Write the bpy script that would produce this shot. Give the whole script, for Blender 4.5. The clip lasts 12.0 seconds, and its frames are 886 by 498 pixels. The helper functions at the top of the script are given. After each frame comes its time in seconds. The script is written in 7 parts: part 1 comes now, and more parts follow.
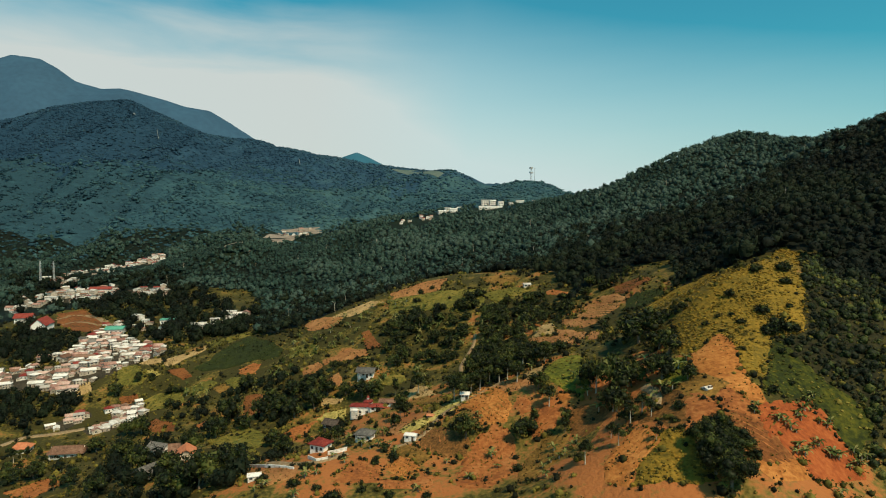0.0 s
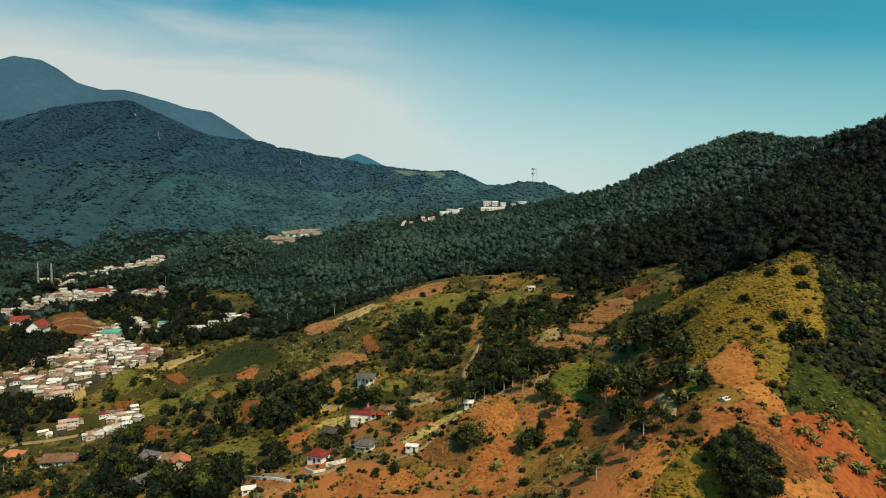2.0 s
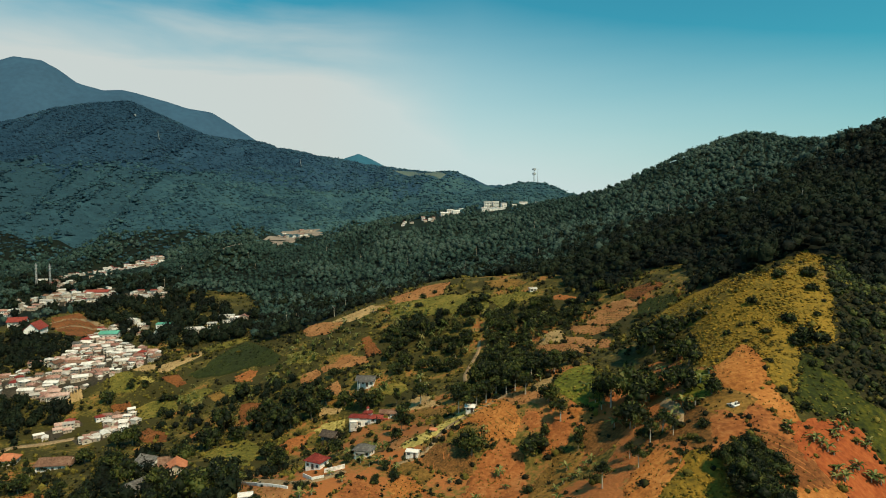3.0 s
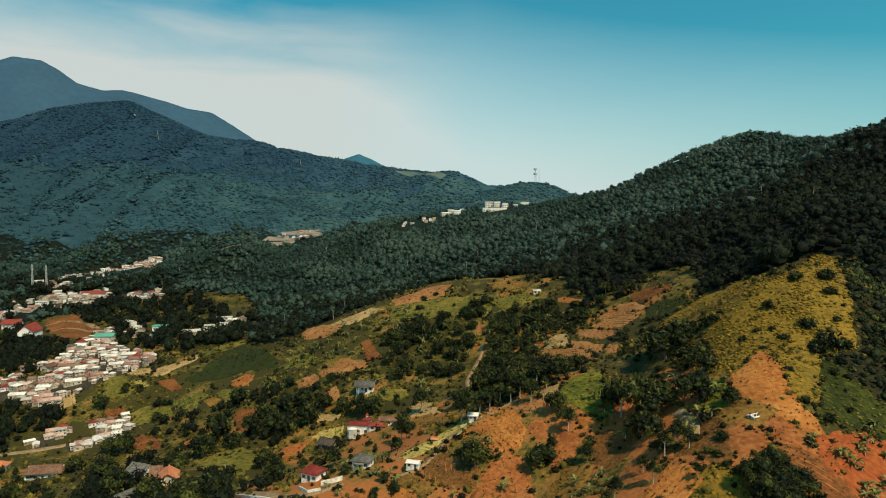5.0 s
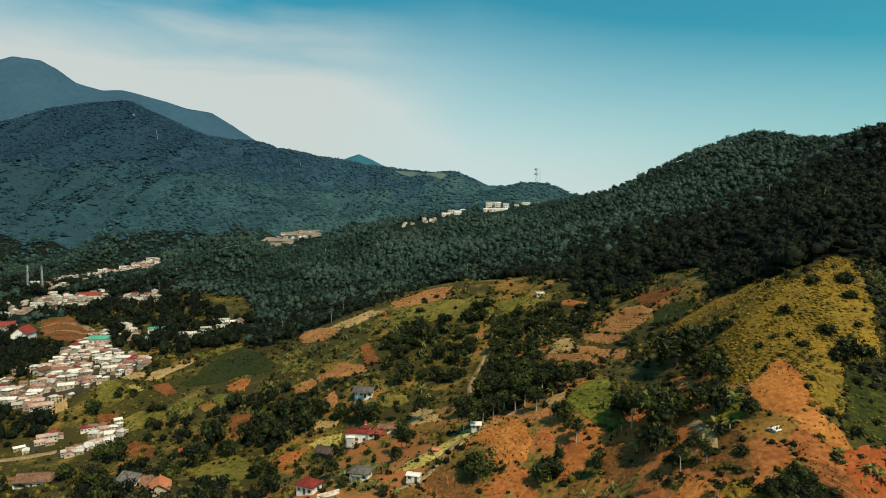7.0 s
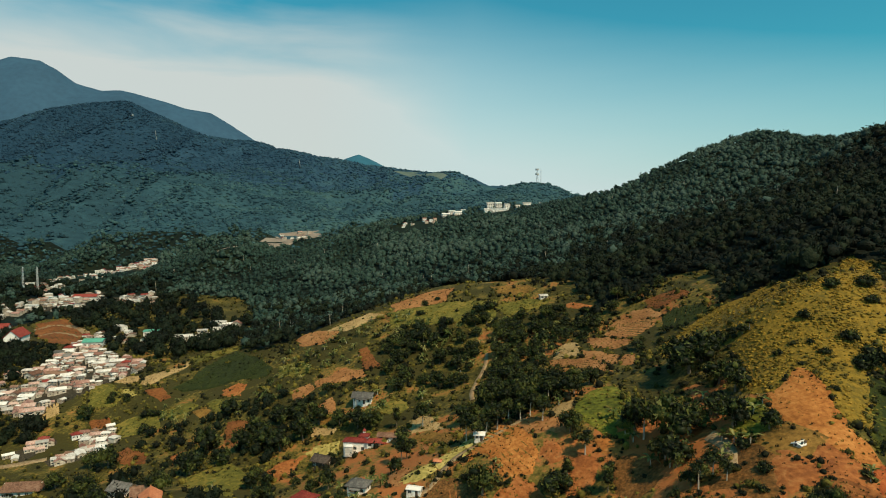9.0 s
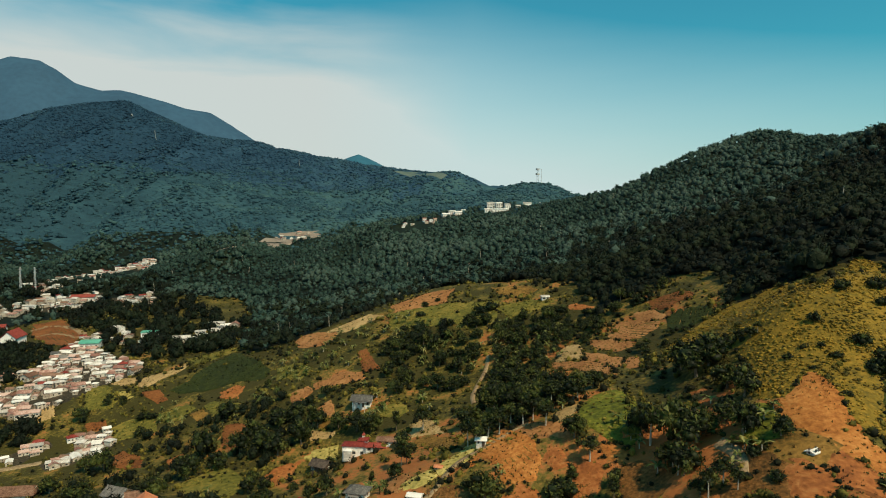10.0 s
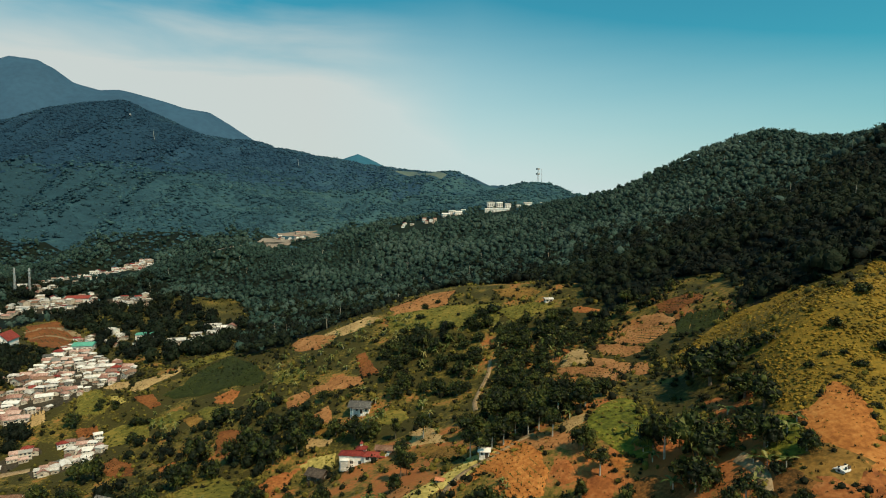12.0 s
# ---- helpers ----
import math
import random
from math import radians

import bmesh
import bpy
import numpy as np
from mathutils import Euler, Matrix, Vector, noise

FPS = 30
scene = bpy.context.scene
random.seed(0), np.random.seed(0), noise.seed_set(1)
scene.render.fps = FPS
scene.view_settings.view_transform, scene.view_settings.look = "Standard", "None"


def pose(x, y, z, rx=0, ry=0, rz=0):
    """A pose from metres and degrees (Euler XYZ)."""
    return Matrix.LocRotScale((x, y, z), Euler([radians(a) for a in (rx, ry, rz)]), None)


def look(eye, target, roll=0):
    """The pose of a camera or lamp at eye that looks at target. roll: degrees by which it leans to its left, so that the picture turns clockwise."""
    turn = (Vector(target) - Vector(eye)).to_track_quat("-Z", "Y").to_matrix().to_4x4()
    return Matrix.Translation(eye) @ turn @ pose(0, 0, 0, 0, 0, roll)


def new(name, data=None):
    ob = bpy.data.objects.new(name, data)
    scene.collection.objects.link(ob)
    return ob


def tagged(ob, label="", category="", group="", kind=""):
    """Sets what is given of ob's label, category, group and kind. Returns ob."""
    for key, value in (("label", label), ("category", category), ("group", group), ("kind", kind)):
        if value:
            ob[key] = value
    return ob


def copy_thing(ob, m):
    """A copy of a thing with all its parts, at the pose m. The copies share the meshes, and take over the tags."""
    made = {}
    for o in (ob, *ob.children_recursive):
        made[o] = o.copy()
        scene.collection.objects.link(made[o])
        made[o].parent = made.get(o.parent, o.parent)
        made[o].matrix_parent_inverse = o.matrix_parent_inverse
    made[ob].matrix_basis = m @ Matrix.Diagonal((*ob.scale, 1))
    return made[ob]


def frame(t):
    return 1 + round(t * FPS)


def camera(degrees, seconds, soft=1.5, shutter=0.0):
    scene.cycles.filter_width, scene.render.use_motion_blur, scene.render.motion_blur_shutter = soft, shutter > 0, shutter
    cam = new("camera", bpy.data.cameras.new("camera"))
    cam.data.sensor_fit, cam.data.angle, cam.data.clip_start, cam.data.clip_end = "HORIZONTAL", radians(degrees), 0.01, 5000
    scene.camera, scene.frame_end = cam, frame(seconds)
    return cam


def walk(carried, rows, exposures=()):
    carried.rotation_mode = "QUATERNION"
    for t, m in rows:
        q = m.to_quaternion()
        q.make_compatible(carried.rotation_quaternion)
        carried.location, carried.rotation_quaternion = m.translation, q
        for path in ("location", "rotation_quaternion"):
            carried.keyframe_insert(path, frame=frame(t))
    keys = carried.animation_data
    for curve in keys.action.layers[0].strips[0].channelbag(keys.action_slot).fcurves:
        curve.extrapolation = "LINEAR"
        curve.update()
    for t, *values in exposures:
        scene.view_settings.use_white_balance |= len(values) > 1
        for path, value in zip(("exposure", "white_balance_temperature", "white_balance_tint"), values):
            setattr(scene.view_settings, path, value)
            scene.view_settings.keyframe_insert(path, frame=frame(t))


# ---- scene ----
cam = camera(70, 12.0, soft=1.0)
PATH = [
    (0, (-0.0, 0.0, 150.0), (0.0, 998.08, 88.11), 0.00),
    (0.5, (-0.11, 1.96, 150.0), (-0.64, 1000.07, 88.58), 0.00),
    (1, (-0.22, 3.93, 150.0), (-1.59, 1002.07, 89.05), 0.00),
    (1.5, (-0.33, 5.89, 150.0), (-2.31, 1004.07, 89.59), 0.01),
    (2, (-0.44, 7.87, 150.0), (-2.68, 1006.06, 90.01), 0.01),
    (2.5, (-0.55, 9.84, 150.0), (-3.03, 1008.07, 90.51), 0.01),
    (3, (-0.66, 11.82, 150.0), (-3.5, 1010.06, 90.75), 0.01),
    (5, (-1.13, 19.76, 150.0), (-4.7, 1018.03, 91.25), -0.00),
    (5.5, (-1.25, 21.76, 150.0), (-4.96, 1020.03, 91.29), 0.00),
    (6, (-1.37, 23.76, 150.0), (-5.08, 1022.03, 91.37), 0.01),
    (6.5, (-1.49, 25.76, 150.0), (-5.16, 1024.05, 91.63), 0.01),
    (7, (-1.62, 27.76, 150.0), (-5.34, 1026.06, 91.79), 0.01),
    (9, (-2.12, 35.82, 150.0), (-5.92, 1034.15, 92.45), -0.01),
    (9.5, (-2.25, 37.84, 150.0), (-5.98, 1036.17, 92.42), -0.01),
    (10, (-2.38, 39.87, 150.0), (-6.06, 1038.2, 92.42), -0.01),
    (10.5, (-2.51, 41.89, 150.0), (-6.08, 1040.22, 92.35), -0.01),
    (11, (-2.64, 43.93, 150.0), (-5.97, 1042.26, 92.33), -0.01),
    (11.5, (-2.78, 45.96, 150.0), (-5.86, 1044.29, 92.34), -0.01),
    (12, (-2.91, 48.0, 150.0), (-5.88, 1046.33, 92.31), -0.01),
]
walk(cam, [(t, look(eye, target, roll)) for t, eye, target, roll in PATH])

# ---- light: hazy tropical afternoon, sun from the right behind the viewer ----
SUN_AZIMUTH, SUN_HEIGHT = 140.0, 52.0   # degrees from +y towards +x, and above the horizon


def make_world():
    world = bpy.data.worlds.new("sky")
    scene.world = world
    world.use_nodes = True
    nt = world.node_tree
    nt.nodes.clear()
    out = nt.nodes.new("ShaderNodeOutputWorld")
    back = nt.nodes.new("ShaderNodeBackground")
    sky = nt.nodes.new("ShaderNodeTexSky")
    sky.sky_type, sky.sun_disc = "NISHITA", False
    sky.sun_elevation, sky.sun_rotation = radians(SUN_HEIGHT), radians(SUN_AZIMUTH)
    sky.air_density, sky.dust_density, sky.ozone_density = 1.0, 1.5, 1.0
    # a thin veil of stretched cirrus over the clear sky, thicker towards the horizon and to the west
    def maths(op, a, b, clamp=False):
        n = nt.nodes.new("ShaderNodeMath")
        n.operation, n.use_clamp = op, clamp
        for k, v in enumerate((a, b)):
            if isinstance(v, (int, float)):
                n.inputs[k].default_value = v
            else:
                nt.links.new(v, n.inputs[k])
        return n.outputs[0]

    coord = nt.nodes.new("ShaderNodeTexCoord")
    split = nt.nodes.new("ShaderNodeSeparateXYZ")
    nt.links.new(coord.outputs["Generated"], split.inputs[0])
    x, z = split.outputs["X"], split.outputs["Z"]
    stretch = nt.nodes.new("ShaderNodeMapping")
    stretch.inputs["Scale"].default_value = (1.6, 1.6, 9.0)
    stretch.inputs["Rotation"].default_value = (0, radians(-9), 0)
    nt.links.new(coord.outputs["Generated"], stretch.inputs["Vector"])
    wisps = nt.nodes.new("ShaderNodeTexNoise")
    wisps.inputs["Scale"].default_value, wisps.inputs["Detail"].default_value = 1.7, 7.0
    wisps.inputs["Roughness"].default_value = 0.5
    wisps.inputs["Distortion"].default_value = 0.35
    nt.links.new(stretch.outputs[0], wisps.inputs["Vector"])
    west = maths("DIVIDE", maths("SUBTRACT", 0.04, x), 0.24, True)
    # upper edge of the veil: level in the west, lower towards the east, frayed by the wisps
    fray = maths("MULTIPLY", maths("SUBTRACT", wisps.outputs["Fac"], 0.5), maths("ADD", maths("MULTIPLY", west, 0.15), 0.03))
    edge = maths("SUBTRACT", 0.284, maths("MULTIPLY", maths("MAXIMUM", maths("ADD", x, 0.12), 0.0), 0.20))
    veil = maths("DIVIDE", maths("SUBTRACT", maths("ADD", edge, fray), z), maths("SUBTRACT", 0.25, maths("MULTIPLY", west, 0.145)))
    veil = maths("ADD", veil, 0.29, True)
    streak = maths("MULTIPLY", maths("SUBTRACT", wisps.outputs["Fac"], 0.52, True), maths("MULTIPLY", west, 0.9), True)
    veil = maths("MAXIMUM", veil, streak)
    veil = maths("MULTIPLY", veil, 0.93)
    tint = nt.nodes.new("ShaderNodeMix")
    tint.data_type, tint.blend_type = "RGBA", "MULTIPLY"
    tint.inputs["Factor"].default_value = 1.0
    tint.inputs["B"].default_value = (0.025, 0.114, 0.104, 1)
    nt.links.new(sky.outputs["Color"], tint.inputs["A"])
    mix = nt.nodes.new("ShaderNodeMix")
    mix.data_type = "RGBA"
    nt.links.new(veil, mix.inputs["Factor"])
    nt.links.new(tint.outputs["Result"], mix.inputs["A"])
    cloud = nt.nodes.new("ShaderNodeMix")   # cream in the west, bluish white in the east
    cloud.data_type = "RGBA"
    cloud.inputs["A"].default_value, cloud.inputs["B"].default_value = (0.60, 0.715, 0.705, 1), (0.630, 0.668, 0.635, 1)
    nt.links.new(west, cloud.inputs["Factor"])
    nt.links.new(cloud.outputs["Result"], mix.inputs["B"])
    nt.links.new(mix.outputs["Result"], back.inputs["Color"])
    back.inputs["Strength"].default_value = 1.0
    nt.links.new(back.outputs[0], out.inputs[0])


make_world()
lamp = new("sun", bpy.data.lights.new("sun", "SUN"))
lamp.data.energy, lamp.data.angle, lamp.data.color = 4.7, radians(0.6), (1.0, 0.765, 0.48)
_a, _h = radians(SUN_AZIMUTH), radians(SUN_HEIGHT)
lamp.matrix_world = look((math.sin(_a) * math.cos(_h) * 900, math.cos(_a) * math.cos(_h) * 900, 150 + math.sin(_h) * 900), (0, 0, 150))
scene.view_settings.exposure = 0.0

# ---- terrain: one sheet drawn through ridge, slope and valley lines (x, y, z) ----
VALLEY_TOWN = [(-620, 300, 40), (-420, 380, 45), (-296, 450, 57), (-281, 507, 60), (-211, 479, 61), (-161, 470, 64), (-212, 372, 54), (-250, 300, 42), (-173, 288, 39), (-170, 331, 41), (-160, 361, 57)]
VALLEY_NEAR = [(-300, 60, 20), (-200, 180, 30), (-95, 233, 57), (-108, 297, 50), (-81, 285, 58), (-57, 185, 71), (-60, 100, 60), (0, 0, 55), (0, -300, 40)]
SPUR = [(-104, 343, 63), (-77, 373, 81), (-56, 382, 91), (-38, 391, 98), (-14, 401, 105), (5, 396, 109), (38, 369, 111), (80, 345, 118)]
VILLA_HOLLOW = [(-28, 226, 69), (-46, 256, 58), (-55, 225, 61), (-10, 245, 76)]
SPUR_FRONT = [(-35, 287, 72), (13, 285, 84), (42, 269, 96), (75, 280, 109), (86, 280, 117), (-34, 248, 67), (-8, 300, 82)]
TERRACES = [(7, 203, 85), (24, 204, 92), (38, 191, 94), (39, 214, 97), (21, 174, 81), (-25, 196, 77), (-39, 191, 76), (-15, 186, 77), (0, 150, 76), (45, 235, 97)]
SCAR = [(64, 150, 103), (80, 143, 100), (89, 140, 93), (91, 160, 107), (97, 155, 103), (78, 172, 113), (62, 128, 95), (40, 143, 91.5), (34, 146, 89), (50, 145, 96.5), (48, 154, 96), (40, 156, 92), (44, 175, 94), (58, 162, 102), (60, 183, 104), (110, 120, 80)]
YELLOW_HILL = [(84, 219, 120), (80, 198, 117), (92, 206, 128), (105, 212, 131), (118, 219, 133), (101, 187, 120), (101, 169, 111), (60, 205, 103), (140, 200, 122)]
HILL_BACK = [(100, 245, 123), (75, 240, 108), (139, 222, 128), (170, 240, 140)]
FOREST_SLOPE = [(113, 295, 127), (146, 281, 148), (135, 353, 138), (117, 652, 132), (41, 425, 108), (200, 330, 160), (150, 500, 140)]
NEAR_RIDGE = [(195, 440, 158), (232, 460, 172), (264, 480, 187), (290, 500, 199), (306, 450, 211), (322, 400, 224), (300, 380, 208), (232, 545, 156), (275, 570, 166), (335, 600, 188)]
FOREST_BASIN = [(-16, 588, 92), (-104, 704, 86), (-195, 642, 78), (-259, 679, 92), (-189, 552, 66), (-60, 480, 78), (-257, 555, 66), (-327, 555, 66), (20, 480, 92)]
RIGHT_CREST = [(183, 880, 169), (194, 790, 173), (215, 760, 183), (242, 745, 198), (275, 745, 210), (318, 770, 225), (364, 798, 239), (398, 795, 234), (423, 788, 231),
               (435, 750, 226), (449, 720, 231), (448, 680, 235), (443, 640, 236), (458, 600, 244), (560, 520, 285), (800, 250, 330)]
RIGHT_BACK = [(420, 1000, 150), (600, 950, 170), (800, 800, 220), (1300, 500, 260), (2600, 600, 260), (4500, 500, 250), (1200, 2000, 130), (3000, 3000, 150)]
FAR_FOOT = [(-900, 800, 60), (-700, 860, 72), (-440, 845, 74), (-190, 947, 120), (-242, 727, 114), (-60, 1000, 138), (76, 1073, 158), (120, 1100, 160)]
TOWER_HILL = [(96, 1262, 194), (136, 1262, 204), (173, 1262, 209), (203, 1262, 203), (245, 1250, 181), (290, 1300, 160)]
LEFT_SLOPE = [(-424, 1245, 200), (-900, 1400, 225), (-250, 1300, 180), (-1300, 1200, 150), (0, 1350, 175), (-650, 1650, 290), (-1250, 1750, 290)]
LEFT_CREST = [(-2162, 2250, 340), (-1778, 2220, 367), (-1525, 2200, 417), (-1335, 2180, 497), (-1195, 2170, 512), (-1059, 2160, 520), (-949, 2110, 470), (-803, 2000, 402), (-680, 1950, 372),
              (-562, 1900, 360), (-421, 1800, 321), (-286, 1750, 293), (-157, 1700, 268), (-64, 1650, 254), (21, 1500, 243), (70, 1420, 196), (85, 1350, 178)]
LEFT_BACK = [(-2600, 2900, 250), (-1300, 2700, 300), (-500, 2500, 180), (0, 2300, 130), (600, 2000, 110), (-3800, 1500, 200), (-4500, 3500, 200), (-1500, 4400, 150), (1500, 4400, 150)]
OUTSKIRTS = [(-1500, 300, 50), (-1400, 800, 70), (-3500, 300, 80), (-1500, -900, 40), (900, -900, 60), (3500, -900, 120), (-4500, -900, 60), (300, 60, 110), (220, 150, 120), (500, 100, 170)]
LINES = (VALLEY_TOWN, VALLEY_NEAR, VILLA_HOLLOW, SPUR, SPUR_FRONT, TERRACES, SCAR, YELLOW_HILL, HILL_BACK, FOREST_SLOPE, NEAR_RIDGE, FOREST_BASIN, RIGHT_CREST, RIGHT_BACK,
         FAR_FOOT, TOWER_HILL, LEFT_SLOPE, LEFT_CREST, LEFT_BACK, OUTSKIRTS)
NODES = np.array([p for line in LINES for p in line], float)


def _spread(d):
    """Weight of a node at the distance d: a rounded cone."""
    return np.sqrt(d * d + 9.0 ** 2)


def _solve_lines():
    d = np.hypot(NODES[:, None, 0] - NODES[None, :, 0], NODES[:, None, 1] - NODES[None, :, 1])
    n = len(NODES)
    a = np.zeros((n + 1, n + 1))
    a[:n, :n] = _spread(d) - np.eye(n) * 1.5
    a[:n, n] = a[n, :n] = 1
    return np.linalg.solve(a, np.r_[NODES[:, 2], 0])


WEIGHTS = _solve_lines()


def lattice(x, y, seed=0):
    """Smooth value noise in -1..1 on arrays."""
    xi, yi = np.floor(x).astype(np.int64), np.floor(y).astype(np.int64)
    u, v = x - xi, y - yi
    u, v = u * u * u * (u * (u * 6 - 15) + 10), v * v * v * (v * (v * 6 - 15) + 10)

    def h(a, b):
        k = (a * 374761393 + b * 668265263 + seed * 982451653) & 0x7FFFFFFF
        k = ((k ^ (k >> 13)) * 1274126177) & 0x7FFFFFFF
        return ((k ^ (k >> 16)) & 0xFFFF) / 32767.5 - 1
    return (h(xi, yi) * (1 - u) + h(xi + 1, yi) * u) * (1 - v) + (h(xi, yi + 1) * (1 - u) + h(xi + 1, yi + 1) * u) * v


def height(x, y):
    """Ground height at places (arrays)."""
    x, y = np.atleast_1d(np.asarray(x, float)), np.atleast_1d(np.asarray(y, float))
    z = np.full(x.shape, WEIGHTS[-1])
    for (nx, ny, _), w in zip(NODES, WEIGHTS[:-1]):
        z += w * _spread(np.hypot(x - nx, y - ny))
    far = np.clip((np.hypot(x, y) - 450) / 900, 0, 1)
    crest = np.full(x.shape, 1e9)
    for cx, cy, _ in RIGHT_CREST + TOWER_HILL + LEFT_CREST:
        crest = np.minimum(crest, np.hypot(x - cx, y - cy))
    far *= np.clip((crest - 40) / 170, 0.05, 1)
    z += far * (70 * (0.3 - np.abs(lattice(x / 270 + 3 + 0.3 * lattice(x / 300, y / 300, 5), y / 900, 1))) + 34 * (0.3 - np.abs(lattice(x / 95 + 0.5 * lattice(x / 90, y / 90, 7), y / 260, 2))) + 5 * lattice(x / 40, y / 40, 6))
    near = np.clip(1.2 - np.hypot(x, y) / 700, 0, 1)
    z += near * (1.3 * lattice(x / 34, y / 34, 3) + 0.45 * lattice(x / 11, y / 11, 4))
    return z


def ground_at(x, y):
    return float(height(x, y)[0])


# ---- ground mesh ----
def material(name, colours, scale=0.3, rough=0.85, bump=0.3, bump_scale=None, spec=0.2, attribute="", fine=4.0, obj_random=0.0, span=0.28, relief=0.4):
    """A surface whose colour wanders between the given ones at two scales, with grain in relief. attribute: a per-vertex tone that shifts it."""
    mat = bpy.data.materials.new(name)
    mat.use_nodes = True
    nt = mat.node_tree
    bsdf = nt.nodes["Principled BSDF"]
    bsdf.inputs["Roughness"].default_value = rough
    bsdf.inputs["Specular IOR Level"].default_value = spec
    coord = nt.nodes.new("ShaderNodeTexCoord")
    big = nt.nodes.new("ShaderNodeTexNoise")
    big.inputs["Scale"].default_value, big.inputs["Detail"].default_value = scale, 5.0
    small = nt.nodes.new("ShaderNodeTexNoise")
    small.inputs["Scale"].default_value, small.inputs["Detail"].default_value = scale * fine, 6.0
    for n in (big, small):
        nt.links.new(coord.outputs["Object"], n.inputs["Vector"])
    mix = nt.nodes.new("ShaderNodeMath")
    mix.operation = "MULTIPLY_ADD"
    mix.inputs[1].default_value = 0.55
    nt.links.new(small.outputs["Fac"], mix.inputs[0])
    half = nt.nodes.new("ShaderNodeMath")
    half.operation = "MULTIPLY"
    half.inputs[1].default_value = 0.45
    nt.links.new(big.outputs["Fac"], half.inputs[0])
    nt.links.new(half.outputs[0], mix.inputs[2])
    fac = mix.outputs[0]
    if attribute or obj_random:
        if attribute:
            src = nt.nodes.new("ShaderNodeAttribute")
            src.attribute_name = attribute
            value = src.outputs["Fac"]
        else:
            src = nt.nodes.new("ShaderNodeObjectInfo")
            value = src.outputs["Random"]
        add = nt.nodes.new("ShaderNodeMath")
        add.operation = "MULTIPLY_ADD"
        add.inputs[1].default_value = 0.5 if attribute else obj_random
        nt.links.new(value, add.inputs[0])
        off = nt.nodes.new("ShaderNodeMath")
        off.operation = "ADD"
        off.inputs[1].default_value = -0.25 if attribute else -obj_random / 2
        nt.links.new(fac, off.inputs[0])
        nt.links.new(off.outputs[0], add.inputs[2])
        fac = add.outputs[0]
    ramp = nt.nodes.new("ShaderNodeValToRGB")
    els = ramp.color_ramp.elements
    while len(els) < len(colours):
        els.new(0.5)
    for n, (el, c) in enumerate(zip(els, colours)):
        el.position, el.color = 0.5 + span * (n / max(1, len(colours) - 1) - 0.5), (*c, 1)
    nt.links.new(fac, ramp.inputs[0])
    nt.links.new(ramp.outputs[0], bsdf.inputs["Base Color"])
    if bump:
        grain = nt.nodes.new("ShaderNodeTexNoise")
        grain.inputs["Scale"].default_value, grain.inputs["Detail"].default_value = bump_scale or scale * 6, 5.0
        nt.links.new(coord.outputs["Object"], grain.inputs["Vector"])
        b = nt.nodes.new("ShaderNodeBump")
        b.inputs["Strength"].default_value, b.inputs["Distance"].default_value = bump, relief
        nt.links.new(grain.outputs["Fac"], b.inputs["Height"])
        nt.links.new(b.outputs[0], bsdf.inputs["Normal"])
    return mat


def edge_distance(x, y, poly):
    """Signed distance to a closed outline in plan: positive inside."""
    x, y = np.asarray(x, float), np.asarray(y, float)
    best, inside = np.full(x.shape, 1e9), np.zeros(x.shape, bool)
    for (ax, ay), (bx, by) in zip(poly, poly[1:] + poly[:1]):
        ex, ey = bx - ax, by - ay
        u = np.clip(((x - ax) * ex + (y - ay) * ey) / (ex * ex + ey * ey + 1e-9), 0, 1)
        best = np.minimum(best, np.hypot(x - ax - u * ex, y - ay - u * ey))
        if ay != by:
            inside ^= ((ay > y) != (by > y)) & (x < (bx - ax) * (y - ay) / (by - ay) + ax)
    return np.where(inside, best, -best)


def graded(start, end, lo, hi, fine, grow, most, reach):
    """Stops along an axis: fine between lo and hi, wider outside up to a most, which holds within reach of it and then grows on."""
    inner = list(np.arange(lo, hi, fine))
    out, step = [inner[-1]], fine
    while out[-1] < end:
        step = step * grow if out[-1] - hi > reach else min(most, step * grow)
        out.append(out[-1] + step)
    down, step = [inner[0]], fine
    while down[-1] > start:
        step = step * grow if lo - down[-1] > reach else min(most, step * grow)
        down.append(down[-1] - step)
    return np.array(down[:0:-1] + inner + out[1:])


OPEN_LAND = [(-420, 330), (-330, 560), (-300, 590), (-190, 600), (-150, 520), (-120, 385), (-78, 376), (-56, 386), (-38, 396), (-8, 408), (20, 395), (45, 376),
             (60, 345), (55, 300), (92, 310), (104, 300), (95, 262), (78, 245), (95, 228), (120, 240), (135, 235), (128, 200), (122, 180), (125, 150),
             (160, 120), (120, 40), (-100, 40), (-420, 100)]

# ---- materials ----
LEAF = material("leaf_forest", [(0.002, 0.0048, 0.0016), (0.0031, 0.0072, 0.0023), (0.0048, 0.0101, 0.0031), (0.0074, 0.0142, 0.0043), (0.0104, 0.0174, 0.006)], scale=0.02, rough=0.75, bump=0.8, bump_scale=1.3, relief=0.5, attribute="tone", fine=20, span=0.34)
# Far and slope leaf colours are shifted to blue to stand in for haze.
LEAF_FAR_HAZED = material("leaf_far_woods", [(0.0091, 0.0346, 0.0648), (0.0154, 0.0475, 0.0848), (0.0215, 0.0605, 0.0939), (0.0318, 0.0773, 0.1042)], scale=0.006, rough=0.85, bump=1.0, bump_scale=0.07, relief=7.0, attribute="tone", fine=8, span=0.4)
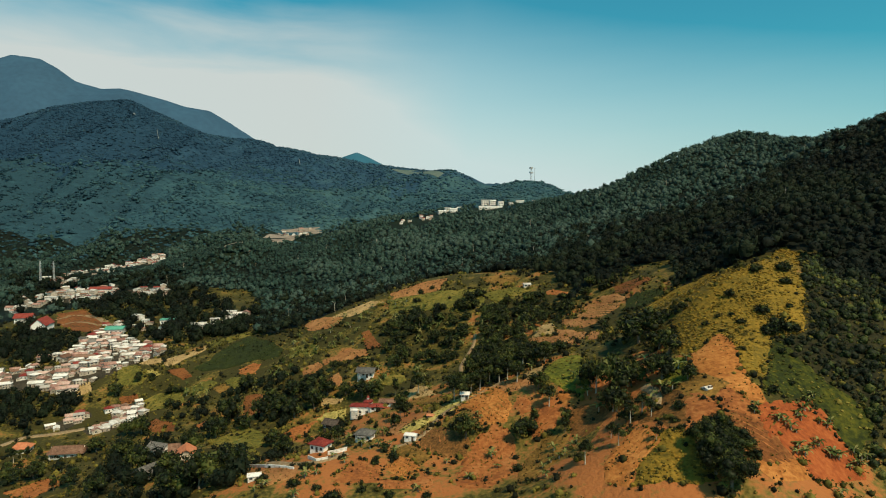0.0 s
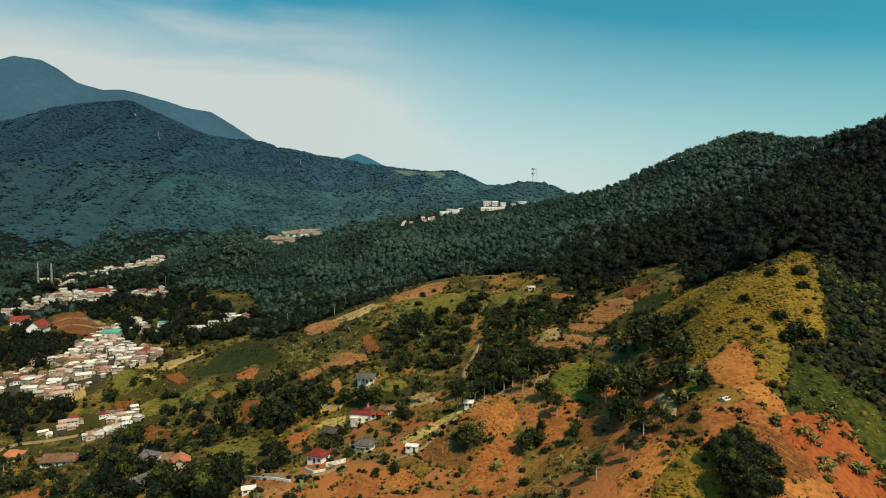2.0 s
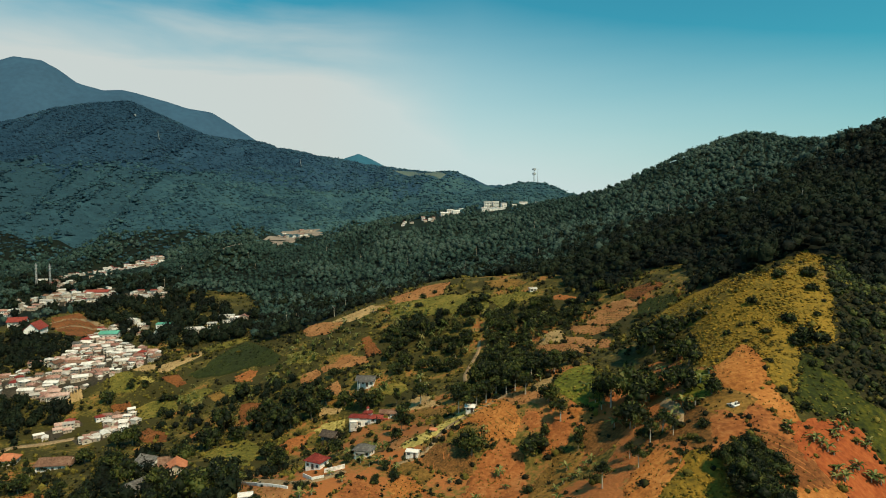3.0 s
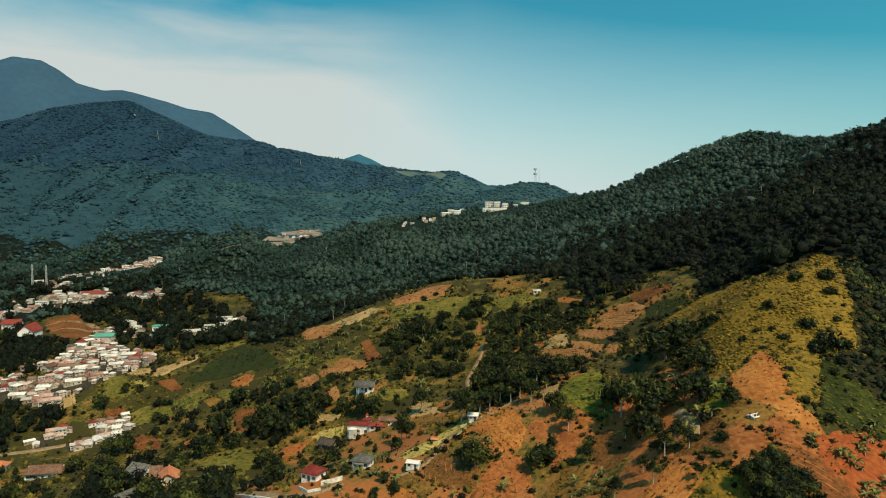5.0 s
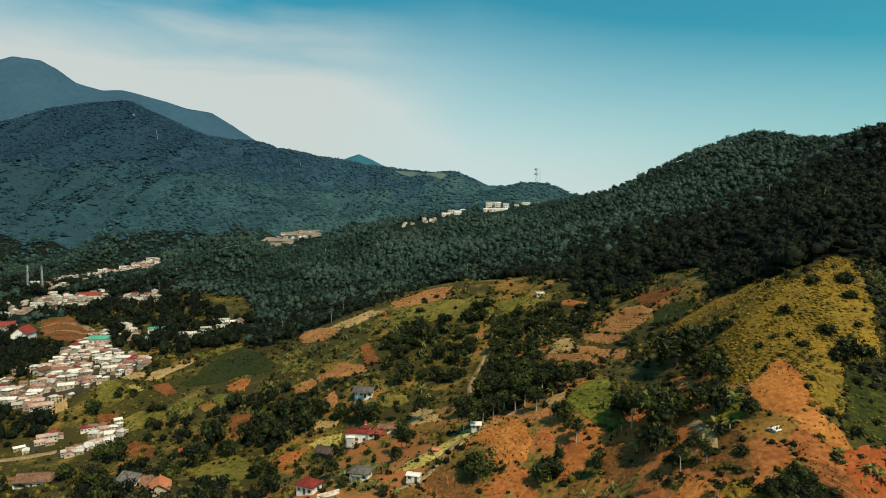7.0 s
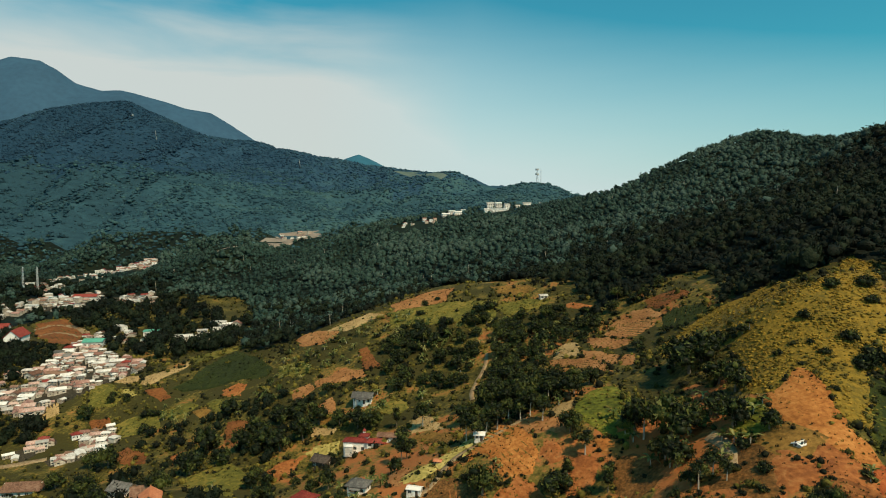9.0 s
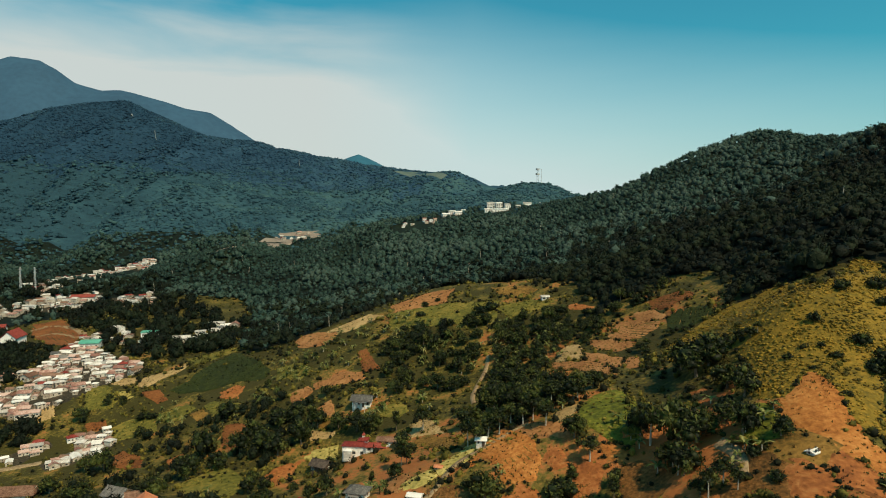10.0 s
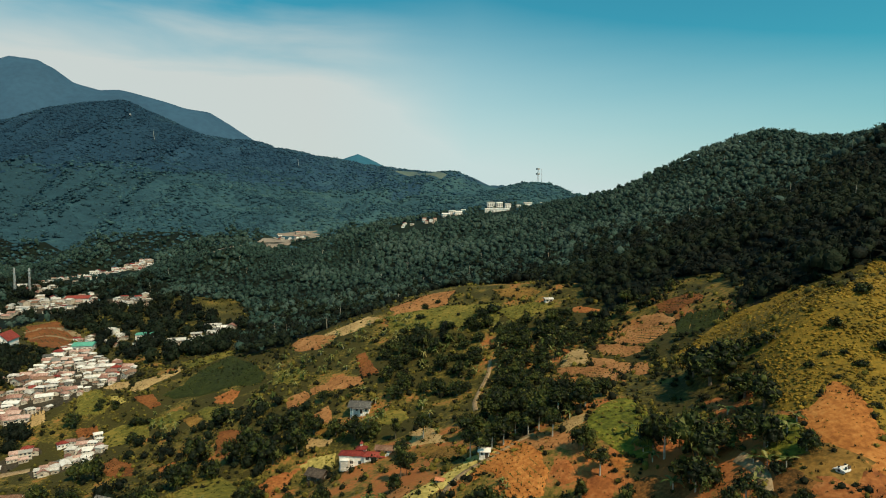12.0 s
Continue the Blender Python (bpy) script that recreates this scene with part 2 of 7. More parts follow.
LEAF_SLOPE_HAZED = material("leaf_slope_woods", [(0.0142, 0.0439, 0.0623), (0.0201, 0.0587, 0.0789), (0.0288, 0.0735, 0.0894), (0.0416, 0.0927, 0.0978)], scale=0.008, rough=0.85, bump=1.0, bump_scale=0.09, relief=5.0, attribute="tone", fine=8, span=0.36)
# Basin leaves lifted and cooled in colour: a lighter share of the painted haze.
LEAF_MID_HAZED = material("leaf_basin_woods", [(0.0127, 0.0283, 0.0232), (0.0167, 0.038, 0.03), (0.022, 0.0476, 0.0366), (0.0306, 0.058, 0.0454), (0.0419, 0.0695, 0.0571)], scale=0.012, rough=0.8, bump=0.8, bump_scale=1.0, relief=0.6, attribute="tone", fine=14, span=0.34)
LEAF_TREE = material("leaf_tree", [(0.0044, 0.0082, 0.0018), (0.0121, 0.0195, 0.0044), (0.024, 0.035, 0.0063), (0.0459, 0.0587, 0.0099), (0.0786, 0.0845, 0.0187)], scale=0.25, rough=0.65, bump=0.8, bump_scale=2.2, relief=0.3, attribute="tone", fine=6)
LEAF_BANANA = material("leaf_banana", [(0.036, 0.055, 0.010), (0.091, 0.109, 0.027), (0.218, 0.200, 0.073)], scale=0.7, rough=0.7, bump=0.0, attribute="tone", spec=0.15)
SHRUB = material("leaf_shrub", [(0.0046, 0.0061, 0.001), (0.0168, 0.019, 0.0026), (0.0444, 0.0415, 0.0058), (0.0887, 0.0748, 0.011), (0.1492, 0.121, 0.021)], scale=0.05, rough=0.8, bump=0.0, attribute="tone", fine=10)
TUFT_DRY = material("grass_dry", [(0.063, 0.047, 0.0066), (0.1628, 0.1062, 0.011), (0.2835, 0.1786, 0.0231)], scale=0.15, rough=0.8, bump=0.0, attribute="tone", fine=6)
TUFT_GREEN = material("grass_green", [(0.0363, 0.04, 0.007), (0.0946, 0.088, 0.013), (0.2057, 0.165, 0.033)], scale=0.15, rough=0.8, bump=0.0, attribute="tone")
BARK = material("bark", [(0.10, 0.075, 0.05), (0.22, 0.18, 0.14)], scale=1.5, bump=0.4)
BARK_PALE = material("bark_pale", [(0.30, 0.27, 0.22), (0.55, 0.50, 0.43)], scale=0.9, bump=0.3)
SCRUB = material("scrub_ground", [(0.0403, 0.035, 0.007), (0.0784, 0.0659, 0.012), (0.1434, 0.103, 0.022), (0.2408, 0.1154, 0.033), (0.3248, 0.1154, 0.034)], scale=0.07, bump=1.0, bump_scale=0.9, fine=11, attribute="tone")
FIELD = {
    "soil": material("soil_red", [(0.1675, 0.0522, 0.0151), (0.2855, 0.0964, 0.0256), (0.3704, 0.1526, 0.0504)], scale=0.09, bump=0.7, bump_scale=1.1, fine=9),
    "sand": material("soil_sandy", [(0.2175, 0.0729, 0.0151), (0.3429, 0.1251, 0.0281), (0.4512, 0.1899, 0.0511)], scale=0.12, bump=0.7, bump_scale=1.1, fine=8),
    "brown": material("soil_brown", [(0.0838, 0.0282, 0.0073), (0.1668, 0.0571, 0.0152), (0.2457, 0.0944, 0.0278)], scale=0.11, bump=0.7, bump_scale=1.2, fine=9),
    "tan": material("soil_tan", [(0.2257, 0.1462, 0.0582), (0.3477, 0.2305, 0.0986), (0.4697, 0.3217, 0.1512)], scale=0.10, bump=0.6, bump_scale=1.0, fine=9),
    "clay": material("soil_clay", [(0.1866, 0.0744, 0.0233), (0.2931, 0.1299, 0.0451), (0.3819, 0.1948, 0.0759)], scale=0.10, bump=0.6, bump_scale=1.0, fine=9),
    # Dark ground colour that paints the shade in the gaps between town houses.
    "yard": material("earth_gap_shade", [(0.017, 0.015, 0.010), (0.038, 0.032, 0.021), (0.083, 0.064, 0.045)], scale=0.12, bump=0.5, bump_scale=1.5, fine=9),
    "beige": material("earth_beige", [(0.14, 0.11, 0.085), (0.22, 0.175, 0.14), (0.30, 0.25, 0.20)], scale=0.05, bump=0.4, bump_scale=1.0, fine=9),
    "red": material("soil_brick", [(0.1696, 0.0367, 0.0098), (0.2785, 0.0658, 0.0159), (0.3553, 0.1033, 0.0275)], scale=0.09, bump=0.7, bump_scale=1.1, fine=9),
    "stony": material("slope_stony", [(0.057, 0.0306, 0.0079), (0.1425, 0.063, 0.0158), (0.2565, 0.117, 0.0346)], scale=0.16, bump=0.8, bump_scale=1.2, fine=8),
    "thicket": material("thicket_ground", [(0.0085, 0.0085, 0.0025), (0.0200, 0.0190, 0.0050), (0.0420, 0.0360, 0.0100)], scale=0.09, bump=0.9, bump_scale=0.9, fine=8),
    # Pasture green mixed with blue, so the distance haze sits in its colour.
    "pasture": material("pasture_far_hazed", [(0.0562, 0.092, 0.085), (0.0863, 0.12, 0.1062), (0.1237, 0.148, 0.1275)], scale=0.03, bump=0.4, bump_scale=0.3, fine=9),
    "olive": material("stubble_olive", [(0.0765, 0.0463, 0.0096), (0.1738, 0.0927, 0.0186), (0.2782, 0.1474, 0.0338)], scale=0.14, bump=0.6, bump_scale=1.3, fine=7),
    "dry": material("meadow_dry", [(0.084, 0.062, 0.0088), (0.1733, 0.1109, 0.0121), (0.2572, 0.1532, 0.0187)], scale=0.10, bump=0.9, bump_scale=1.0, fine=8),
    "green": material("meadow_green", [(0.061, 0.0613, 0.0104), (0.1171, 0.1055, 0.0171), (0.2269, 0.1625, 0.0324)], scale=0.06, bump=0.8, bump_scale=0.9, fine=9),
    "crop": material("crop_dark", [(0.0115, 0.0168, 0.0022), (0.0202, 0.028, 0.0039), (0.0331, 0.0416, 0.0062)], scale=0.05, bump=0.8, bump_scale=0.9, fine=9),
    "lush": material("meadow_lush", [(0.0446, 0.0529, 0.0059), (0.1036, 0.1095, 0.0111), (0.1873, 0.1726, 0.0229)], scale=0.09, bump=0.9, bump_scale=0.9, fine=8),
    "weeds": material("meadow_weeds", [(0.0081, 0.013, 0.0011), (0.0254, 0.033, 0.0023), (0.0751, 0.072, 0.0046)], scale=0.09, bump=0.9, bump_scale=0.9, fine=8),
    "lawn": material("lawn_pale", [(0.2122, 0.177, 0.0457), (0.3689, 0.292, 0.0815), (0.5719, 0.4423, 0.1501)], scale=0.12, bump=0.4, bump_scale=1.2, fine=7),
}
ROAD = material("packed_earth", [(0.161, 0.103, 0.051), (0.254, 0.177, 0.098), (0.321, 0.238, 0.145)], scale=0.3, bump=0.4, bump_scale=2)
ROCK = material("rock_pale", [(0.1364, 0.1584, 0.17), (0.2356, 0.264, 0.272)], scale=0.05, bump=0.5, bump_scale=0.2, relief=1.0)
WALL_WHITE = material("plaster_white", [(0.493, 0.459, 0.414), (0.717, 0.683, 0.638), (0.851, 0.829, 0.784)], scale=0.25, rough=0.7, bump=0.1, obj_random=0.25)
WALL_CREAM = material("plaster_cream", [(0.2715, 0.2173, 0.1688), (0.4181, 0.3581, 0.2917), (0.5849, 0.5299, 0.4594)], scale=0.25, rough=0.75, bump=0.1, obj_random=0.3)
WOOD_DARK = material("timber_dark", [(0.06, 0.045, 0.035), (0.12, 0.09, 0.07)], scale=0.6, bump=0.3)
GLASS_DARK = material("window_glass", [(0.02, 0.025, 0.03), (0.05, 0.06, 0.07)], scale=0.4, rough=0.35, bump=0.0, spec=0.25)
METAL_PALE = material("steel_pale", [(0.34, 0.36, 0.38), (0.48, 0.50, 0.52)], scale=0.5, rough=0.5, bump=0.0)
METAL_GREY = material("steel_grey", [(0.07, 0.075, 0.08), (0.14, 0.145, 0.15)], scale=0.5, rough=0.5, bump=0.0)
ROOF = {
    "red": material("tiles_red", [(0.128, 0.019, 0.015), (0.204, 0.032, 0.024), (0.272, 0.060, 0.043)], scale=0.5, rough=0.75, bump=0.4, bump_scale=3, obj_random=0.2),
    "pink": material("tiles_faded", [(0.2088, 0.1013, 0.0788), (0.3525, 0.2025, 0.1613), (0.52, 0.3625, 0.3113)], scale=0.3, rough=0.75, bump=0.4, bump_scale=3, obj_random=0.4),
    "pale": material("sheet_pale", [(0.3663, 0.3366, 0.3052), (0.5584, 0.5198, 0.4836), (0.7128, 0.6831, 0.6498)], scale=0.3, rough=0.6, bump=0.2, bump_scale=2, obj_random=0.4),
    "grey": material("tiles_grey", [(0.075, 0.071, 0.068), (0.143, 0.135, 0.124), (0.210, 0.195, 0.180)], scale=0.4, rough=0.75, bump=0.4, bump_scale=3, obj_random=0.25),
    "brown": material("tiles_brown", [(0.105, 0.052, 0.035), (0.182, 0.098, 0.063), (0.238, 0.147, 0.105)], scale=0.4, rough=0.75, bump=0.4, bump_scale=3, obj_random=0.25),
    "dark": material("tiles_dark", [(0.045, 0.034, 0.028), (0.085, 0.065, 0.052), (0.130, 0.100, 0.082)], scale=0.4, rough=0.75, bump=0.4, bump_scale=3, obj_random=0.25),
    "green": material("sheet_green", [(0.07, 0.26, 0.19), (0.12, 0.38, 0.29)], scale=0.3, rough=0.5, bump=0.1),
    "orange": material("tiles_orange", [(0.40, 0.13, 0.06), (0.55, 0.22, 0.11)], scale=0.4, rough=0.7, bump=0.4, bump_scale=3, obj_random=0.2),
}


# ---- mesh helpers ----
def mesh_from(name, verts, faces, mats=()):
    me = bpy.data.meshes.new(name)
    verts, faces = np.asarray(verts, np.float32), np.asarray(faces, np.int32)
    n, k = faces.shape
    me.vertices.add(len(verts))
    me.vertices.foreach_set("co", verts.ravel())
    me.loops.add(n * k)
    me.loops.foreach_set("vertex_index", faces.ravel())
    me.polygons.add(n)
    me.polygons.foreach_set("loop_start", np.arange(0, n * k, k, dtype=np.int32))
    me.update(calc_edges=True)
    for m in mats:
        me.materials.append(m)
    return me


def add_tone(me, values):
    a = me.attributes.new("tone", "FLOAT", "POINT")
    a.data.foreach_set("value", np.asarray(values, np.float32))


def part(name, bm, mat, parent, label=""):
    """Links a bmesh as one mesh under a thing or a part."""
    me = bpy.data.meshes.new(name)
    bm.to_mesh(me)
    bm.free()
    me.materials.append(mat)
    ob = new(name, me)
    ob.parent = parent
    return tagged(ob, label)


def box(bm, x0, x1, y0, y1, z0, z1):
    vs = [bm.verts.new(p) for p in ((x0, y0, z0), (x1, y0, z0), (x1, y1, z0), (x0, y1, z0), (x0, y0, z1), (x1, y0, z1), (x1, y1, z1), (x0, y1, z1))]
    for q in ((3, 2, 1, 0), (4, 5, 6, 7), (0, 1, 5, 4), (1, 2, 6, 5), (2, 3, 7, 6), (3, 0, 4, 7)):
        bm.faces.new([vs[i] for i in q])


def tube(bm, a, b, ra, rb, sides=6):
    """A tapered round bar from a to b."""
    a, b = Vector(a), Vector(b)
    q = (b - a).to_track_quat("Z", "Y")
    rings = []
    for p, r in ((a, ra), (b, rb)):
        rings.append([bm.verts.new(p + q @ Vector((r * math.cos(6.2832 * k / sides), r * math.sin(6.2832 * k / sides), 0))) for k in range(sides)])
    for k in range(sides):
        bm.faces.new((rings[0][k], rings[0][(k + 1) % sides], rings[1][(k + 1) % sides], rings[1][k]))
    bm.faces.new(rings[1])


# ---- ground ----
DUG_SLOPE = [(-70, 140), (-70, 190), (-66, 258), (-10, 262), (15, 236), (50, 225), (66, 190), (80, 168), (94, 138), (96, 105), (0, 100)]


def build_ground():
    xs = graded(-4700, 4700, -260, 180, 2.0, 1.07, 24.0, 1500)
    ys = graded(-1100, 4600, 95, 430, 2.0, 1.06, 24.0, 1800)
    gx, gy = np.meshgrid(xs, ys)
    verts = np.stack([gx.ravel(), gy.ravel(), height(gx.ravel(), gy.ravel())], -1)
    w, h = len(xs), len(ys)
    i = (np.arange(h - 1)[:, None] * w + np.arange(w - 1)[None]).ravel()
    faces = np.stack([i, i + 1, i + w + 1, i + w], -1)
    # The distant ground takes the same haze-blue leaf colours.
    me = mesh_from("ground", verts, faces, [SCRUB, LEAF, LEAF_FAR_HAZED, LEAF_SLOPE_HAZED])
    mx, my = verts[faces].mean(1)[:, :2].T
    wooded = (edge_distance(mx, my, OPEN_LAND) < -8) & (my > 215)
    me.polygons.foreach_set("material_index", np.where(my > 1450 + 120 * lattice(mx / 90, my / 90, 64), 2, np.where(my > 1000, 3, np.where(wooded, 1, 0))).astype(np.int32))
    x, y = gx.ravel(), gy.ravel()
    dug = np.clip(edge_distance(x, y, DUG_SLOPE) / 16 + 0.3, 0, 1)
    woods = np.clip(-edge_distance(x, y, OPEN_LAND) / 10, 0, 1)
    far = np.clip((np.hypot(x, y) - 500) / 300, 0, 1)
    # Distant tone falls westward, painting the shade over the mountain foot.
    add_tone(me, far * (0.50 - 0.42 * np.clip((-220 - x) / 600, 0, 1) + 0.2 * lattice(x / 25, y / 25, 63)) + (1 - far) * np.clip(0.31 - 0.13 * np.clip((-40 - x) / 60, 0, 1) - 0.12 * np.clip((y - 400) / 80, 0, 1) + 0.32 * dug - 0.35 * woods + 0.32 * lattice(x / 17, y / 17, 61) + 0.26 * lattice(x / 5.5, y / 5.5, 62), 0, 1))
    me.polygons.foreach_set("use_smooth", np.ones(len(faces), bool))
    return tagged(new("ground", me), "hilly ground of scrub and grass reaching to the horizon", "ground", kind="structure")


build_ground()


def build_far_range(name, label, profile, y, deep, colour):
    """A remote range behind everything else: a crest line with folded flanks, its haze painted as a bluish glow."""
    xs = np.linspace(profile[0][0], profile[-1][0], 220)
    crest = np.interp(xs, [p[0] for p in profile], [p[1] for p in profile])
    rows, n = [], 27
    for k in range(n):
        u = k / (n - 1) * 2 - 1
        fold = 1 - np.abs(lattice(xs / 170 + u * 0.8, xs * 0 + u * 3.1, 21))
        z = 60 + (crest - 60) * (1 - np.abs(u) ** 1.25) + (1 - np.abs(u)) * np.abs(u) * 130 * (fold - 0.6) + 7 * lattice(xs / 26, xs * 0 + k, 22) * (0.15 + np.abs(u))
        rows.append(np.stack([xs + 30 * np.abs(u) * lattice(xs / 90, xs * 0 + k * 0.7, 23), np.full(xs.shape, y + u * deep), z], -1))
    verts = np.concatenate(rows)
    w = len(xs)
    i = (np.arange(n - 1)[:, None] * w + np.arange(w - 1)[None]).ravel()
    # Haze is put into the colour and into a weak emission of the range.
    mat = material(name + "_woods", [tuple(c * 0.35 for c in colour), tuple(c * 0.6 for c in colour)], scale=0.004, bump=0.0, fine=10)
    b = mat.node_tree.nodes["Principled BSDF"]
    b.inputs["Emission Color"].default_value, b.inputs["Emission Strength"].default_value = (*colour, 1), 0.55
    me = mesh_from(name, verts, np.stack([i, i + 1, i + w + 1, i + w], -1), [mat])
    me.polygons.foreach_set("use_smooth", np.ones(len(me.polygons), bool))
    return tagged(new(name, me), label, "mountain", kind="structure")


build_far_range("backdrop_mountain", "remote mountain with a rounded summit, painted haze blue", [(-4300, 300), (-3164, 562), (-2714, 793), (-2448, 901), (-2273, 927), (-2214, 944), (-2070, 924), (-1985, 879), (-1886, 807),
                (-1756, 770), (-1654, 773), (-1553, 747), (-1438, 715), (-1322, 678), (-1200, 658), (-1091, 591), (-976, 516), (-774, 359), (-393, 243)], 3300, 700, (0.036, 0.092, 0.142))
build_far_range("backdrop_hill", "remote hill behind the ridge, painted haze teal", [(-1000, 180), (-703, 223), (-517, 315), (-413, 363), (-350, 384), (-297, 361), (-240, 331), (-55, 246), (200, 180)], 2600, 300, (0.028, 0.125, 0.175))


# ---- fields, meadows and tracks laid on the ground ----
FIELD_OUTLINES = []
ROW_PLANTS = []


def nearest_on(x, y, poly):
    """The nearest points of a closed outline."""
    bx, by, best = np.zeros(x.shape), np.zeros(x.shape), np.full(x.shape, 1e9)
    for (ax, ay), (cx, cy) in zip(poly, poly[1:] + poly[:1]):
        ex, ey = cx - ax, cy - ay
        u = np.clip(((x - ax) * ex + (y - ay) * ey) / (ex * ex + ey * ey + 1e-9), 0, 1)
        px, py = ax + u * ex, ay + u * ey
        d = np.hypot(x - px, y - py)
        m = d < best
        bx[m], by[m], best[m] = px[m], py[m], d[m]
    return bx, by


def ragged(poly, step, amount):
    """The outline cut into short lengths and set slightly uneven."""
    out = []
    for (ax, ay), (bx, by) in zip(poly, poly[1:] + poly[:1]):
        n = max(1, int(math.hypot(bx - ax, by - ay) / step))
        out += [(ax + (bx - ax) * k / n, ay + (by - ay) * k / n) for k in range(n)]
    p = np.array(out)
    p[:, 0] += amount * lattice(p[:, 0] / 5, p[:, 1] / 5, 31)
    p[:, 1] += amount * lattice(p[:, 0] / 5, p[:, 1] / 5, 32)
    return [tuple(q) for q in p]


def field(name, label, ground, outline, rows=False):
    """A patch of land that follows the ground, with ploughed ridges where rows is set."""
    mid = np.mean(outline, axis=0)
    lift = 0.12 + 0.025 * (len(FIELD_OUTLINES) % 5)
    outline = [tuple(mid + (np.array(p) - mid) * (1 + 1.0 / max(4.0, np.hypot(*(np.array(p) - mid))))) for p in outline]
    FIELD_OUTLINES.append((ground, outline))
    pts = np.array(outline)
    area = 0.5 * abs(np.dot(pts[:, 0], np.roll(pts[:, 1], 1)) - np.dot(pts[:, 1], np.roll(pts[:, 0], 1)))
    size = math.sqrt(area)
    outline = ragged(outline, max(1.5, size / 14), min(0.8, size / 20))
    edges = np.roll(pts, -1, 0) - pts
    e = edges[np.argmax(np.hypot(edges[:, 0], edges[:, 1]))]
    e = e / np.hypot(*e)
    f = np.array([-e[1], e[0]])
    along, across = max(1.6, size / 22), (0.75 if area < 700 else size / 36) if rows else max(1.3, size / 22)
    c = pts.mean(0)
    s, t = (pts - c) @ e, (pts - c) @ f
    gs, gt = np.arange(s.min() - along, s.max() + 2 * along, along), np.arange(t.min() - across, t.max() + 2 * across, across)
    S, T = np.meshgrid(gs, gt)
    x, y = c[0] + S * e[0] + T * f[0], c[1] + S * e[1] + T * f[1]
    w, h = len(gs), len(gt)
    d = edge_distance(x.ravel(), y.ravel(), outline)
    i = (np.arange(h - 1)[:, None] * w + np.arange(w - 1)[None]).ravel()
    q = np.stack([i, i + 1, i + w + 1, i + w], -1)
    q = q[(d[q] > 0).sum(1) >= 1]
    used, back = np.unique(q, return_inverse=True)
    q = back.reshape(-1, 4)
    x, y, d, row = x.ravel()[used], y.ravel()[used], d[used], (used // w)
    out = d < 0
    nx, ny = nearest_on(x, y, outline)
    x, y = np.where(out, nx, x), np.where(out, ny, y)
    z = height(x, y) + lift + 0.16 * lattice(x / 2.3, y / 2.3, 33)
    if rows and area < 700 and c[1] < 330:
        m = (row % 2 == 1) & (d > 0.2)
        for k in (0.0, 0.2, 0.4, 0.6, 0.8):
            ROW_PLANTS.append(np.stack([x[m] + e[0] * along * k, y[m] + e[1] * along * k], -1))
    if rows:
        z += np.where(row % 2 == 0, 0.26, -0.2) * (0.7 + 0.3 * lattice(x / 3, y / 3, 34)) * np.where(out, 0, 1)
    z = np.where(out, z - lift - 0.04, z)
    me = mesh_from(name, np.stack([x, y, z], -1), q, [FIELD[ground]])
    return tagged(new(name, me), label, "field", kind="structure")


FIELD_LABELS = {
    "soil": ("field", "bare red-orange soil field on the slope"), "sand": ("field", "pale sandy eroded soil on the slope"),
    "clay": ("field", "terraced strip of pale clay soil on the slope"), "yard": ("yard", "dark trodden earth between the houses of the town"), "beige": ("clearing", "pale bare earth clearing in the woods"), "red": ("field", "brick-red soil field on the slope"), "stony": ("slope", "brown weedy slope of loose earth"), "thicket": ("thicket", "dark overgrown ground on the steep hillside"), "pasture": ("pasture", "pale pasture on the far crest, its green cooled by painted haze"), "brown": ("field", "dark brown dug soil field"), "tan": ("field", "dry tan stubble field"), "olive": ("field", "olive brown overgrown field"),
    "dry": ("meadow", "dry yellow grass covering the hill"), "green": ("meadow", "green grass meadow on the spur"),
    "crop": ("field", "dark green crop field on the slope"), "weeds": ("meadow", "dark green weeds on the steep slope"), "lush": ("meadow", "lush light green weeds on the slope"), "lawn": ("lawn", "pale dry lawn beside the houses")}


def lay(ground, rows, *outline):
    name, label = FIELD_LABELS[ground]
    if rows:
        label = label.replace("field", "field ploughed in rows") if "field" in label else label
    return field(name, label, ground, list(outline), bool(rows))


lay("clay", 0, (-31.7, 383.5), (-11.9, 390.8), (2.1, 389.4), (-3, 370.7), (-17.9, 369), (-28.1, 371.9))
lay("olive", 0, (22.4, 377.4), (40.8, 366.8), (43.8, 359.2), (35.2, 352.9), (26.4, 362.8))
lay("tan", 0, (-65.1, 376.2), (-44.1, 380.3), (-36.5, 371.9), (-53.9, 364.5))
lay("green", 0, (-31.4, 371.6), (-1.3, 366.4), (24.3, 356.4), (19.8, 332.6), (-7.4, 343.8), (-29.9, 353.2))
lay("green", 0, (-97.8, 260.2), (-84.7, 270.2), (-74.4, 260), (-73.1, 239.8), (-87.5, 243.2))
lay("soil", 0, (-174.6, 246), (-161.4, 254.1), (-151.1, 245.5), (-157.5, 233.9))
lay("soil", 0, (-112.6, 254.7), (-104.6, 252.4), (-91.7, 223.8), (-101.9, 232.9))
lay("brown", 1, (-337, 546.9), (-322.7, 565.3), (-278.5, 513.3), (-264.2, 476.9), (-286.7, 485.9), (-315, 514.5))
lay("beige", 0, (-300.1, 840.4), (-254.6, 892.6), (-249.2, 876.3), (-247.6, 711.3))
lay("beige", 0, (-261.7, 920.5), (-260.5, 1026.8), (-201.7, 1045.4), (-176.7, 924.2), (-207.6, 914.5), (-228.5, 840.4))
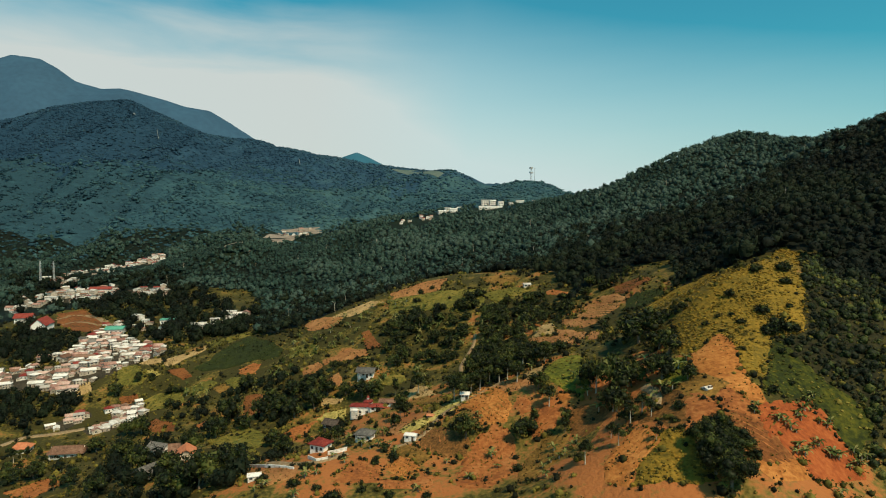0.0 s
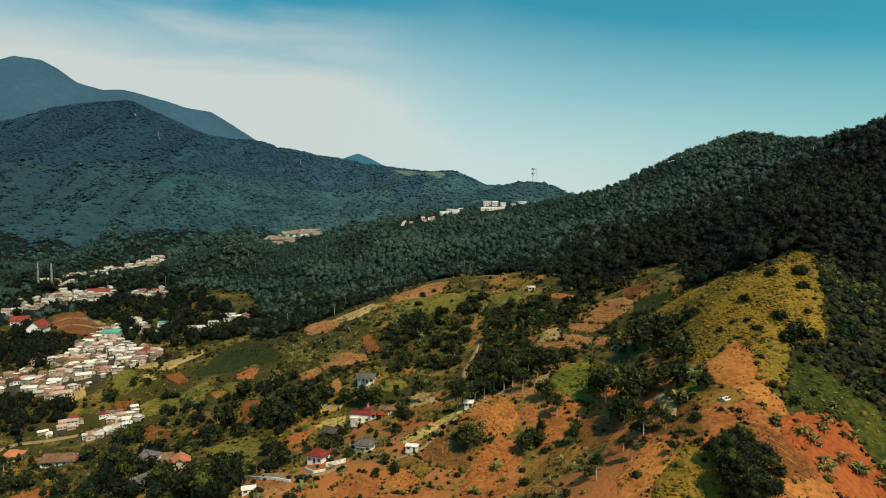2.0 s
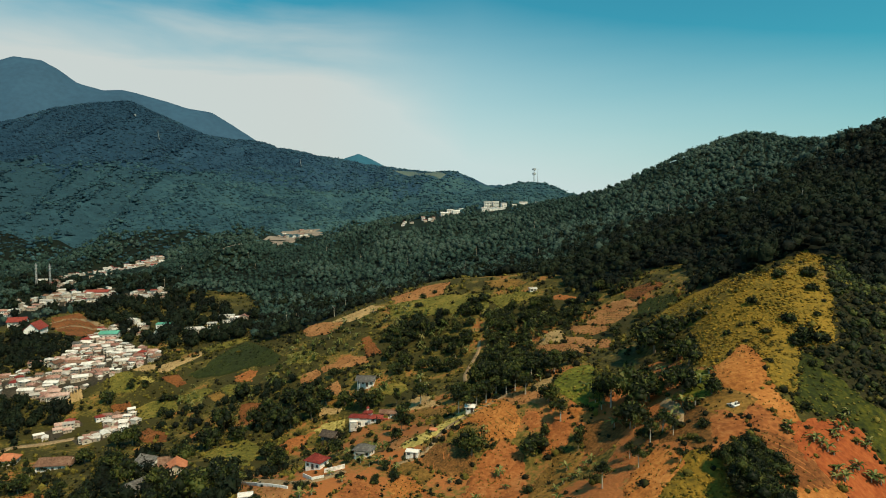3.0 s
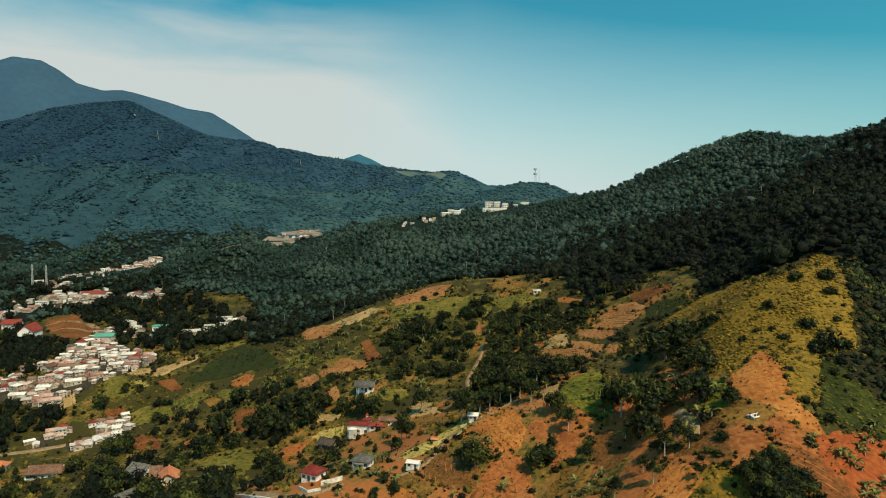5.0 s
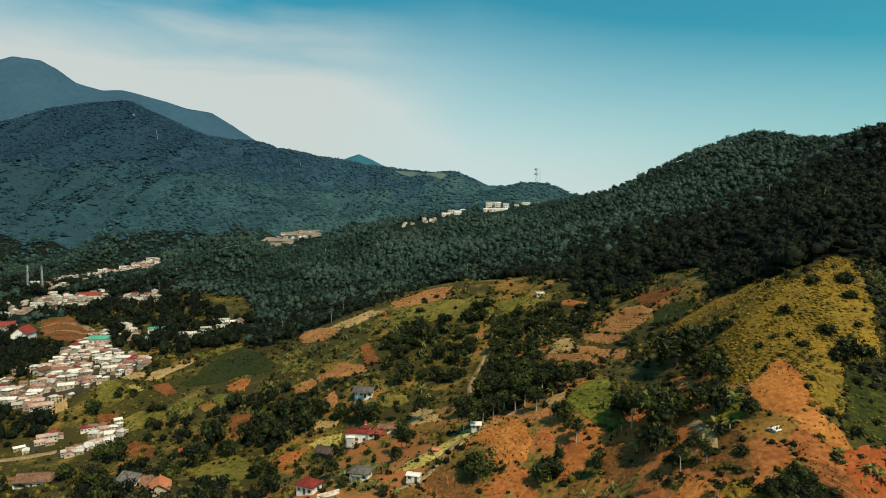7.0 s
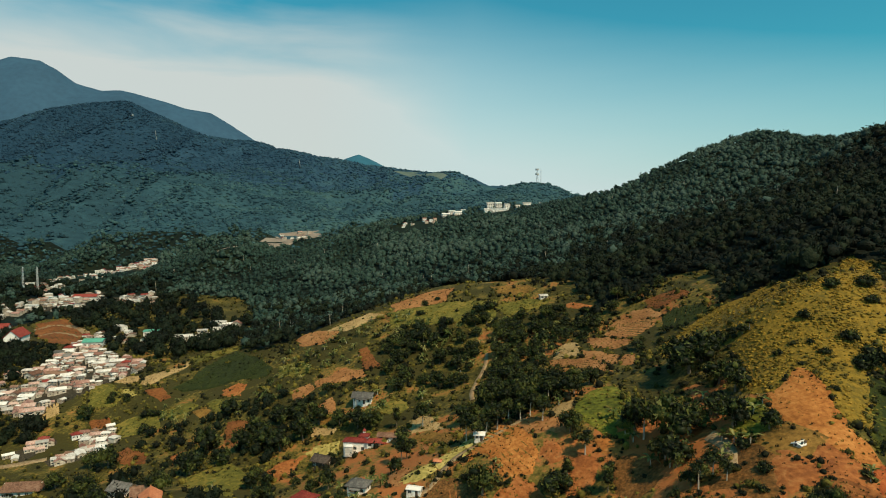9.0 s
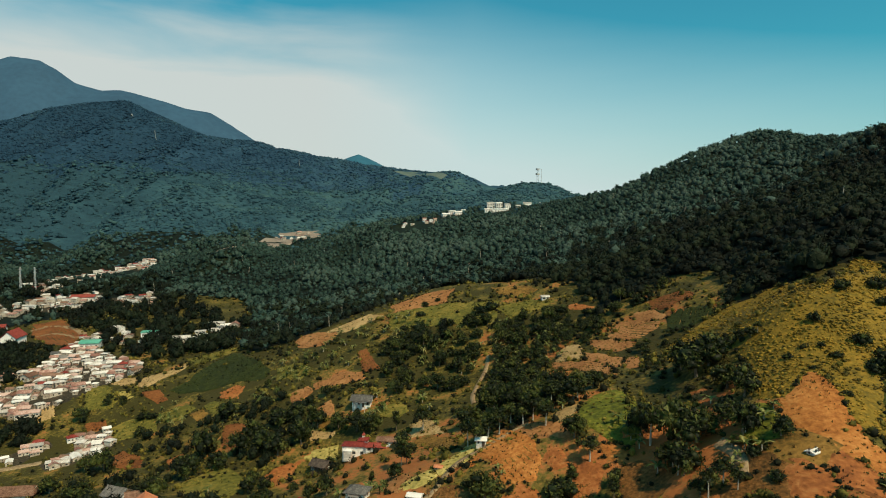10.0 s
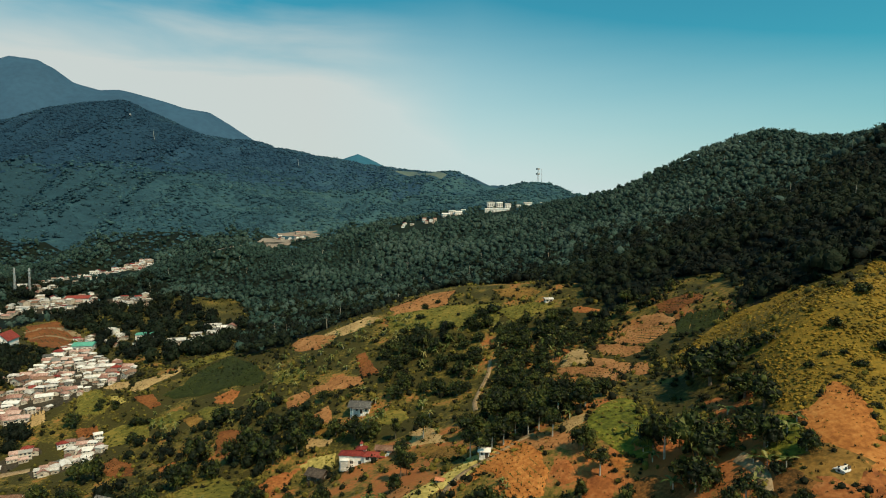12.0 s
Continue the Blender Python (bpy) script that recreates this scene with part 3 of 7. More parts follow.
lay("pasture", 0, (-133.6, 1600.6), (-62.2, 1590.7), (1.3, 1483.8), (-11.7, 1461), (-95.8, 1561.9))
lay("green", 0, (20.8, 350.5), (37.8, 348.1), (49.2, 340.1), (43.9, 334.5), (28.9, 334.2))
lay("brown", 0, (-44.1, 339.3), (-39.6, 339.9), (-32.1, 317.4), (-38.3, 316.3))
lay("tan", 1, (-207.4, 352.9), (-203.6, 359.3), (-197.2, 348.9), (-201.9, 343.9))
lay("crop", 0, (-136.9, 369.1), (-135.3, 381.7), (-129.8, 389.5), (-121.8, 395.8), (-105.7, 375.4), (-90.3, 353.3), (-91.4, 346.5), (-104.9, 352.1), (-117.6, 354), (-136.7, 356.7), (-143.9, 360.8))
lay("green", 0, (-152.5, 405), (-138, 408.1), (-126.7, 411.2), (-122.4, 399.8), (-131.5, 394.5), (-142.9, 389.1))
lay("tan", 0, (-167.8, 381.6), (-161.2, 385.2), (-152.8, 388.9), (-150.3, 395), (-146.2, 388.9), (-154, 375.9), (-159.8, 367.4), (-166, 370.8))
lay("tan", 0, (-184.3, 378.7), (-180.8, 384.9), (-171.5, 381.9), (-170.2, 374.9), (-175.4, 373.8))
lay("lawn", 0, (-176.9, 367.1), (-170.3, 366.4), (-162.7, 360.3), (-166.8, 359.1))
lay("brown", 0, (-160.5, 362.1), (-151.4, 362.5), (-142.9, 353.3), (-146.7, 351.5))
lay("green", 0, (-142.9, 342.6), (-130.5, 344.6), (-122.7, 339.4), (-127.2, 332.5), (-136.3, 333.9))
lay("soil", 0, (-112.4, 343.1), (-107.5, 346.1), (-103, 345.7), (-101, 341.1), (-104.9, 337.9))
lay("green", 0, (-118.1, 338.6), (-112.7, 339.8), (-94.8, 328), (-99.8, 326.4), (-108, 326.1))
lay("olive", 0, (-123.6, 334.2), (-118.3, 335.4), (-113.7, 330.4), (-116.1, 325.4))
lay("olive", 0, (-114.1, 306.2), (-112.5, 308.8), (-107.3, 307.3), (-102.5, 295.5), (-107, 297.6))
lay("soil", 0, (-116.4, 293), (-111.9, 297.4), (-106.8, 287.5), (-111.8, 284.9))
lay("brown", 0, (-148.2, 306.9), (-145.2, 314), (-132.1, 302.9), (-127.4, 293.2), (-139.7, 297.5))
lay("brown", 0, (-179.1, 344.8), (-170.8, 345.9), (-166.8, 340.7), (-175.2, 340.2))
lay("green", 0, (-166, 339.1), (-157.3, 342.3), (-144.8, 340.3), (-136.8, 328.4), (-144.8, 327.7), (-155.6, 327))
lay("green", 0, (-196.9, 378.1), (-184, 375), (-172.1, 360.6), (-169.9, 353.1), (-184.8, 355.6))
lay("clay", 0, (-84.5, 380.4), (-81.2, 387.7), (-71.8, 381.9), (-59.9, 368.9), (-59.1, 360.2), (-65.9, 359.3), (-76.7, 367))
lay("green", 0, (-86.6, 350.6), (-72.4, 346.8), (-67.4, 336.9), (-70.4, 331.1), (-82.5, 340.1))
lay("sand", 0, (79.2, 180.0), (79.4, 174.3), (78.5, 167.2), (76.9, 161.8), (76.4, 158.0), (77.6, 154.5), (77.8, 150.7), (77.7, 148.1), (74.5, 148.1), (72.2, 151.3), (70.8, 154.7), (69.6, 157.8), (68.5, 160.6), (67.5, 165.7), (67.9, 171.0), (67.1, 174.4), (70.4, 172.6), (74.5, 176.2))
lay("olive", 0, (69.3, 157.7), (70.6, 155.2), (66.8, 152.2), (63.8, 151.2), (62.4, 154.7), (61.2, 157.1), (60.5, 161.1), (63.8, 162.4), (67.2, 162.3))
lay("soil", 0, (61.9, 154.7), (63.9, 152.6), (65.3, 148.8), (65.5, 146.0), (64.0, 144.6), (61.4, 145.7), (58.3, 144.8), (57.8, 147.3), (59.4, 150.0), (59.5, 152.8))
lay("stony", 0, (60.4, 160.8), (61.7, 155.1), (59.3, 152.8), (57.4, 146.5), (54.6, 143.6), (52.6, 146.7), (52.3, 151.4), (49.6, 153.2), (47.7, 153.2), (46.1, 151.9), (49.0, 156.6), (53.1, 157.6), (56.5, 159.4))
lay("soil", 0, (70.4, 154.3), (71.9, 151.0), (73.8, 147.4), (74.2, 145.6), (73.4, 142.0), (71.4, 142.3), (67.4, 145.0), (65.8, 146.7), (65.6, 149.2), (67.4, 152.0))
lay("brown", 1, (65.1, 145.1), (67.5, 144.2), (70.5, 141.5), (73.0, 140.2), (73.9, 137.6), (75.1, 134.4), (72.1, 132.2), (68.5, 131.3), (67.1, 132.5), (66.9, 135.8), (66.1, 138.8), (65.3, 142.1))
lay("red", 1, (75.0, 146.5), (82.8, 150.3), (90.0, 153.7), (90.2, 151.8), (84.7, 147.7), (76.6, 140.4), (73.5, 137.8), (73.4, 141.0), (73.7, 143.9))
lay("red", 0, (91.0, 151.5), (92.1, 149.3), (93.2, 146.1), (94.2, 142.9), (95.3, 140.8), (92.6, 136.0), (78.4, 130.1), (78.5, 133.1), (77.0, 135.6), (75.8, 137.5), (76.7, 139.8), (84.5, 146.5))
lay("sand", 0, (66.5, 131.4), (68.5, 130.8), (74.2, 133.3), (76.6, 133.1), (77.0, 129.5), (68.7, 127.0), (66.8, 128.5))
lay("weeds", 0, (80.6, 156.8), (79.5, 151.5), (90.5, 154.6), (91.2, 151.2), (92.1, 146.5), (95.1, 140.5), (103.5, 150.1), (101.5, 157.1), (98.2, 160.6), (95.1, 167.2), (94.0, 173.1), (91.4, 173.9), (86.9, 165.9))
lay("dry", 0, (65.8, 228.0), (69.5, 244.1), (78.3, 248.5), (85.7, 251.4), (92.3, 251.8), (99.2, 247.5), (104.5, 247.7), (109.6, 247.1), (103.7, 218.1), (109.3, 218.0), (126.6, 243.2), (133.8, 248.7), (134.8, 239.3), (116.4, 206.8), (112.0, 195.2), (107.9, 186.7), (104.2, 179.8), (99.4, 177.4), (94.9, 177.4), (91.0, 174.5), (86.8, 165.9), (80.7, 157.3), (77.1, 158.8), (77.3, 162.4), (78.8, 167.1), (79.9, 174.8), (79.7, 181.0), (75.0, 177.2), (70.7, 173.5), (67.0, 176.1), (68.1, 184.9), (74.6, 197.7), (79.1, 227.1), (69.9, 222.4))
lay("dry", 0, (48.9, 144.7), (51.7, 144.4), (54.0, 142.6), (55.9, 139.7), (55.3, 135.4), (56.1, 130.8), (56.6, 126.8), (40.8, 131.8), (43.8, 137.5), (47.0, 139.9))
lay("sand", 1, (45.9, 151.4), (48.3, 149.3), (49.5, 145.4), (49.5, 142.1), (45.3, 140.1), (42.3, 136.4), (40.0, 132.7), (35.8, 136.0), (37.6, 142.6), (40.8, 146.8))
lay("soil", 0, (41.4, 164.8), (44.1, 163.8), (45.3, 158.4), (42.5, 153.4), (40.2, 150.9), (38.0, 151.9), (37.8, 157.4))
lay("stony", 0, (38.1, 182.0), (42.5, 180.8), (45.8, 172.6), (43.2, 168.6), (40.4, 166.1), (37.1, 167.2), (36.1, 172.6), (36.5, 178.1))
lay("olive", 0, (29.5, 177.4), (34.3, 171.0), (30.2, 163.4), (27.1, 159.0), (23.3, 155.8), (20.7, 152.3), (18.3, 155.1), (21.1, 166.3), (24.6, 170.6), (27.6, 175.3))
lay("soil", 0, (14.9, 187.4), (18.7, 185.0), (19.8, 180.8), (19.5, 174.2), (18.6, 166.4), (16.3, 162.4), (12.8, 159.2), (4.3, 162.1), (3.8, 169.8), (6.2, 175.0), (8.8, 180.5), (10.6, 184.3))
lay("sand", 1, (11.5, 215.6), (16.7, 210.1), (20.4, 201.9), (20.9, 194.6), (19.1, 189.1), (15.0, 188.6), (11.5, 191.1), (10.5, 196.8), (8.6, 201.5), (5.4, 200.1), (3.0, 202.2), (7.5, 208.2))
lay("clay", 0, (17.9, 212.6), (21.5, 211.9), (26.4, 207.4), (30.0, 201.6), (28.6, 198.0), (24.6, 200.2), (19.8, 204.6), (16.8, 209.4))
lay("tan", 0, (26.8, 209.9), (30.0, 213.6), (34.5, 212.7), (32.9, 208.3), (28.0, 205.8))
lay("soil", 0, (23.4, 197.3), (26.4, 194.6), (27.3, 189.2), (24.1, 189.7), (22.1, 193.8))
lay("soil", 0, (29.0, 189.5), (31.9, 186.9), (33.9, 184.5), (32.7, 180.1), (30.4, 178.3), (27.5, 178.3), (26.2, 180.1), (27.4, 184.3))
lay("sand", 0, (35.1, 191.5), (38.7, 188.7), (40.4, 185.9), (38.5, 184.0), (35.9, 186.7))
lay("lush", 0, (35.0, 210.4), (39.7, 215.7), (45.9, 218.5), (47.8, 210.5), (47.1, 199.8), (44.7, 191.0), (41.8, 188.1), (37.7, 191.7), (36.3, 197.5), (33.5, 203.3))
lay("soil", 0, (61.0, 202.8), (64.4, 199.9), (64.7, 191.0), (61.4, 183.9), (58.9, 185.9), (59.5, 194.7))
lay("soil", 0, (65.4, 192.1), (70.4, 200.0), (72.2, 200.3), (68.4, 191.4), (64.9, 186.5))
lay("lush", 0, (63.5, 180.2), (66.4, 174.6), (66.5, 169.0), (64.2, 162.6), (60.7, 162.8), (59.7, 167.7))
lay("clay", 0, (73.8, 291.3), (78.1, 285.0), (79.5, 274.9), (78.8, 270.2), (75.3, 276.1), (71.9, 284.8))
lay("clay", 1, (67.0, 288.7), (71.6, 283.7), (74.9, 274.9), (76.9, 271.3), (73.3, 266.8), (69.9, 265.5), (66.5, 264.4), (61.5, 272.1), (59.2, 278.3), (63.5, 286.4))
lay("clay", 0, (54.2, 281.6), (59.7, 273.2), (65.0, 262.8), (62.4, 260.6), (58.3, 260.3), (53.0, 271.8), (52.7, 278.8))
lay("tan", 0, (45.3, 286.6), (48.6, 283.0), (48.3, 274.5), (48.0, 267.9), (42.4, 271.0), (39.8, 274.1), (41.7, 282.5))
lay("clay", 0, (48.9, 272.1), (54.4, 260.7), (58.0, 251.9), (55.2, 244.4), (52.3, 244.5), (51.1, 255.0), (48.1, 264.9))
lay("clay", 1, (37.7, 274.4), (43.7, 267.0), (49.3, 260.3), (51.7, 246.2), (50.9, 235.9), (47.4, 239.9), (45.6, 248.1), (40.6, 261.5), (37.4, 266.6), (36.1, 271.4))
lay("sand", 0, (28.4, 253.5), (31.9, 263.8), (36.2, 265.2), (40.7, 256.8), (37.2, 248.5), (32.8, 244.9), (27.9, 243.4), (25.2, 251.8))
lay("brown", 1, (81.6, 295.9), (87.1, 292.2), (90.8, 289.7), (91.9, 279.9), (89.4, 274.4), (86.0, 279.4), (82.0, 277.1), (78.8, 287.2))
lay("crop", 1, (79.2, 269.0), (83.8, 270.4), (89.3, 263.5), (90.5, 256.8), (85.3, 253.4), (78.3, 255.3), (74.6, 260.3))
lay("clay", 0, (58.7, 251.0), (61.6, 248.0), (59.3, 238.2), (56.3, 238.0), (55.4, 244.0))
lay("soil", 0, (54.0, 326.5), (57.6, 325.3), (62.7, 316.0), (61.4, 313.7), (54.4, 322.0))
lay("lawn", 0, (-55.0, 270.4), (-51.0, 271.5), (-43.3, 270.1), (-41.0, 261.0), (-46.1, 264.5), (-52.1, 267.3))
lay("soil", 0, (-66.4, 260.0), (-64.3, 264.3), (-59.4, 267.0), (-55.5, 268.0), (-56.8, 263.5), (-59.4, 257.1), (-60.3, 251.4), (-64.2, 254.8))
lay("tan", 0, (-14.6, 263.7), (-7.7, 260.8), (-2.2, 241.3), (-8.3, 248.9), (-13.4, 250.0))
lay("olive", 0, (-12.4, 245.8), (-6.4, 244.5), (-0.6, 232.6), (0.9, 220.8), (-5.3, 227.9), (-10.4, 239.6))
lay("green", 0, (-28.5, 285.6), (-19.1, 283.7), (-16.2, 275.0), (-21.2, 273.1), (-27.4, 278.4))
lay("olive", 0, (-54.3, 289.0), (-44.8, 286.0), (-44.9, 280.2), (-53.4, 284.6))
lay("tan", 0, (-55.4, 284.7), (-44.7, 279.0), (-45.3, 276.5), (-53.2, 278.1))
lay("clay", 0, (-56.1, 298.9), (-50.0, 302.6), (-47.4, 290.0), (-53.6, 291.1))
lay("clay", 0, (-72.4, 321.2), (-64.9, 322.1), (-61.4, 315.9), (-67.8, 310.0))
lay("clay", 0, (-62.1, 322.4), (-56.0, 322.1), (-49.7, 324.8), (-39.9, 317.8), (-38.0, 311.2), (-45.7, 312.3), (-53.7, 315.4), (-59.3, 316.4))
lay("soil", 0, (-113.1, 347.0), (-106.4, 348.7), (-101.9, 345.7), (-101.6, 336.9), (-108.5, 340.3))
lay("brown", 0, (-99.1, 310.6), (-93.6, 310.1), (-81.2, 300.1), (-76.8, 293.2), (-81.1, 288.7), (-86.4, 283.0), (-92.9, 294.2))
lay("clay", 0, (-17.8, 210.3), (-13.5, 210.8), (-11.7, 204.7), (-14.1, 198.5), (-17.6, 200.5))
lay("lawn", 0, (-13.0, 203.0), (-6.2, 206.3), (-5.4, 201.5), (-10.0, 198.3), (-13.5, 200.0))
lay("lawn", 0, (-4.8, 206.4), (3.8, 213.5), (8.2, 213.7), (11.0, 212.7), (11.9, 209.2), (3.6, 204.7), (-3.3, 201.9))
lay("soil", 0, (-29.7, 168.4), (-30.3, 171.6), (-23.9, 180.4), (-18.5, 175.9), (-17.0, 166.9))
lay("sand", 1, (-15.5, 176.2), (-11.7, 181.5), (-7.1, 175.4), (-8.6, 169.6), (-13.3, 170.3))
lay("stony", 1, (-6.5, 195.0), (0.1, 193.9), (5.8, 186.8), (7.5, 182.7), (6.1, 178.1), (0.7, 179.1), (-5.4, 184.4))
lay("olive", 0, (-16.3, 185.1), (-12.2, 190.1), (-6.2, 183.3), (-3.6, 180.1), (-6.6, 177.1), (-11.1, 182.2))
lay("clay", 0, (-55.2, 186.3), (-37.8, 179.4), (-38.7, 175.4), (-44.5, 174.3), (-51.1, 172.7))
lay("olive", 0, (-85.6, 262.6), (-78.6, 263.6), (-73.9, 256.6), (-76.1, 249.5), (-80.4, 246.8))
lay("soil", 0, (-16.8, 165.2), (-16.4, 169.4), (-8.5, 167.8), (-7.0, 173.2), (-2.8, 168.5), (-3.8, 162.4))
lay("thicket", 0, (91.8, 174.6), (99.4, 177.4), (104.5, 179.5), (110.6, 191.4), (115.8, 203.3), (127.2, 207.4), (138.6, 204.4), (125.2, 179.2), (103.9, 148.9), (102.5, 156.5), (99.0, 160.7), (95.1, 167.2), (94.0, 173.1))
# Sheets under the town quarters, dark in place of shade between the houses.
lay("yard", 0, (-264.1, 371.8), (-264.5, 387.5), (-232.8, 375.8), (-259.8, 448.1), (-263.1, 484.5), (-218.5, 438.5), (-182.2, 408.2), (-174.3, 390.2), (-190.7, 374.9), (-203.3, 354.8), (-206.1, 342.9), (-228.7, 349.1), (-248.8, 349.8))
lay("yard", 0, (-182.0, 336.0), (-163.7, 340.7), (-154.8, 323.0), (-157.3, 309.4), (-173.4, 326.2))
lay("yard", 0, (-200.5, 312.7), (-190.2, 329.8), (-184.8, 326.5), (-189.4, 309.3))
lay("yard", 0, (-179.5, 310.8), (-168.4, 322.4), (-160.7, 311.2), (-172.4, 304.0))
lay("yard", 0, (-391.1, 620.0), (-334.4, 648.7), (-315.7, 611.8), (-341.2, 600.2), (-364.3, 580.0))
lay("yard", 0, (-316.5, 630.2), (-272.8, 627.5), (-255.5, 582.5), (-297.5, 597.0))
lay("yard", 0, (-461.2, 849.3), (-399.9, 886.0), (-358.7, 813.9), (-363.8, 792.8), (-452.0, 843.0))


TRACKS = []


def track(name, label, line, width, lift=0.3, mat=None, category="road"):
    """A beaten track that follows the ground along a line."""
    p = np.array(line, float)
    TRACKS.append(p)
    fine = []
    for a, b in zip(p[:-1], p[1:]):
        n = max(1, int(np.hypot(*(b - a)) / 1.5))
        fine += [a + (b - a) * k / n for k in range(n)]
    fine = np.array(fine + [p[-1]])
    for _ in range(6):
        fine[1:-1] = (fine[:-2] + 2 * fine[1:-1] + fine[2:]) / 4
    t = np.gradient(fine, axis=0)
    t /= np.hypot(t[:, 0], t[:, 1])[:, None]
    nrm = np.stack([-t[:, 1], t[:, 0]], -1)
    offs = (-0.5, -0.42, 0.0, 0.42, 0.5)
    rows = []
    for o in offs:
        q = fine + nrm * o * width * (1 + 0.15 * lattice(fine[:, :1] / 4, fine[:, 1:] / 4, 41))
        z = height(q[:, 0], q[:, 1]) + (lift if abs(o) < 0.45 else -0.1)
        rows.append(np.c_[q, z])
    n = len(fine)
    i = (np.arange(len(offs) - 1)[:, None] * n + np.arange(n - 1)[None]).ravel()
    me = mesh_from(name, np.concatenate(rows), np.stack([i, i + 1, i + n + 1, i + n], -1), [mat or ROAD])
    return tagged(new(name, me), label, category, kind="structure")


track("track", "dusty track of packed earth climbing the slope", [(-14.4, 188.1), (-9.3, 189.2), (-5.9, 191.9), (-3.4, 198.6), (-1.7, 202.3), (3.0, 206.5), (7.7, 206.6), (14.6, 211.0), (20.4, 212.2)], 1.8)
track("track", "short dirt road bending round the grove", [(55.2, 170.9), (56.4, 167.1), (56.4, 163.0), (55.5, 159.4), (53.8, 157.2)], 2.6)
track("track", "pale footpath through the grove", [(15.6, 305.2), (14.9, 297.7), (13.0, 290.4), (10.7, 284.9), (8.6, 276.9), (7.4, 269.4), (7.9, 262.8)], 1.8)
track("track", "pale haul road round the dug earth", [(-327.5, 529.7), (-321.2, 545.2), (-305.0, 542.6), (-277.3, 512.7)], 3.0)
track("track", "narrow lane below the red-roofed house", [(-68.0, 213.8), (-55.9, 194.7), (-43.8, 181.5), (-35.4, 181.0), (-29.3, 186.8)], 3.0)
track("rock_scar", "bare pale rock slide on the wooded mountain", [(-859.0, 1919.1), (-848.2, 1897.8), (-834.7, 1874.1)], 1.0, 5.5, ROCK, "rock")
track("rock_scar", "bare pale rock slide on the wooded mountain", [(-378.1, 1671.5), (-369.1, 1637.7), (-358.4, 1596.0)], 1.0, 5.5, ROCK, "rock")
track("rock_scar", "bare pale rock slide on the wooded mountain", [(-974.0, 2019.8), (-969.3, 2006.0)], 5, 5.5, ROCK, "rock")
track("track", "pale ramp across the dug earth", [(-325.0, 542.3), (-313.9, 545.5), (-288.9, 526.3), (-272.8, 511.8), (-276.0, 503.5)], 3.0)
track("track", "pale ramp across the dug earth", [(-313.0, 510.8), (-307.0, 522.6), (-288.1, 513.2), (-276.0, 503.5)], 2.6)
track("track", "road at the edge of the town", [(-208.8, 291.9), (-204.2, 301.0), (-193.1, 305.3), (-180.4, 312.3)], 3.5)


# ---- woods seen from afar: crowns joined into large pieces ----
def lump_template(rng, rings, shards, flat=0.85, spread=0.26, core=1.0):
    """A crown about 1 in radius: a knobbly core with loose leaf clumps standing out of it."""
    bm = bmesh.new()
    bmesh.ops.create_icosphere(bm, subdivisions=rings, radius=1.0)
    v = np.array([q.co for q in bm.verts])
    f = np.array([[q.index for q in p.verts] for p in bm.faces])
    bm.free()
    v = v * (0.68 + 0.42 * rng.random((len(v), 1))) * core
    if shards:
        d = rng.normal(size=(shards, 3))
        d /= np.linalg.norm(d, axis=1)[:, None]
        d[:, 2] = np.abs(d[:, 2]) * 0.9 - 0.15
        c = d * (0.8 + 0.35 * rng.random((shards, 1)))
        sv = (c[:, None] + rng.normal(size=(shards, 3, 3)) * spread).reshape(-1, 3)
        f = np.r_[f, len(v) + np.arange(shards * 3).reshape(-1, 3)]
        v = np.r_[v, sv]
    v[:, 2] *= flat
    return v, f


def scatter(name, label, places, radii, templates, tones, rng, mat, lift=0.75, category="forest", tall=(0.85, 0.6)):
    """Many small forms joined into one mesh."""
    vs, fs, ts, n = [], [], [], 0
    turn = rng.random(len(places)) * 6.283
    pick = rng.integers(0, len(templates), len(places))
    for k, (tv, tf) in enumerate(templates):
        m = pick == k
        p, r, a = places[m], radii[m], turn[m]
        c, s = np.cos(a)[:, None], np.sin(a)[:, None]
        x = tv[None, :, 0] * c - tv[None, :, 1] * s
        y = tv[None, :, 0] * s + tv[None, :, 1] * c
        up = (tall[0] + tall[1] * rng.random(len(p)))[:, None]
        v = np.stack([x * r[:, None], y * r[:, None], tv[None, :, 2] * r[:, None] * up], -1)
        v += p[:, None]
        v[..., 2] += lift * r[:, None]
        fs.append((tf[None] + (np.arange(len(p)) * len(tv))[:, None, None] + n).reshape(-1, 3))
        vs.append(v.reshape(-1, 3))
        own = np.repeat(tones[m], len(tv)) + 0.09 * rng.normal(size=len(p) * len(tv))
        ts.append(own)
        n += len(p) * len(tv)
    me = mesh_from(name, np.concatenate(vs), np.concatenate(fs), [mat])
    add_tone(me, np.clip(np.concatenate(ts), 0, 1.2))
    if mat in (LEAF_FAR_HAZED, LEAF_SLOPE_HAZED):
        me.polygons.foreach_set("use_smooth", np.ones(len(me.polygons), bool))
    return tagged(new(name, me), label, category, kind="stuff")


def jittered(x0, x1, y0, y1, step, rng, amount=0.48):
    gx, gy = np.meshgrid(np.arange(x0, x1, step), np.arange(y0, y1, step))
    gx, gy = gx.ravel(), gy.ravel()
    return gx + (rng.random(len(gx)) - 0.5) * 2 * amount * step, gy + (rng.random(len(gy)) - 0.5) * 2 * amount * step


def off_fields(x, y, margin=1.0, grounds=None):
    """True away from the laid fields."""
    ok = np.ones(x.shape, bool)
    for g, poly in FIELD_OUTLINES:
        if grounds is None or g in grounds:
            ok &= edge_distance(x, y, poly) < -margin
    return ok


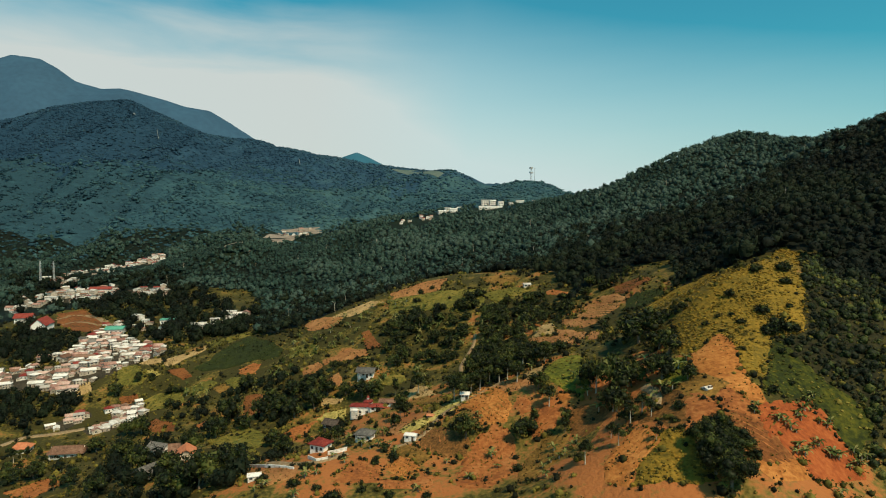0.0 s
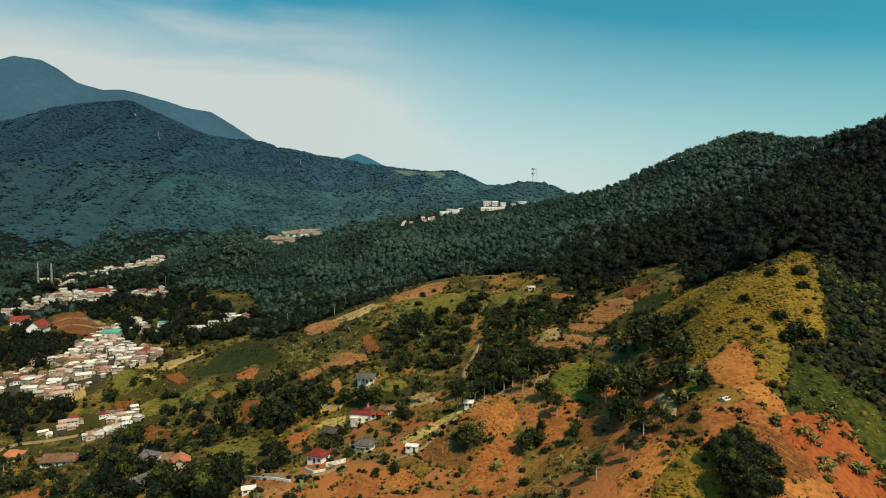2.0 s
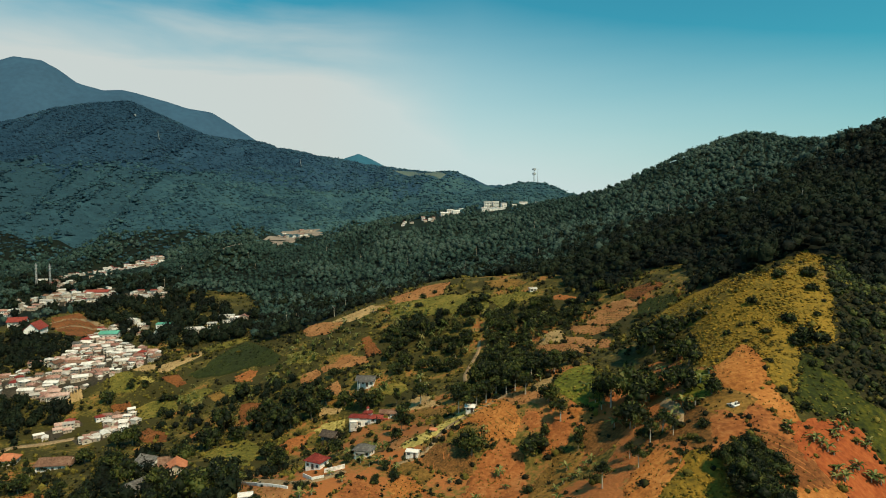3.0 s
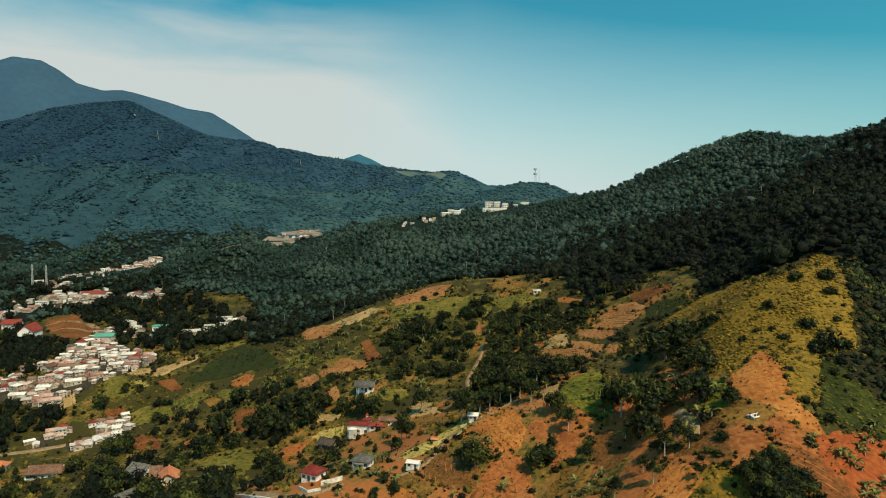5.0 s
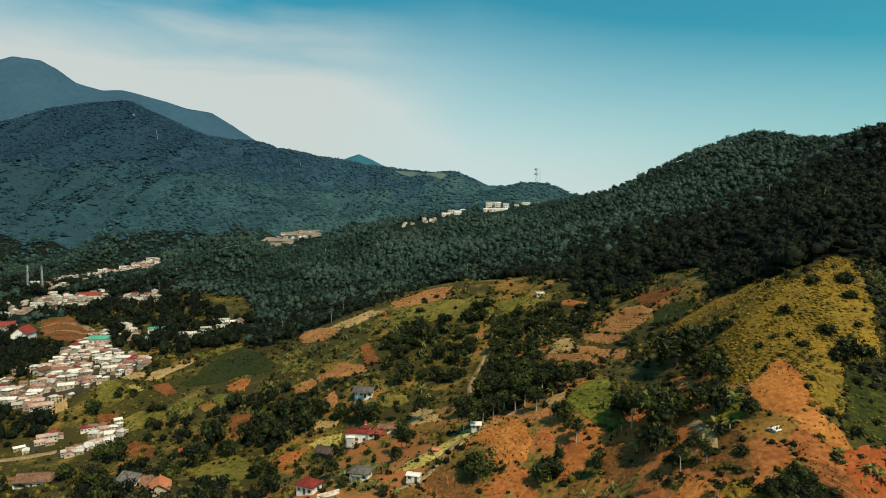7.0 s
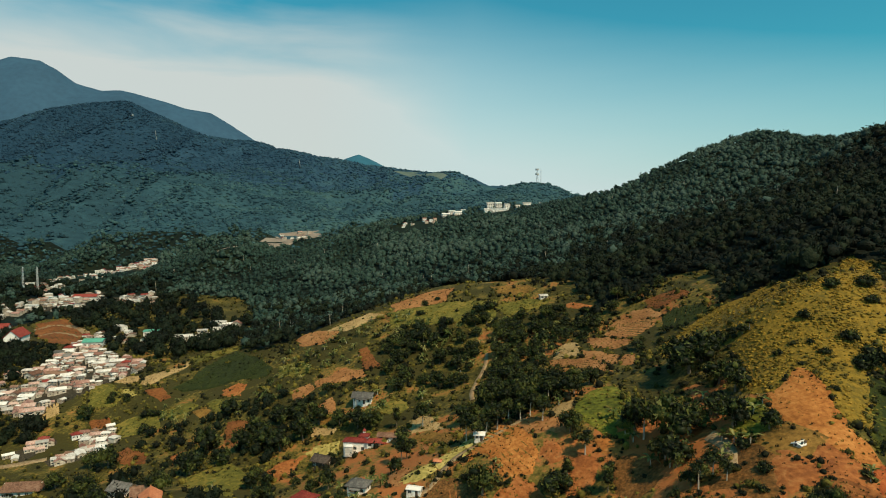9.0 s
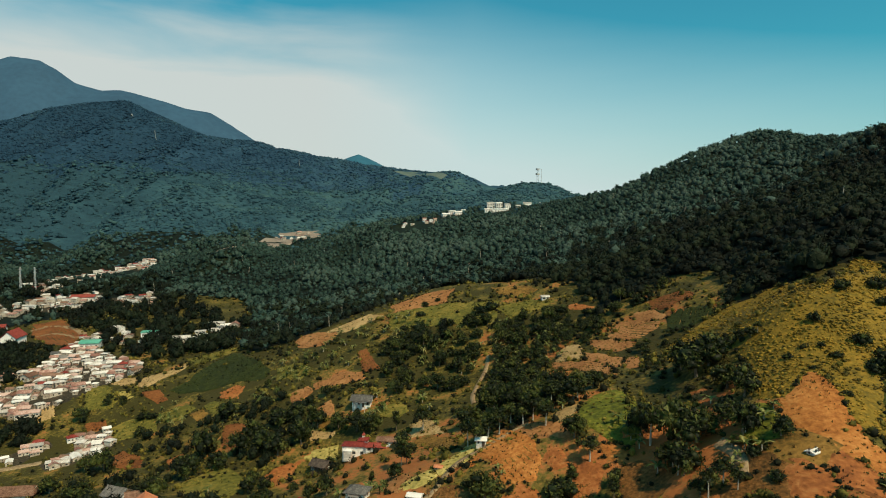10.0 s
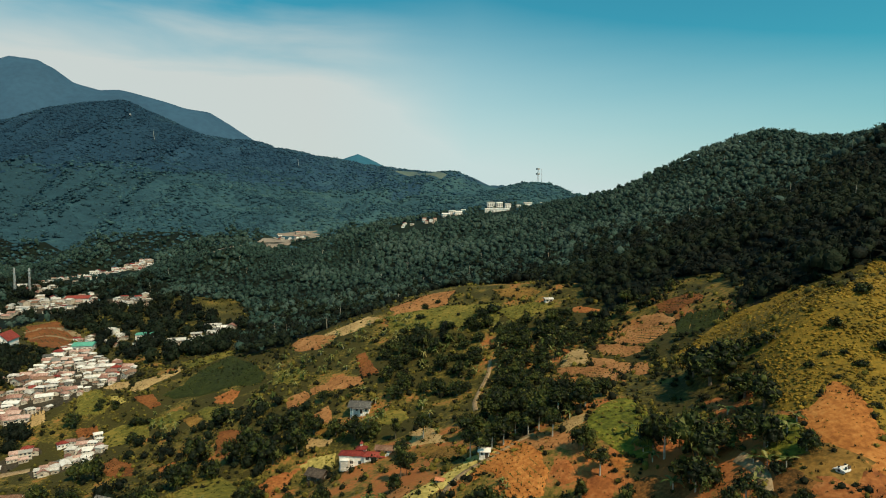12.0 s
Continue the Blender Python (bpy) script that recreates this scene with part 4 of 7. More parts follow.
QUARTERS = []
QUARTERS.append([(-264, 372), (-265, 388), (-233, 376), (-260, 448), (-263, 484), (-219, 438), (-182, 408), (-174, 390), (-191, 375), (-203, 355), (-206, 343), (-229, 349), (-249, 350)])
QUARTERS.append([(-272, 347), (-270, 380), (-249, 350), (-247, 330)])
QUARTERS.append([(-182, 336), (-164, 341), (-155, 323), (-157, 309), (-173, 326)])
QUARTERS.append([(-200, 313), (-190, 330), (-185, 327), (-189, 309)])
QUARTERS.append([(-180, 311), (-168, 322), (-161, 311), (-172, 304)])
QUARTERS.append([(-391, 620), (-334, 649), (-316, 612), (-341, 600), (-364, 580)])
QUARTERS.append([(-317, 630), (-273, 627), (-256, 583), (-297, 597)])
QUARTERS.append([(-461, 849), (-400, 886), (-359, 814), (-364, 793), (-452, 843)])
QUARTERS.append([(-401, 653), (-421, 741), (-413, 727), (-388, 652)])
QUARTERS.append([(-225, 471), (-210, 492), (-205, 481), (-216, 463)])
QUARTERS.append([(-182, 464), (-170, 504), (-153, 509), (-151, 496), (-168, 439)])
QUARTERS.append([(-398, 564), (-365, 584), (-354, 570), (-382, 541)])
QUARTERS.append([(-63, 846), (-11, 885), (-9, 850), (-58, 828)])
QUARTERS.append([(-269, 411), (-254, 417), (-236, 393), (-260, 397)])
QUARTERS.append([(-250, 920), (-257, 1014), (-208, 1041), (-199, 1022), (-231, 909)])
CLEARINGS = [(7, 907, 20), (69, 926, 28), (119, 979, 14), (-172, 505, 12), (-212, 484, 12), (-241, 461, 12), (-312, 489, 20), (-344, 519, 18), (-341, 628, 18), (-422, 659, 8), (-414, 670, 8), (175, 1262, 7)]


def canopy_template(rng, rings, shards, spread=0.12, lobes=6):
    """The upper part of a crown about 1 in radius: rounded lobes with leaf clumps breaking its outline."""
    bm = bmesh.new()
    bmesh.ops.create_icosphere(bm, subdivisions=rings, radius=1.0)
    v = np.array([q.co for q in bm.verts])
    f = np.array([[q.index for q in p.verts] for p in bm.faces])
    bm.free()
    c = rng.normal(size=(lobes, 3))
    c[:, 2] = np.abs(c[:, 2]) * 0.8
    c /= np.linalg.norm(c, axis=1)[:, None]
    near = np.clip((v @ c.T - 0.35) / 0.65, 0, 1).max(1)
    v = v * (0.62 + 0.42 * near ** 0.7 + 0.16 * (rng.random(len(v)) - 0.5))[:, None]
    v *= (0.85 + 0.3 * rng.random(), 0.85 + 0.3 * rng.random(), 1.0)
    f = f[v[f].mean(1)[:, 2] > -0.42]
    used, back = np.unique(f, return_inverse=True)
    v, f = v[used], back.reshape(-1, 3)
    if shards:
        d = rng.normal(size=(shards, 3))
        d[:, 2] = np.abs(d[:, 2])
        d /= np.linalg.norm(d, axis=1)[:, None]
        k = np.clip((d @ c.T - 0.35) / 0.65, 0, 1).max(1)[:, None]
        p = d * (0.68 + 0.4 * k + 0.14 * rng.random((shards, 1)))
        sv = (p[:, None] + rng.normal(size=(shards, 3, 3)) * spread).reshape(-1, 3)
        f = np.r_[f, len(v) + np.arange(shards * 3).reshape(-1, 3)]
        v = np.r_[v, sv]
    return v, f


def plant_forest():
    rng = np.random.default_rng(5)
    full = [canopy_template(rng, 1, 40, 0.17, 5) for _ in range(16)]
    mid = [canopy_template(rng, 1, 15, 0.20, 5) for _ in range(16)]
    far = [canopy_template(rng, 1, 3, 0.25, 4) for _ in range(10)]
    for name, label, area, step, size, tpl, mat in (
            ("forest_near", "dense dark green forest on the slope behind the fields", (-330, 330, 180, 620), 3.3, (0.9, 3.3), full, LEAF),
            ("forest_middle", "dense green forest filling the basin and ridge, cooled by painted haze", (-700, 520, 360, 1010), 4.3, (1.1, 3.7), mid, LEAF_MID_HAZED),
            ("forest_slope", "woods on the foot of the mountain with haze painted into the leaves", (-1250, 330, 780, 1650), 8.0, (2.6, 6.2), far, LEAF_SLOPE_HAZED),
            ("forest_far", "distant woods covering the mountain side, haze blue painted in", (-1700, 330, 1300, 2230), 8.8, (3.2, 6.8), far, LEAF_FAR_HAZED)):
        x, y = jittered(*area, step, rng, 0.85)
        keep = (edge_distance(x, y, OPEN_LAND) < -2) & off_fields(x, y, 2) & (np.abs(x) < 0.78 * y + 30)
        keep &= rng.random(len(x)) > 0.05
        if mat is LEAF:
            keep &= rng.random(len(x)) < (620 - y) / 260
        elif mat is LEAF_MID_HAZED:
            keep &= rng.random(len(x)) < np.minimum((y - 360) / 260, (1010 - y) / 220)
        elif mat is LEAF_SLOPE_HAZED:
            keep &= rng.random(len(x)) < np.minimum((y - 780) / 240, (1650 - y) / 330)
        else:
            keep &= rng.random(len(x)) < (y - 1300) / 330
        line = np.array(LEFT_CREST)
        keep &= y < np.interp(x, line[:, 0], line[:, 1]) + 60
        line = np.array(RIGHT_CREST[:12])
        keep &= (x < 183) | (y < np.interp(x, line[:, 0], line[:, 1]) + 40) | (y > 1040)
        for q in QUARTERS:
            for ahead in (0, 14, 28):
                keep &= edge_distance(x, y + ahead, q) < -6
        for cx, cy, cr in CLEARINGS:
            keep &= np.hypot(x - cx, np.where(y < cy, (y - cy) * 0.45, y - cy)) > cr
        x, y = x[keep], y[keep]
        distant = mat in (LEAF_FAR_HAZED, LEAF_SLOPE_HAZED)
        stand = lattice(x / 60, y / 60, 8)   # stands of older and younger trees
        r = size[0] + (size[1] - size[0]) * rng.random(len(x)) ** 1.9 * (1 + 0.35 * stand)
        tone = np.clip(0.42 + 0.19 * rng.normal(size=len(x)) + 0.36 * stand + 0.2 * lattice(x / 22, y / 22, 9), 0, 1.1)
        if mat is not LEAF:
            tone -= 0.42 * np.clip((-220 - x) / 600, 0, 1) - 0.08   # shade and thinner haze in the west, put into the tone
        if mat is LEAF_FAR_HAZED:
            tone = 0.5 + 0.6 * (tone - 0.42)
        else:
            tone[rng.random(len(x)) < 0.02] = 1.1
        z = height(x, y)
        if not distant:
            z = z + 1.4 + 1.6 * stand + 1.3 * lattice(x / 17, y / 17, 10) + 0.5 * rng.normal(size=len(x))
        scatter(name, label, np.stack([x, y, z], -1), r, tpl, tone, rng, mat, 0.0 if distant else 0.45, "forest", (0.38, 0.35) if distant else (0.65, 0.75))


plant_forest()


def stand_pale_trunks():
    """Bare pale stems of dead and leafless trees that show among the crowns."""
    rng = np.random.default_rng(9)
    x, y = jittered(-300, 330, 235, 760, 17, rng)
    keep = (edge_distance(x, y, OPEN_LAND) < -1) & (rng.random(len(x)) < 0.07)
    x, y = x[keep], y[keep]
    z = height(x, y)
    tall, thin = 5.5 + 5.5 * rng.random(len(x)), 0.10 + 0.12 * rng.random(len(x))
    vs, fs = [], []
    for k, (a, b, c, h, r) in enumerate(zip(x, y, z, tall, thin)):
        dx, dy = rng.normal(size=2) * 0.5
        n = len(vs)
        for u, s in ((0, 1.0), (0.6, 0.75), (1.0, 0.25)):
            vs += [(a + dx * u + r * s * math.cos(q), b + dy * u + r * s * math.sin(q), c + h * u) for q in (0.3, 2.4, 4.5)]
        fs += [(n + 3 * i + j, n + 3 * i + (j + 1) % 3, n + 3 * i + 3 + (j + 1) % 3, n + 3 * i + 3 + j) for i in range(2) for j in range(3)]
        for _ in range(3):
            u, q = 0.55 + 0.35 * rng.random(), rng.random() * 6.283
            p = np.array([a + dx * u, b + dy * u, c + h * u])
            e = p + np.array([math.cos(q), math.sin(q), 0.9]) * (0.8 + 1.2 * rng.random())
            n = len(vs)
            w = r * 0.4
            vs += [tuple(p + (0, 0, w)), tuple(p - (0, 0, w)), tuple(e - (0, 0, w * 0.3)), tuple(e + (0, 0, w * 0.3))]
            fs.append((n, n + 1, n + 2, n + 3))
    me = mesh_from("bare_trunks", vs, fs, [BARK_PALE])
    tagged(new("bare_trunks", me), "bare pale trunks standing among the forest crowns", "tree trunk", kind="stuff")


stand_pale_trunks()

# ---- trees that stand singly ----
def crown_mesh(rng, name, clumps, spread, rise, mat, leaf=0.07, leaves=84, fine=False):
    """Leafy clumps round the limb ends; about 1 in radius, its base at 0."""
    vs, fs, ts, n = [], [], [], 0
    base, bf = lump_template(rng, 2 if fine else 1, 0)
    ends = []
    for k in range(clumps):
        a = 6.283 * (k * 0.382 + rng.random() * 0.2)
        r = spread * math.sqrt((k + 0.3) / clumps) * (0.8 + 0.3 * rng.random())
        h = rise * (0.35 + 0.65 * (1 - (r / spread) ** 2) * rng.random() + 0.15 * rng.random())
        c = np.array([r * math.cos(a), r * math.sin(a), h])
        ends.append(c)
        size = (0.23 if fine else 0.33) + (0.12 if fine else 0.17) * rng.random()
        # Besides random variation, tone carries shade: higher clumps lighter, inner cores darker.
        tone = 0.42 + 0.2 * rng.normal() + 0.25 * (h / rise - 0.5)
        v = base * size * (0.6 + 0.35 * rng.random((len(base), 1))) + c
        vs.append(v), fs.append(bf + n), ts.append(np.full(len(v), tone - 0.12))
        n += len(v)
        d = rng.normal(size=(leaves, 3))
        d /= np.linalg.norm(d, axis=1)[:, None]
        p = c + d * size * (0.6 + 0.65 * rng.random((leaves, 1)))
        v = (p[:, None] + rng.normal(size=(leaves, 3, 3)) * leaf).reshape(-1, 3)
        vs.append(v), fs.append(np.arange(leaves * 3).reshape(-1, 3) + n)
        ts.append(np.repeat(tone + 0.2 * rng.normal(size=leaves), 3))
        n += len(v)
    me = mesh_from(name, np.concatenate(vs), np.concatenate(fs), [mat])
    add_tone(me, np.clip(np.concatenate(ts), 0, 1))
    return me, ends


def make_tree(rng, kind):
    """A tree of unit crown radius at the origin: broad, tall with a bare pale stem, slim, or a bush."""
    root = new("tree" if kind != "bush" else "bush")
    stem, clumps, spread, rise, mat = {"broad": (0.35, 15, 0.85, 1.25, BARK), "tall": (1.35, 13, 0.85, 1.5, BARK_PALE),
                                       "slim": (0.35, 12, 0.45, 2.6, BARK), "bush": (0.02, 9, 0.7, 0.75, BARK), "grand": (0.3, 34, 0.85, 1.2, BARK)}[kind]
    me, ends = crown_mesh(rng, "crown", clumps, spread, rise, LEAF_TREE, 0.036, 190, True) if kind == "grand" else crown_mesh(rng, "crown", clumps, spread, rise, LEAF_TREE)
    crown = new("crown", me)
    crown.parent, crown.location = root, (0, 0, stem)
    bm = bmesh.new()
    thick = {"broad": 0.075, "tall": 0.075, "slim": 0.06, "bush": 0.05, "grand": 0.07}[kind]
    lean = Vector((rng.normal() * 0.05, rng.normal() * 0.05, 0))
    fork = Vector((0, 0, stem + rise * 0.18)) + lean
    tube(bm, (0, 0, -0.25), Vector((0, 0, stem * 0.5)) + lean * 0.4, thick * 1.35, thick, 7)
    tube(bm, Vector((0, 0, stem * 0.5)) + lean * 0.4, fork, thick, thick * 0.7, 7)
    for e in ends[: 7 if kind != "bush" else 4]:
        tube(bm, fork, Vector(e) + Vector((0, 0, stem)), thick * 0.5, thick * 0.15, 5)
    part("trunk", bm, mat, root)
    return root


TREE_LABELS = {"broad": ("broad tree with a dense dark green crown", "tree"), "tall": ("tall tree with a bare pale trunk and high crown", "tree"),
               "slim": ("slim upright dark green tree", "tree"), "bush": ("round dark green bush on the slope", "bush"),
               "grand": ("large spreading tree with a very dense dark crown", "tree")}
TREES = {}
_rng = np.random.default_rng(11)
for _kind, _count in (("broad", 6), ("tall", 3), ("slim", 2), ("bush", 4), ("grand", 2)):
    TREES[_kind] = []
    for _ in range(_count):
        _t = make_tree(_rng, _kind)
        tagged(_t, *TREE_LABELS[_kind], group={"bush": "bushes on the slopes"}.get(_kind, "trees between the fields"))
        TREES[_kind].append([_t, False])


def plant(kind, x, y, radius, rng=_rng):
    """Stand a tree of that crown radius on the ground."""
    slot = TREES[kind][int(rng.integers(len(TREES[kind])))]
    r = radius * (0.95 + 0.1 * rng.random())
    m = Matrix.Translation((x, y, ground_at(x, y) - 0.05)) @ Matrix.Rotation(rng.random() * 6.283, 4, "Z") @ Matrix.Diagonal((r, r * (0.9 + 0.2 * rng.random()), r * (0.85 + 0.35 * rng.random()), 1))
    if not slot[1]:
        slot[1] = True
        slot[0].matrix_basis = m
        return slot[0]
    return copy_thing(slot[0], Matrix(m) @ Matrix.Diagonal((*[1 / s for s in slot[0].scale], 1)))


def plant_all(kind, *spots):
    for x, y, r in spots:
        plant(kind, x, y, r)


plant_all("grand", (58.8, 125.5, 4.6), (57.1, 129.0, 4.6), (62.5, 133.2, 3.9), (57.5, 135.7, 3.4), (61.6, 137.6, 3.4))
plant_all("broad", (-35.8, 273.7, 4.2))
plant_all("broad", (-43.8, 280.2, 3.3), (-29.7, 268.0, 3.6), (-41.8, 219.4, 2.2), (-43.6, 260.1, 1.6), (-17.6, 185.8, 1.5))
plant_all("broad", (-135.5, 263.9, 5.4), (-112.4, 228.9, 4.7), (-82.4, 190.3, 5.3), (-74.5, 188.3, 5.9), (-69.6, 194.1, 5.4), (-64.6, 196.3, 4.0), (-119.1, 212.2, 3.8), (-146.4, 241.4, 3.2), (-58.4, 227.6, 3.7), (-77.9, 285.5, 5.1), (-98.1, 285.9, 5.1), (-97.2, 265.2, 4.7), (-65.5, 272.8, 4.4), (-57.6, 277.8, 4.2), (-52.8, 285.0, 3.8), (-143.4, 294.7, 4.7), (-181.9, 346.1, 4.0), (-99.5, 318.9, 4.3), (-81.4, 277.7, 4.5), (-98.5, 243.1, 4.3), (-95.8, 216.2, 3.9), (-64.3, 296.7, 4.0), (-70.6, 294.6, 3.9), (-71.7, 277.4, 4.5))
plant_all("broad", (-86.8, 269.1, 4.1), (-152.3, 298.9, 4.0), (-157.5, 281.0, 3.8), (-177.3, 253.4, 3.8), (-168.5, 254.2, 3.9), (-68.7, 247.6, 3.3), (-28.9, 193.4, 1.7))
plant_all("tall", (-10.0, 251.2, 2.7))
plant_all("slim", (-15.4, 222.9, 2.6), (-13.8, 223.8, 2.2), (-20.0, 262.4, 2.3), (-55.1, 286.2, 2.6))
plant_all("bush", (-14.4, 181.0, 1.9), (-19.6, 177.5, 1.4), (-28.6, 160.6, 2.7), (-149.1, 342.2, 3.4), (-143.2, 340.2, 2.7), (-144.6, 328.7, 3.5), (-34.1, 166.3, 1.5), (-21.6, 163.6, 1.6), (-13.8, 160.2, 1.7), (-4.2, 158.8, 1.3))
plant_all("bush", (-13.0, 370.8, 2.3), (-14.8, 358.9, 2.6), (14.3, 344.9, 4.3), (20.0, 347.4, 4.0), (-6.4, 374.1, 1.7), (-39.7, 178.1, 1.9), (-41.2, 170.2, 2.0), (-51.6, 176.7, 1.6))


plant_all("broad", (6.8, 185.1, 4.0), (23.7, 180.1, 3.7), (49.3, 177.4, 5.4), (53.2, 176.1, 3.8), (47.1, 168.6, 3.6), (45.8, 175.6, 2.5), (59.1, 168.7, 3.4), (59.4, 176.7, 2.9), (66.0, 182.6, 3.3), (66.4, 192.3, 3.9), (65.2, 208.1, 6.2), (69.0, 209.7, 4.8), (64.5, 217.4, 3.9), (5.5, 238.3, 4.1), (12.9, 240.2, 4.6), (18.7, 233.3, 4.0), (24.4, 221.4, 4.8), (29.1, 222.9, 3.5), (34.1, 217.9, 3.4), (32.7, 231.7, 3.6), (41.3, 224.1, 3.1), (30.1, 196.3, 2.9), (44.6, 189.4, 3.3), (63.8, 162.4, 2.1), (46.8, 159.1, 2.0), (79.2, 207.6, 1.9))
plant_all("tall", (32.0, 187.4, 2.4), (45.4, 184.7, 2.9), (50.5, 157.8, 2.0), (47.3, 156.7, 1.8), (41.9, 147.8, 1.4), (41.8, 154.2, 1.2), (49.4, 143.3, 1.0), (33.7, 146.5, 1.8), (46.5, 170.0, 1.8), (3.9, 213.1, 2.7), (6.2, 209.2, 2.5), (9.5, 213.1, 2.8), (12.6, 212.3, 2.6), (16.0, 214.8, 2.6), (19.2, 212.6, 2.4), (21.9, 212.7, 2.8), (24.4, 205.9, 2.3), (27.7, 217.3, 2.5), (27.0, 183.3, 1.3), (35.5, 218.7, 2.3), (51.8, 154.5, 1.4), (80.7, 206.9, 1.0))
plant_all("slim", (26.8, 183.2, 1.7), (34.2, 174.2, 2.1), (35.6, 177.6, 1.7), (30.3, 192.5, 1.3))
plant_all("bush", (3.2, 191.6, 2.0), (20.0, 163.9, 1.7), (21.1, 153.4, 1.3), (57.7, 152.1, 1.9), (66.4, 131.7, 1.9), (72.6, 145.6, 1.1), (80.9, 152.8, 1.8), (57.7, 161.0, 1.8), (55.1, 147.0, 1.2), (103.7, 221.7, 1.9), (102.8, 207.1, 2.6), (90.1, 197.5, 1.9), (94.9, 186.4, 2.3), (94.8, 177.8, 4.2), (91.7, 176.7, 2.6), (99.9, 178.2, 2.5), (87.0, 183.2, 1.7), (79.4, 189.3, 1.4), (86.6, 188.5, 1.1), (80.8, 168.5, 1.1), (111.6, 206.8, 2.9), (108.1, 198.9, 2.2), (75.9, 212.9, 2.5), (78.5, 212.7, 2.0), (106.4, 244.6, 1.9), (80.3, 180.5, 1.0), (103.8, 188.1, 1.3), (99.2, 247.5, 1.6), (91.6, 168.7, 1.5), (88.1, 157.3, 1.1), (54.9, 143.4, 1.0), (56.3, 140.7, 1.2), (13.2, 187.1, 1.1), (13.9, 179.5, 0.8), (40.7, 186.4, 1.3))


plant_all("broad", (-37.0, 219.2, 2.9), (-16.4, 210.4, 2.0), (-16.4, 244.1, 2.7), (-13.7, 234.2, 2.4), (-52.4, 243.5, 1.5), (-63.9, 250.7, 2.0), (-70.1, 257.0, 2.3), (-34.9, 276.3, 2.2), (-53.6, 306.6, 2.4))
plant_all("bush", (-50.1, 248.0, 1.5), (-27.4, 233.2, 1.4), (-17.2, 198.7, 1.2), (-9.5, 202.0, 1.0), (-30.1, 182.1, 1.1), (-27.0, 190.5, 0.7), (-22.9, 195.1, 0.8), (-38.4, 243.9, 1.3), (-15.1, 193.2, 0.8), (-45.3, 192.0, 1.0), (-35.6, 177.6, 1.1), (-14.7, 182.3, 1.4), (-19.5, 179.8, 1.2), (-37.3, 285.2, 2.0), (-31.4, 277.5, 1.9))


BARE = ("soil", "sand", "clay", "brown", "red", "stony", "tan", "lawn", "crop", "dry", "beige")


def off_tracks(x, y, margin):
    """True away from the beaten tracks and from the near side of them."""
    ok = np.ones(x.shape, bool)
    for p in TRACKS:
        for a, b in zip(p[:-1], p[1:]):
            for u in np.linspace(0, 1, 6):
                q = a + (b - a) * u
                ok &= np.hypot(x - q[0], np.where(y < q[1], (y - q[1]) * 0.5, y - q[1])) > margin
    return ok


def grove(outline, step, size, kinds, seed, gap=0.15):
    """Trees standing loosely over a stretch of land."""
    rng = np.random.default_rng(seed)
    p = np.array(outline)
    x, y = jittered(p[:, 0].min(), p[:, 0].max(), p[:, 1].min(), p[:, 1].max(), step, rng)
    keep = (edge_distance(x, y, outline) > 0) & off_fields(x, y, 1.0, BARE) & (rng.random(len(x)) > gap) & off_tracks(x, y, 4.0)
    for a, b in zip(x[keep], y[keep]):
        plant(kinds[int(rng.integers(len(kinds)))], float(a), float(b), float(size[0] + (size[1] - size[0]) * rng.random() ** 1.5), rng)


def town_wood(outline, step, size, seed, gap=0.2, inside=False, label="dark green trees between the houses of the town"):
    """Dense woods between the quarters of the town or in the hollows, joined into one piece."""
    rng = np.random.default_rng(seed)
    p = np.array(outline)
    x, y = jittered(p[:, 0].min(), p[:, 0].max(), p[:, 1].min(), p[:, 1].max(), step, rng)
    keep = (edge_distance(x, y, outline) > 0) & off_fields(x, y, 1.0) & (rng.random(len(x)) > gap)
    for q in () if inside else QUARTERS:
        keep &= edge_distance(x, y, q) < -1.0
    x, y = x[keep], y[keep]
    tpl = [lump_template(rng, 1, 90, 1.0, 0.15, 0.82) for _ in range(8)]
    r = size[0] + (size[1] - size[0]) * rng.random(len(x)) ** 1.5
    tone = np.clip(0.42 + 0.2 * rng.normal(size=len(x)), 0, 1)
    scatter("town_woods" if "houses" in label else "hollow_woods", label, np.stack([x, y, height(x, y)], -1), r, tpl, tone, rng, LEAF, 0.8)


grove([(50.8, 316.1), (63.8, 308.1), (71.6, 293.1), (66.7, 291.6), (59.5, 283.0), (53.5, 283.4), (45.8, 289.6), (36.9, 290.3), (39.3, 306.3)], 5.0, (1.2, 2.8), ('broad', 'bush'), 160, 0.2)
grove([(63.2, 256.4), (69.4, 257.7), (76.9, 256.7), (82.8, 254.3), (71.5, 246.7), (61.6, 233.2), (55.2, 229.5), (53.8, 236.8)], 5.0, (1.0, 2.4), ('bush', 'broad'), 161, 0.25)
grove([(85.2, 300.1), (74.3, 294.7), (72.8, 305.9), (86.2, 318.2), (94.4, 313.1)], 4.5, (1.0, 2.4), ('bush', 'broad'), 162, 0.25)
grove([(-29, 340), (-7, 344), (23, 337), (47, 326), (57, 295), (44, 289), (36, 275), (34, 222), (23, 207), (3, 239), (-0, 276), (-10, 292), (-22, 291), (-32, 322)], 5.4, (1.6, 3.5), ('broad', 'broad', 'broad', 'bush'), 40, 0.26)
town_wood([(-118, 284), (-113, 310), (-84, 307), (-56, 306), (-48, 286), (-61, 280), (-64, 268), (-73, 265), (-86, 277), (-95, 272), (-103, 255)], 6.0, (1.2, 2.7), 41, 0.35, False, 'dark green trees along the hollow between the fields')
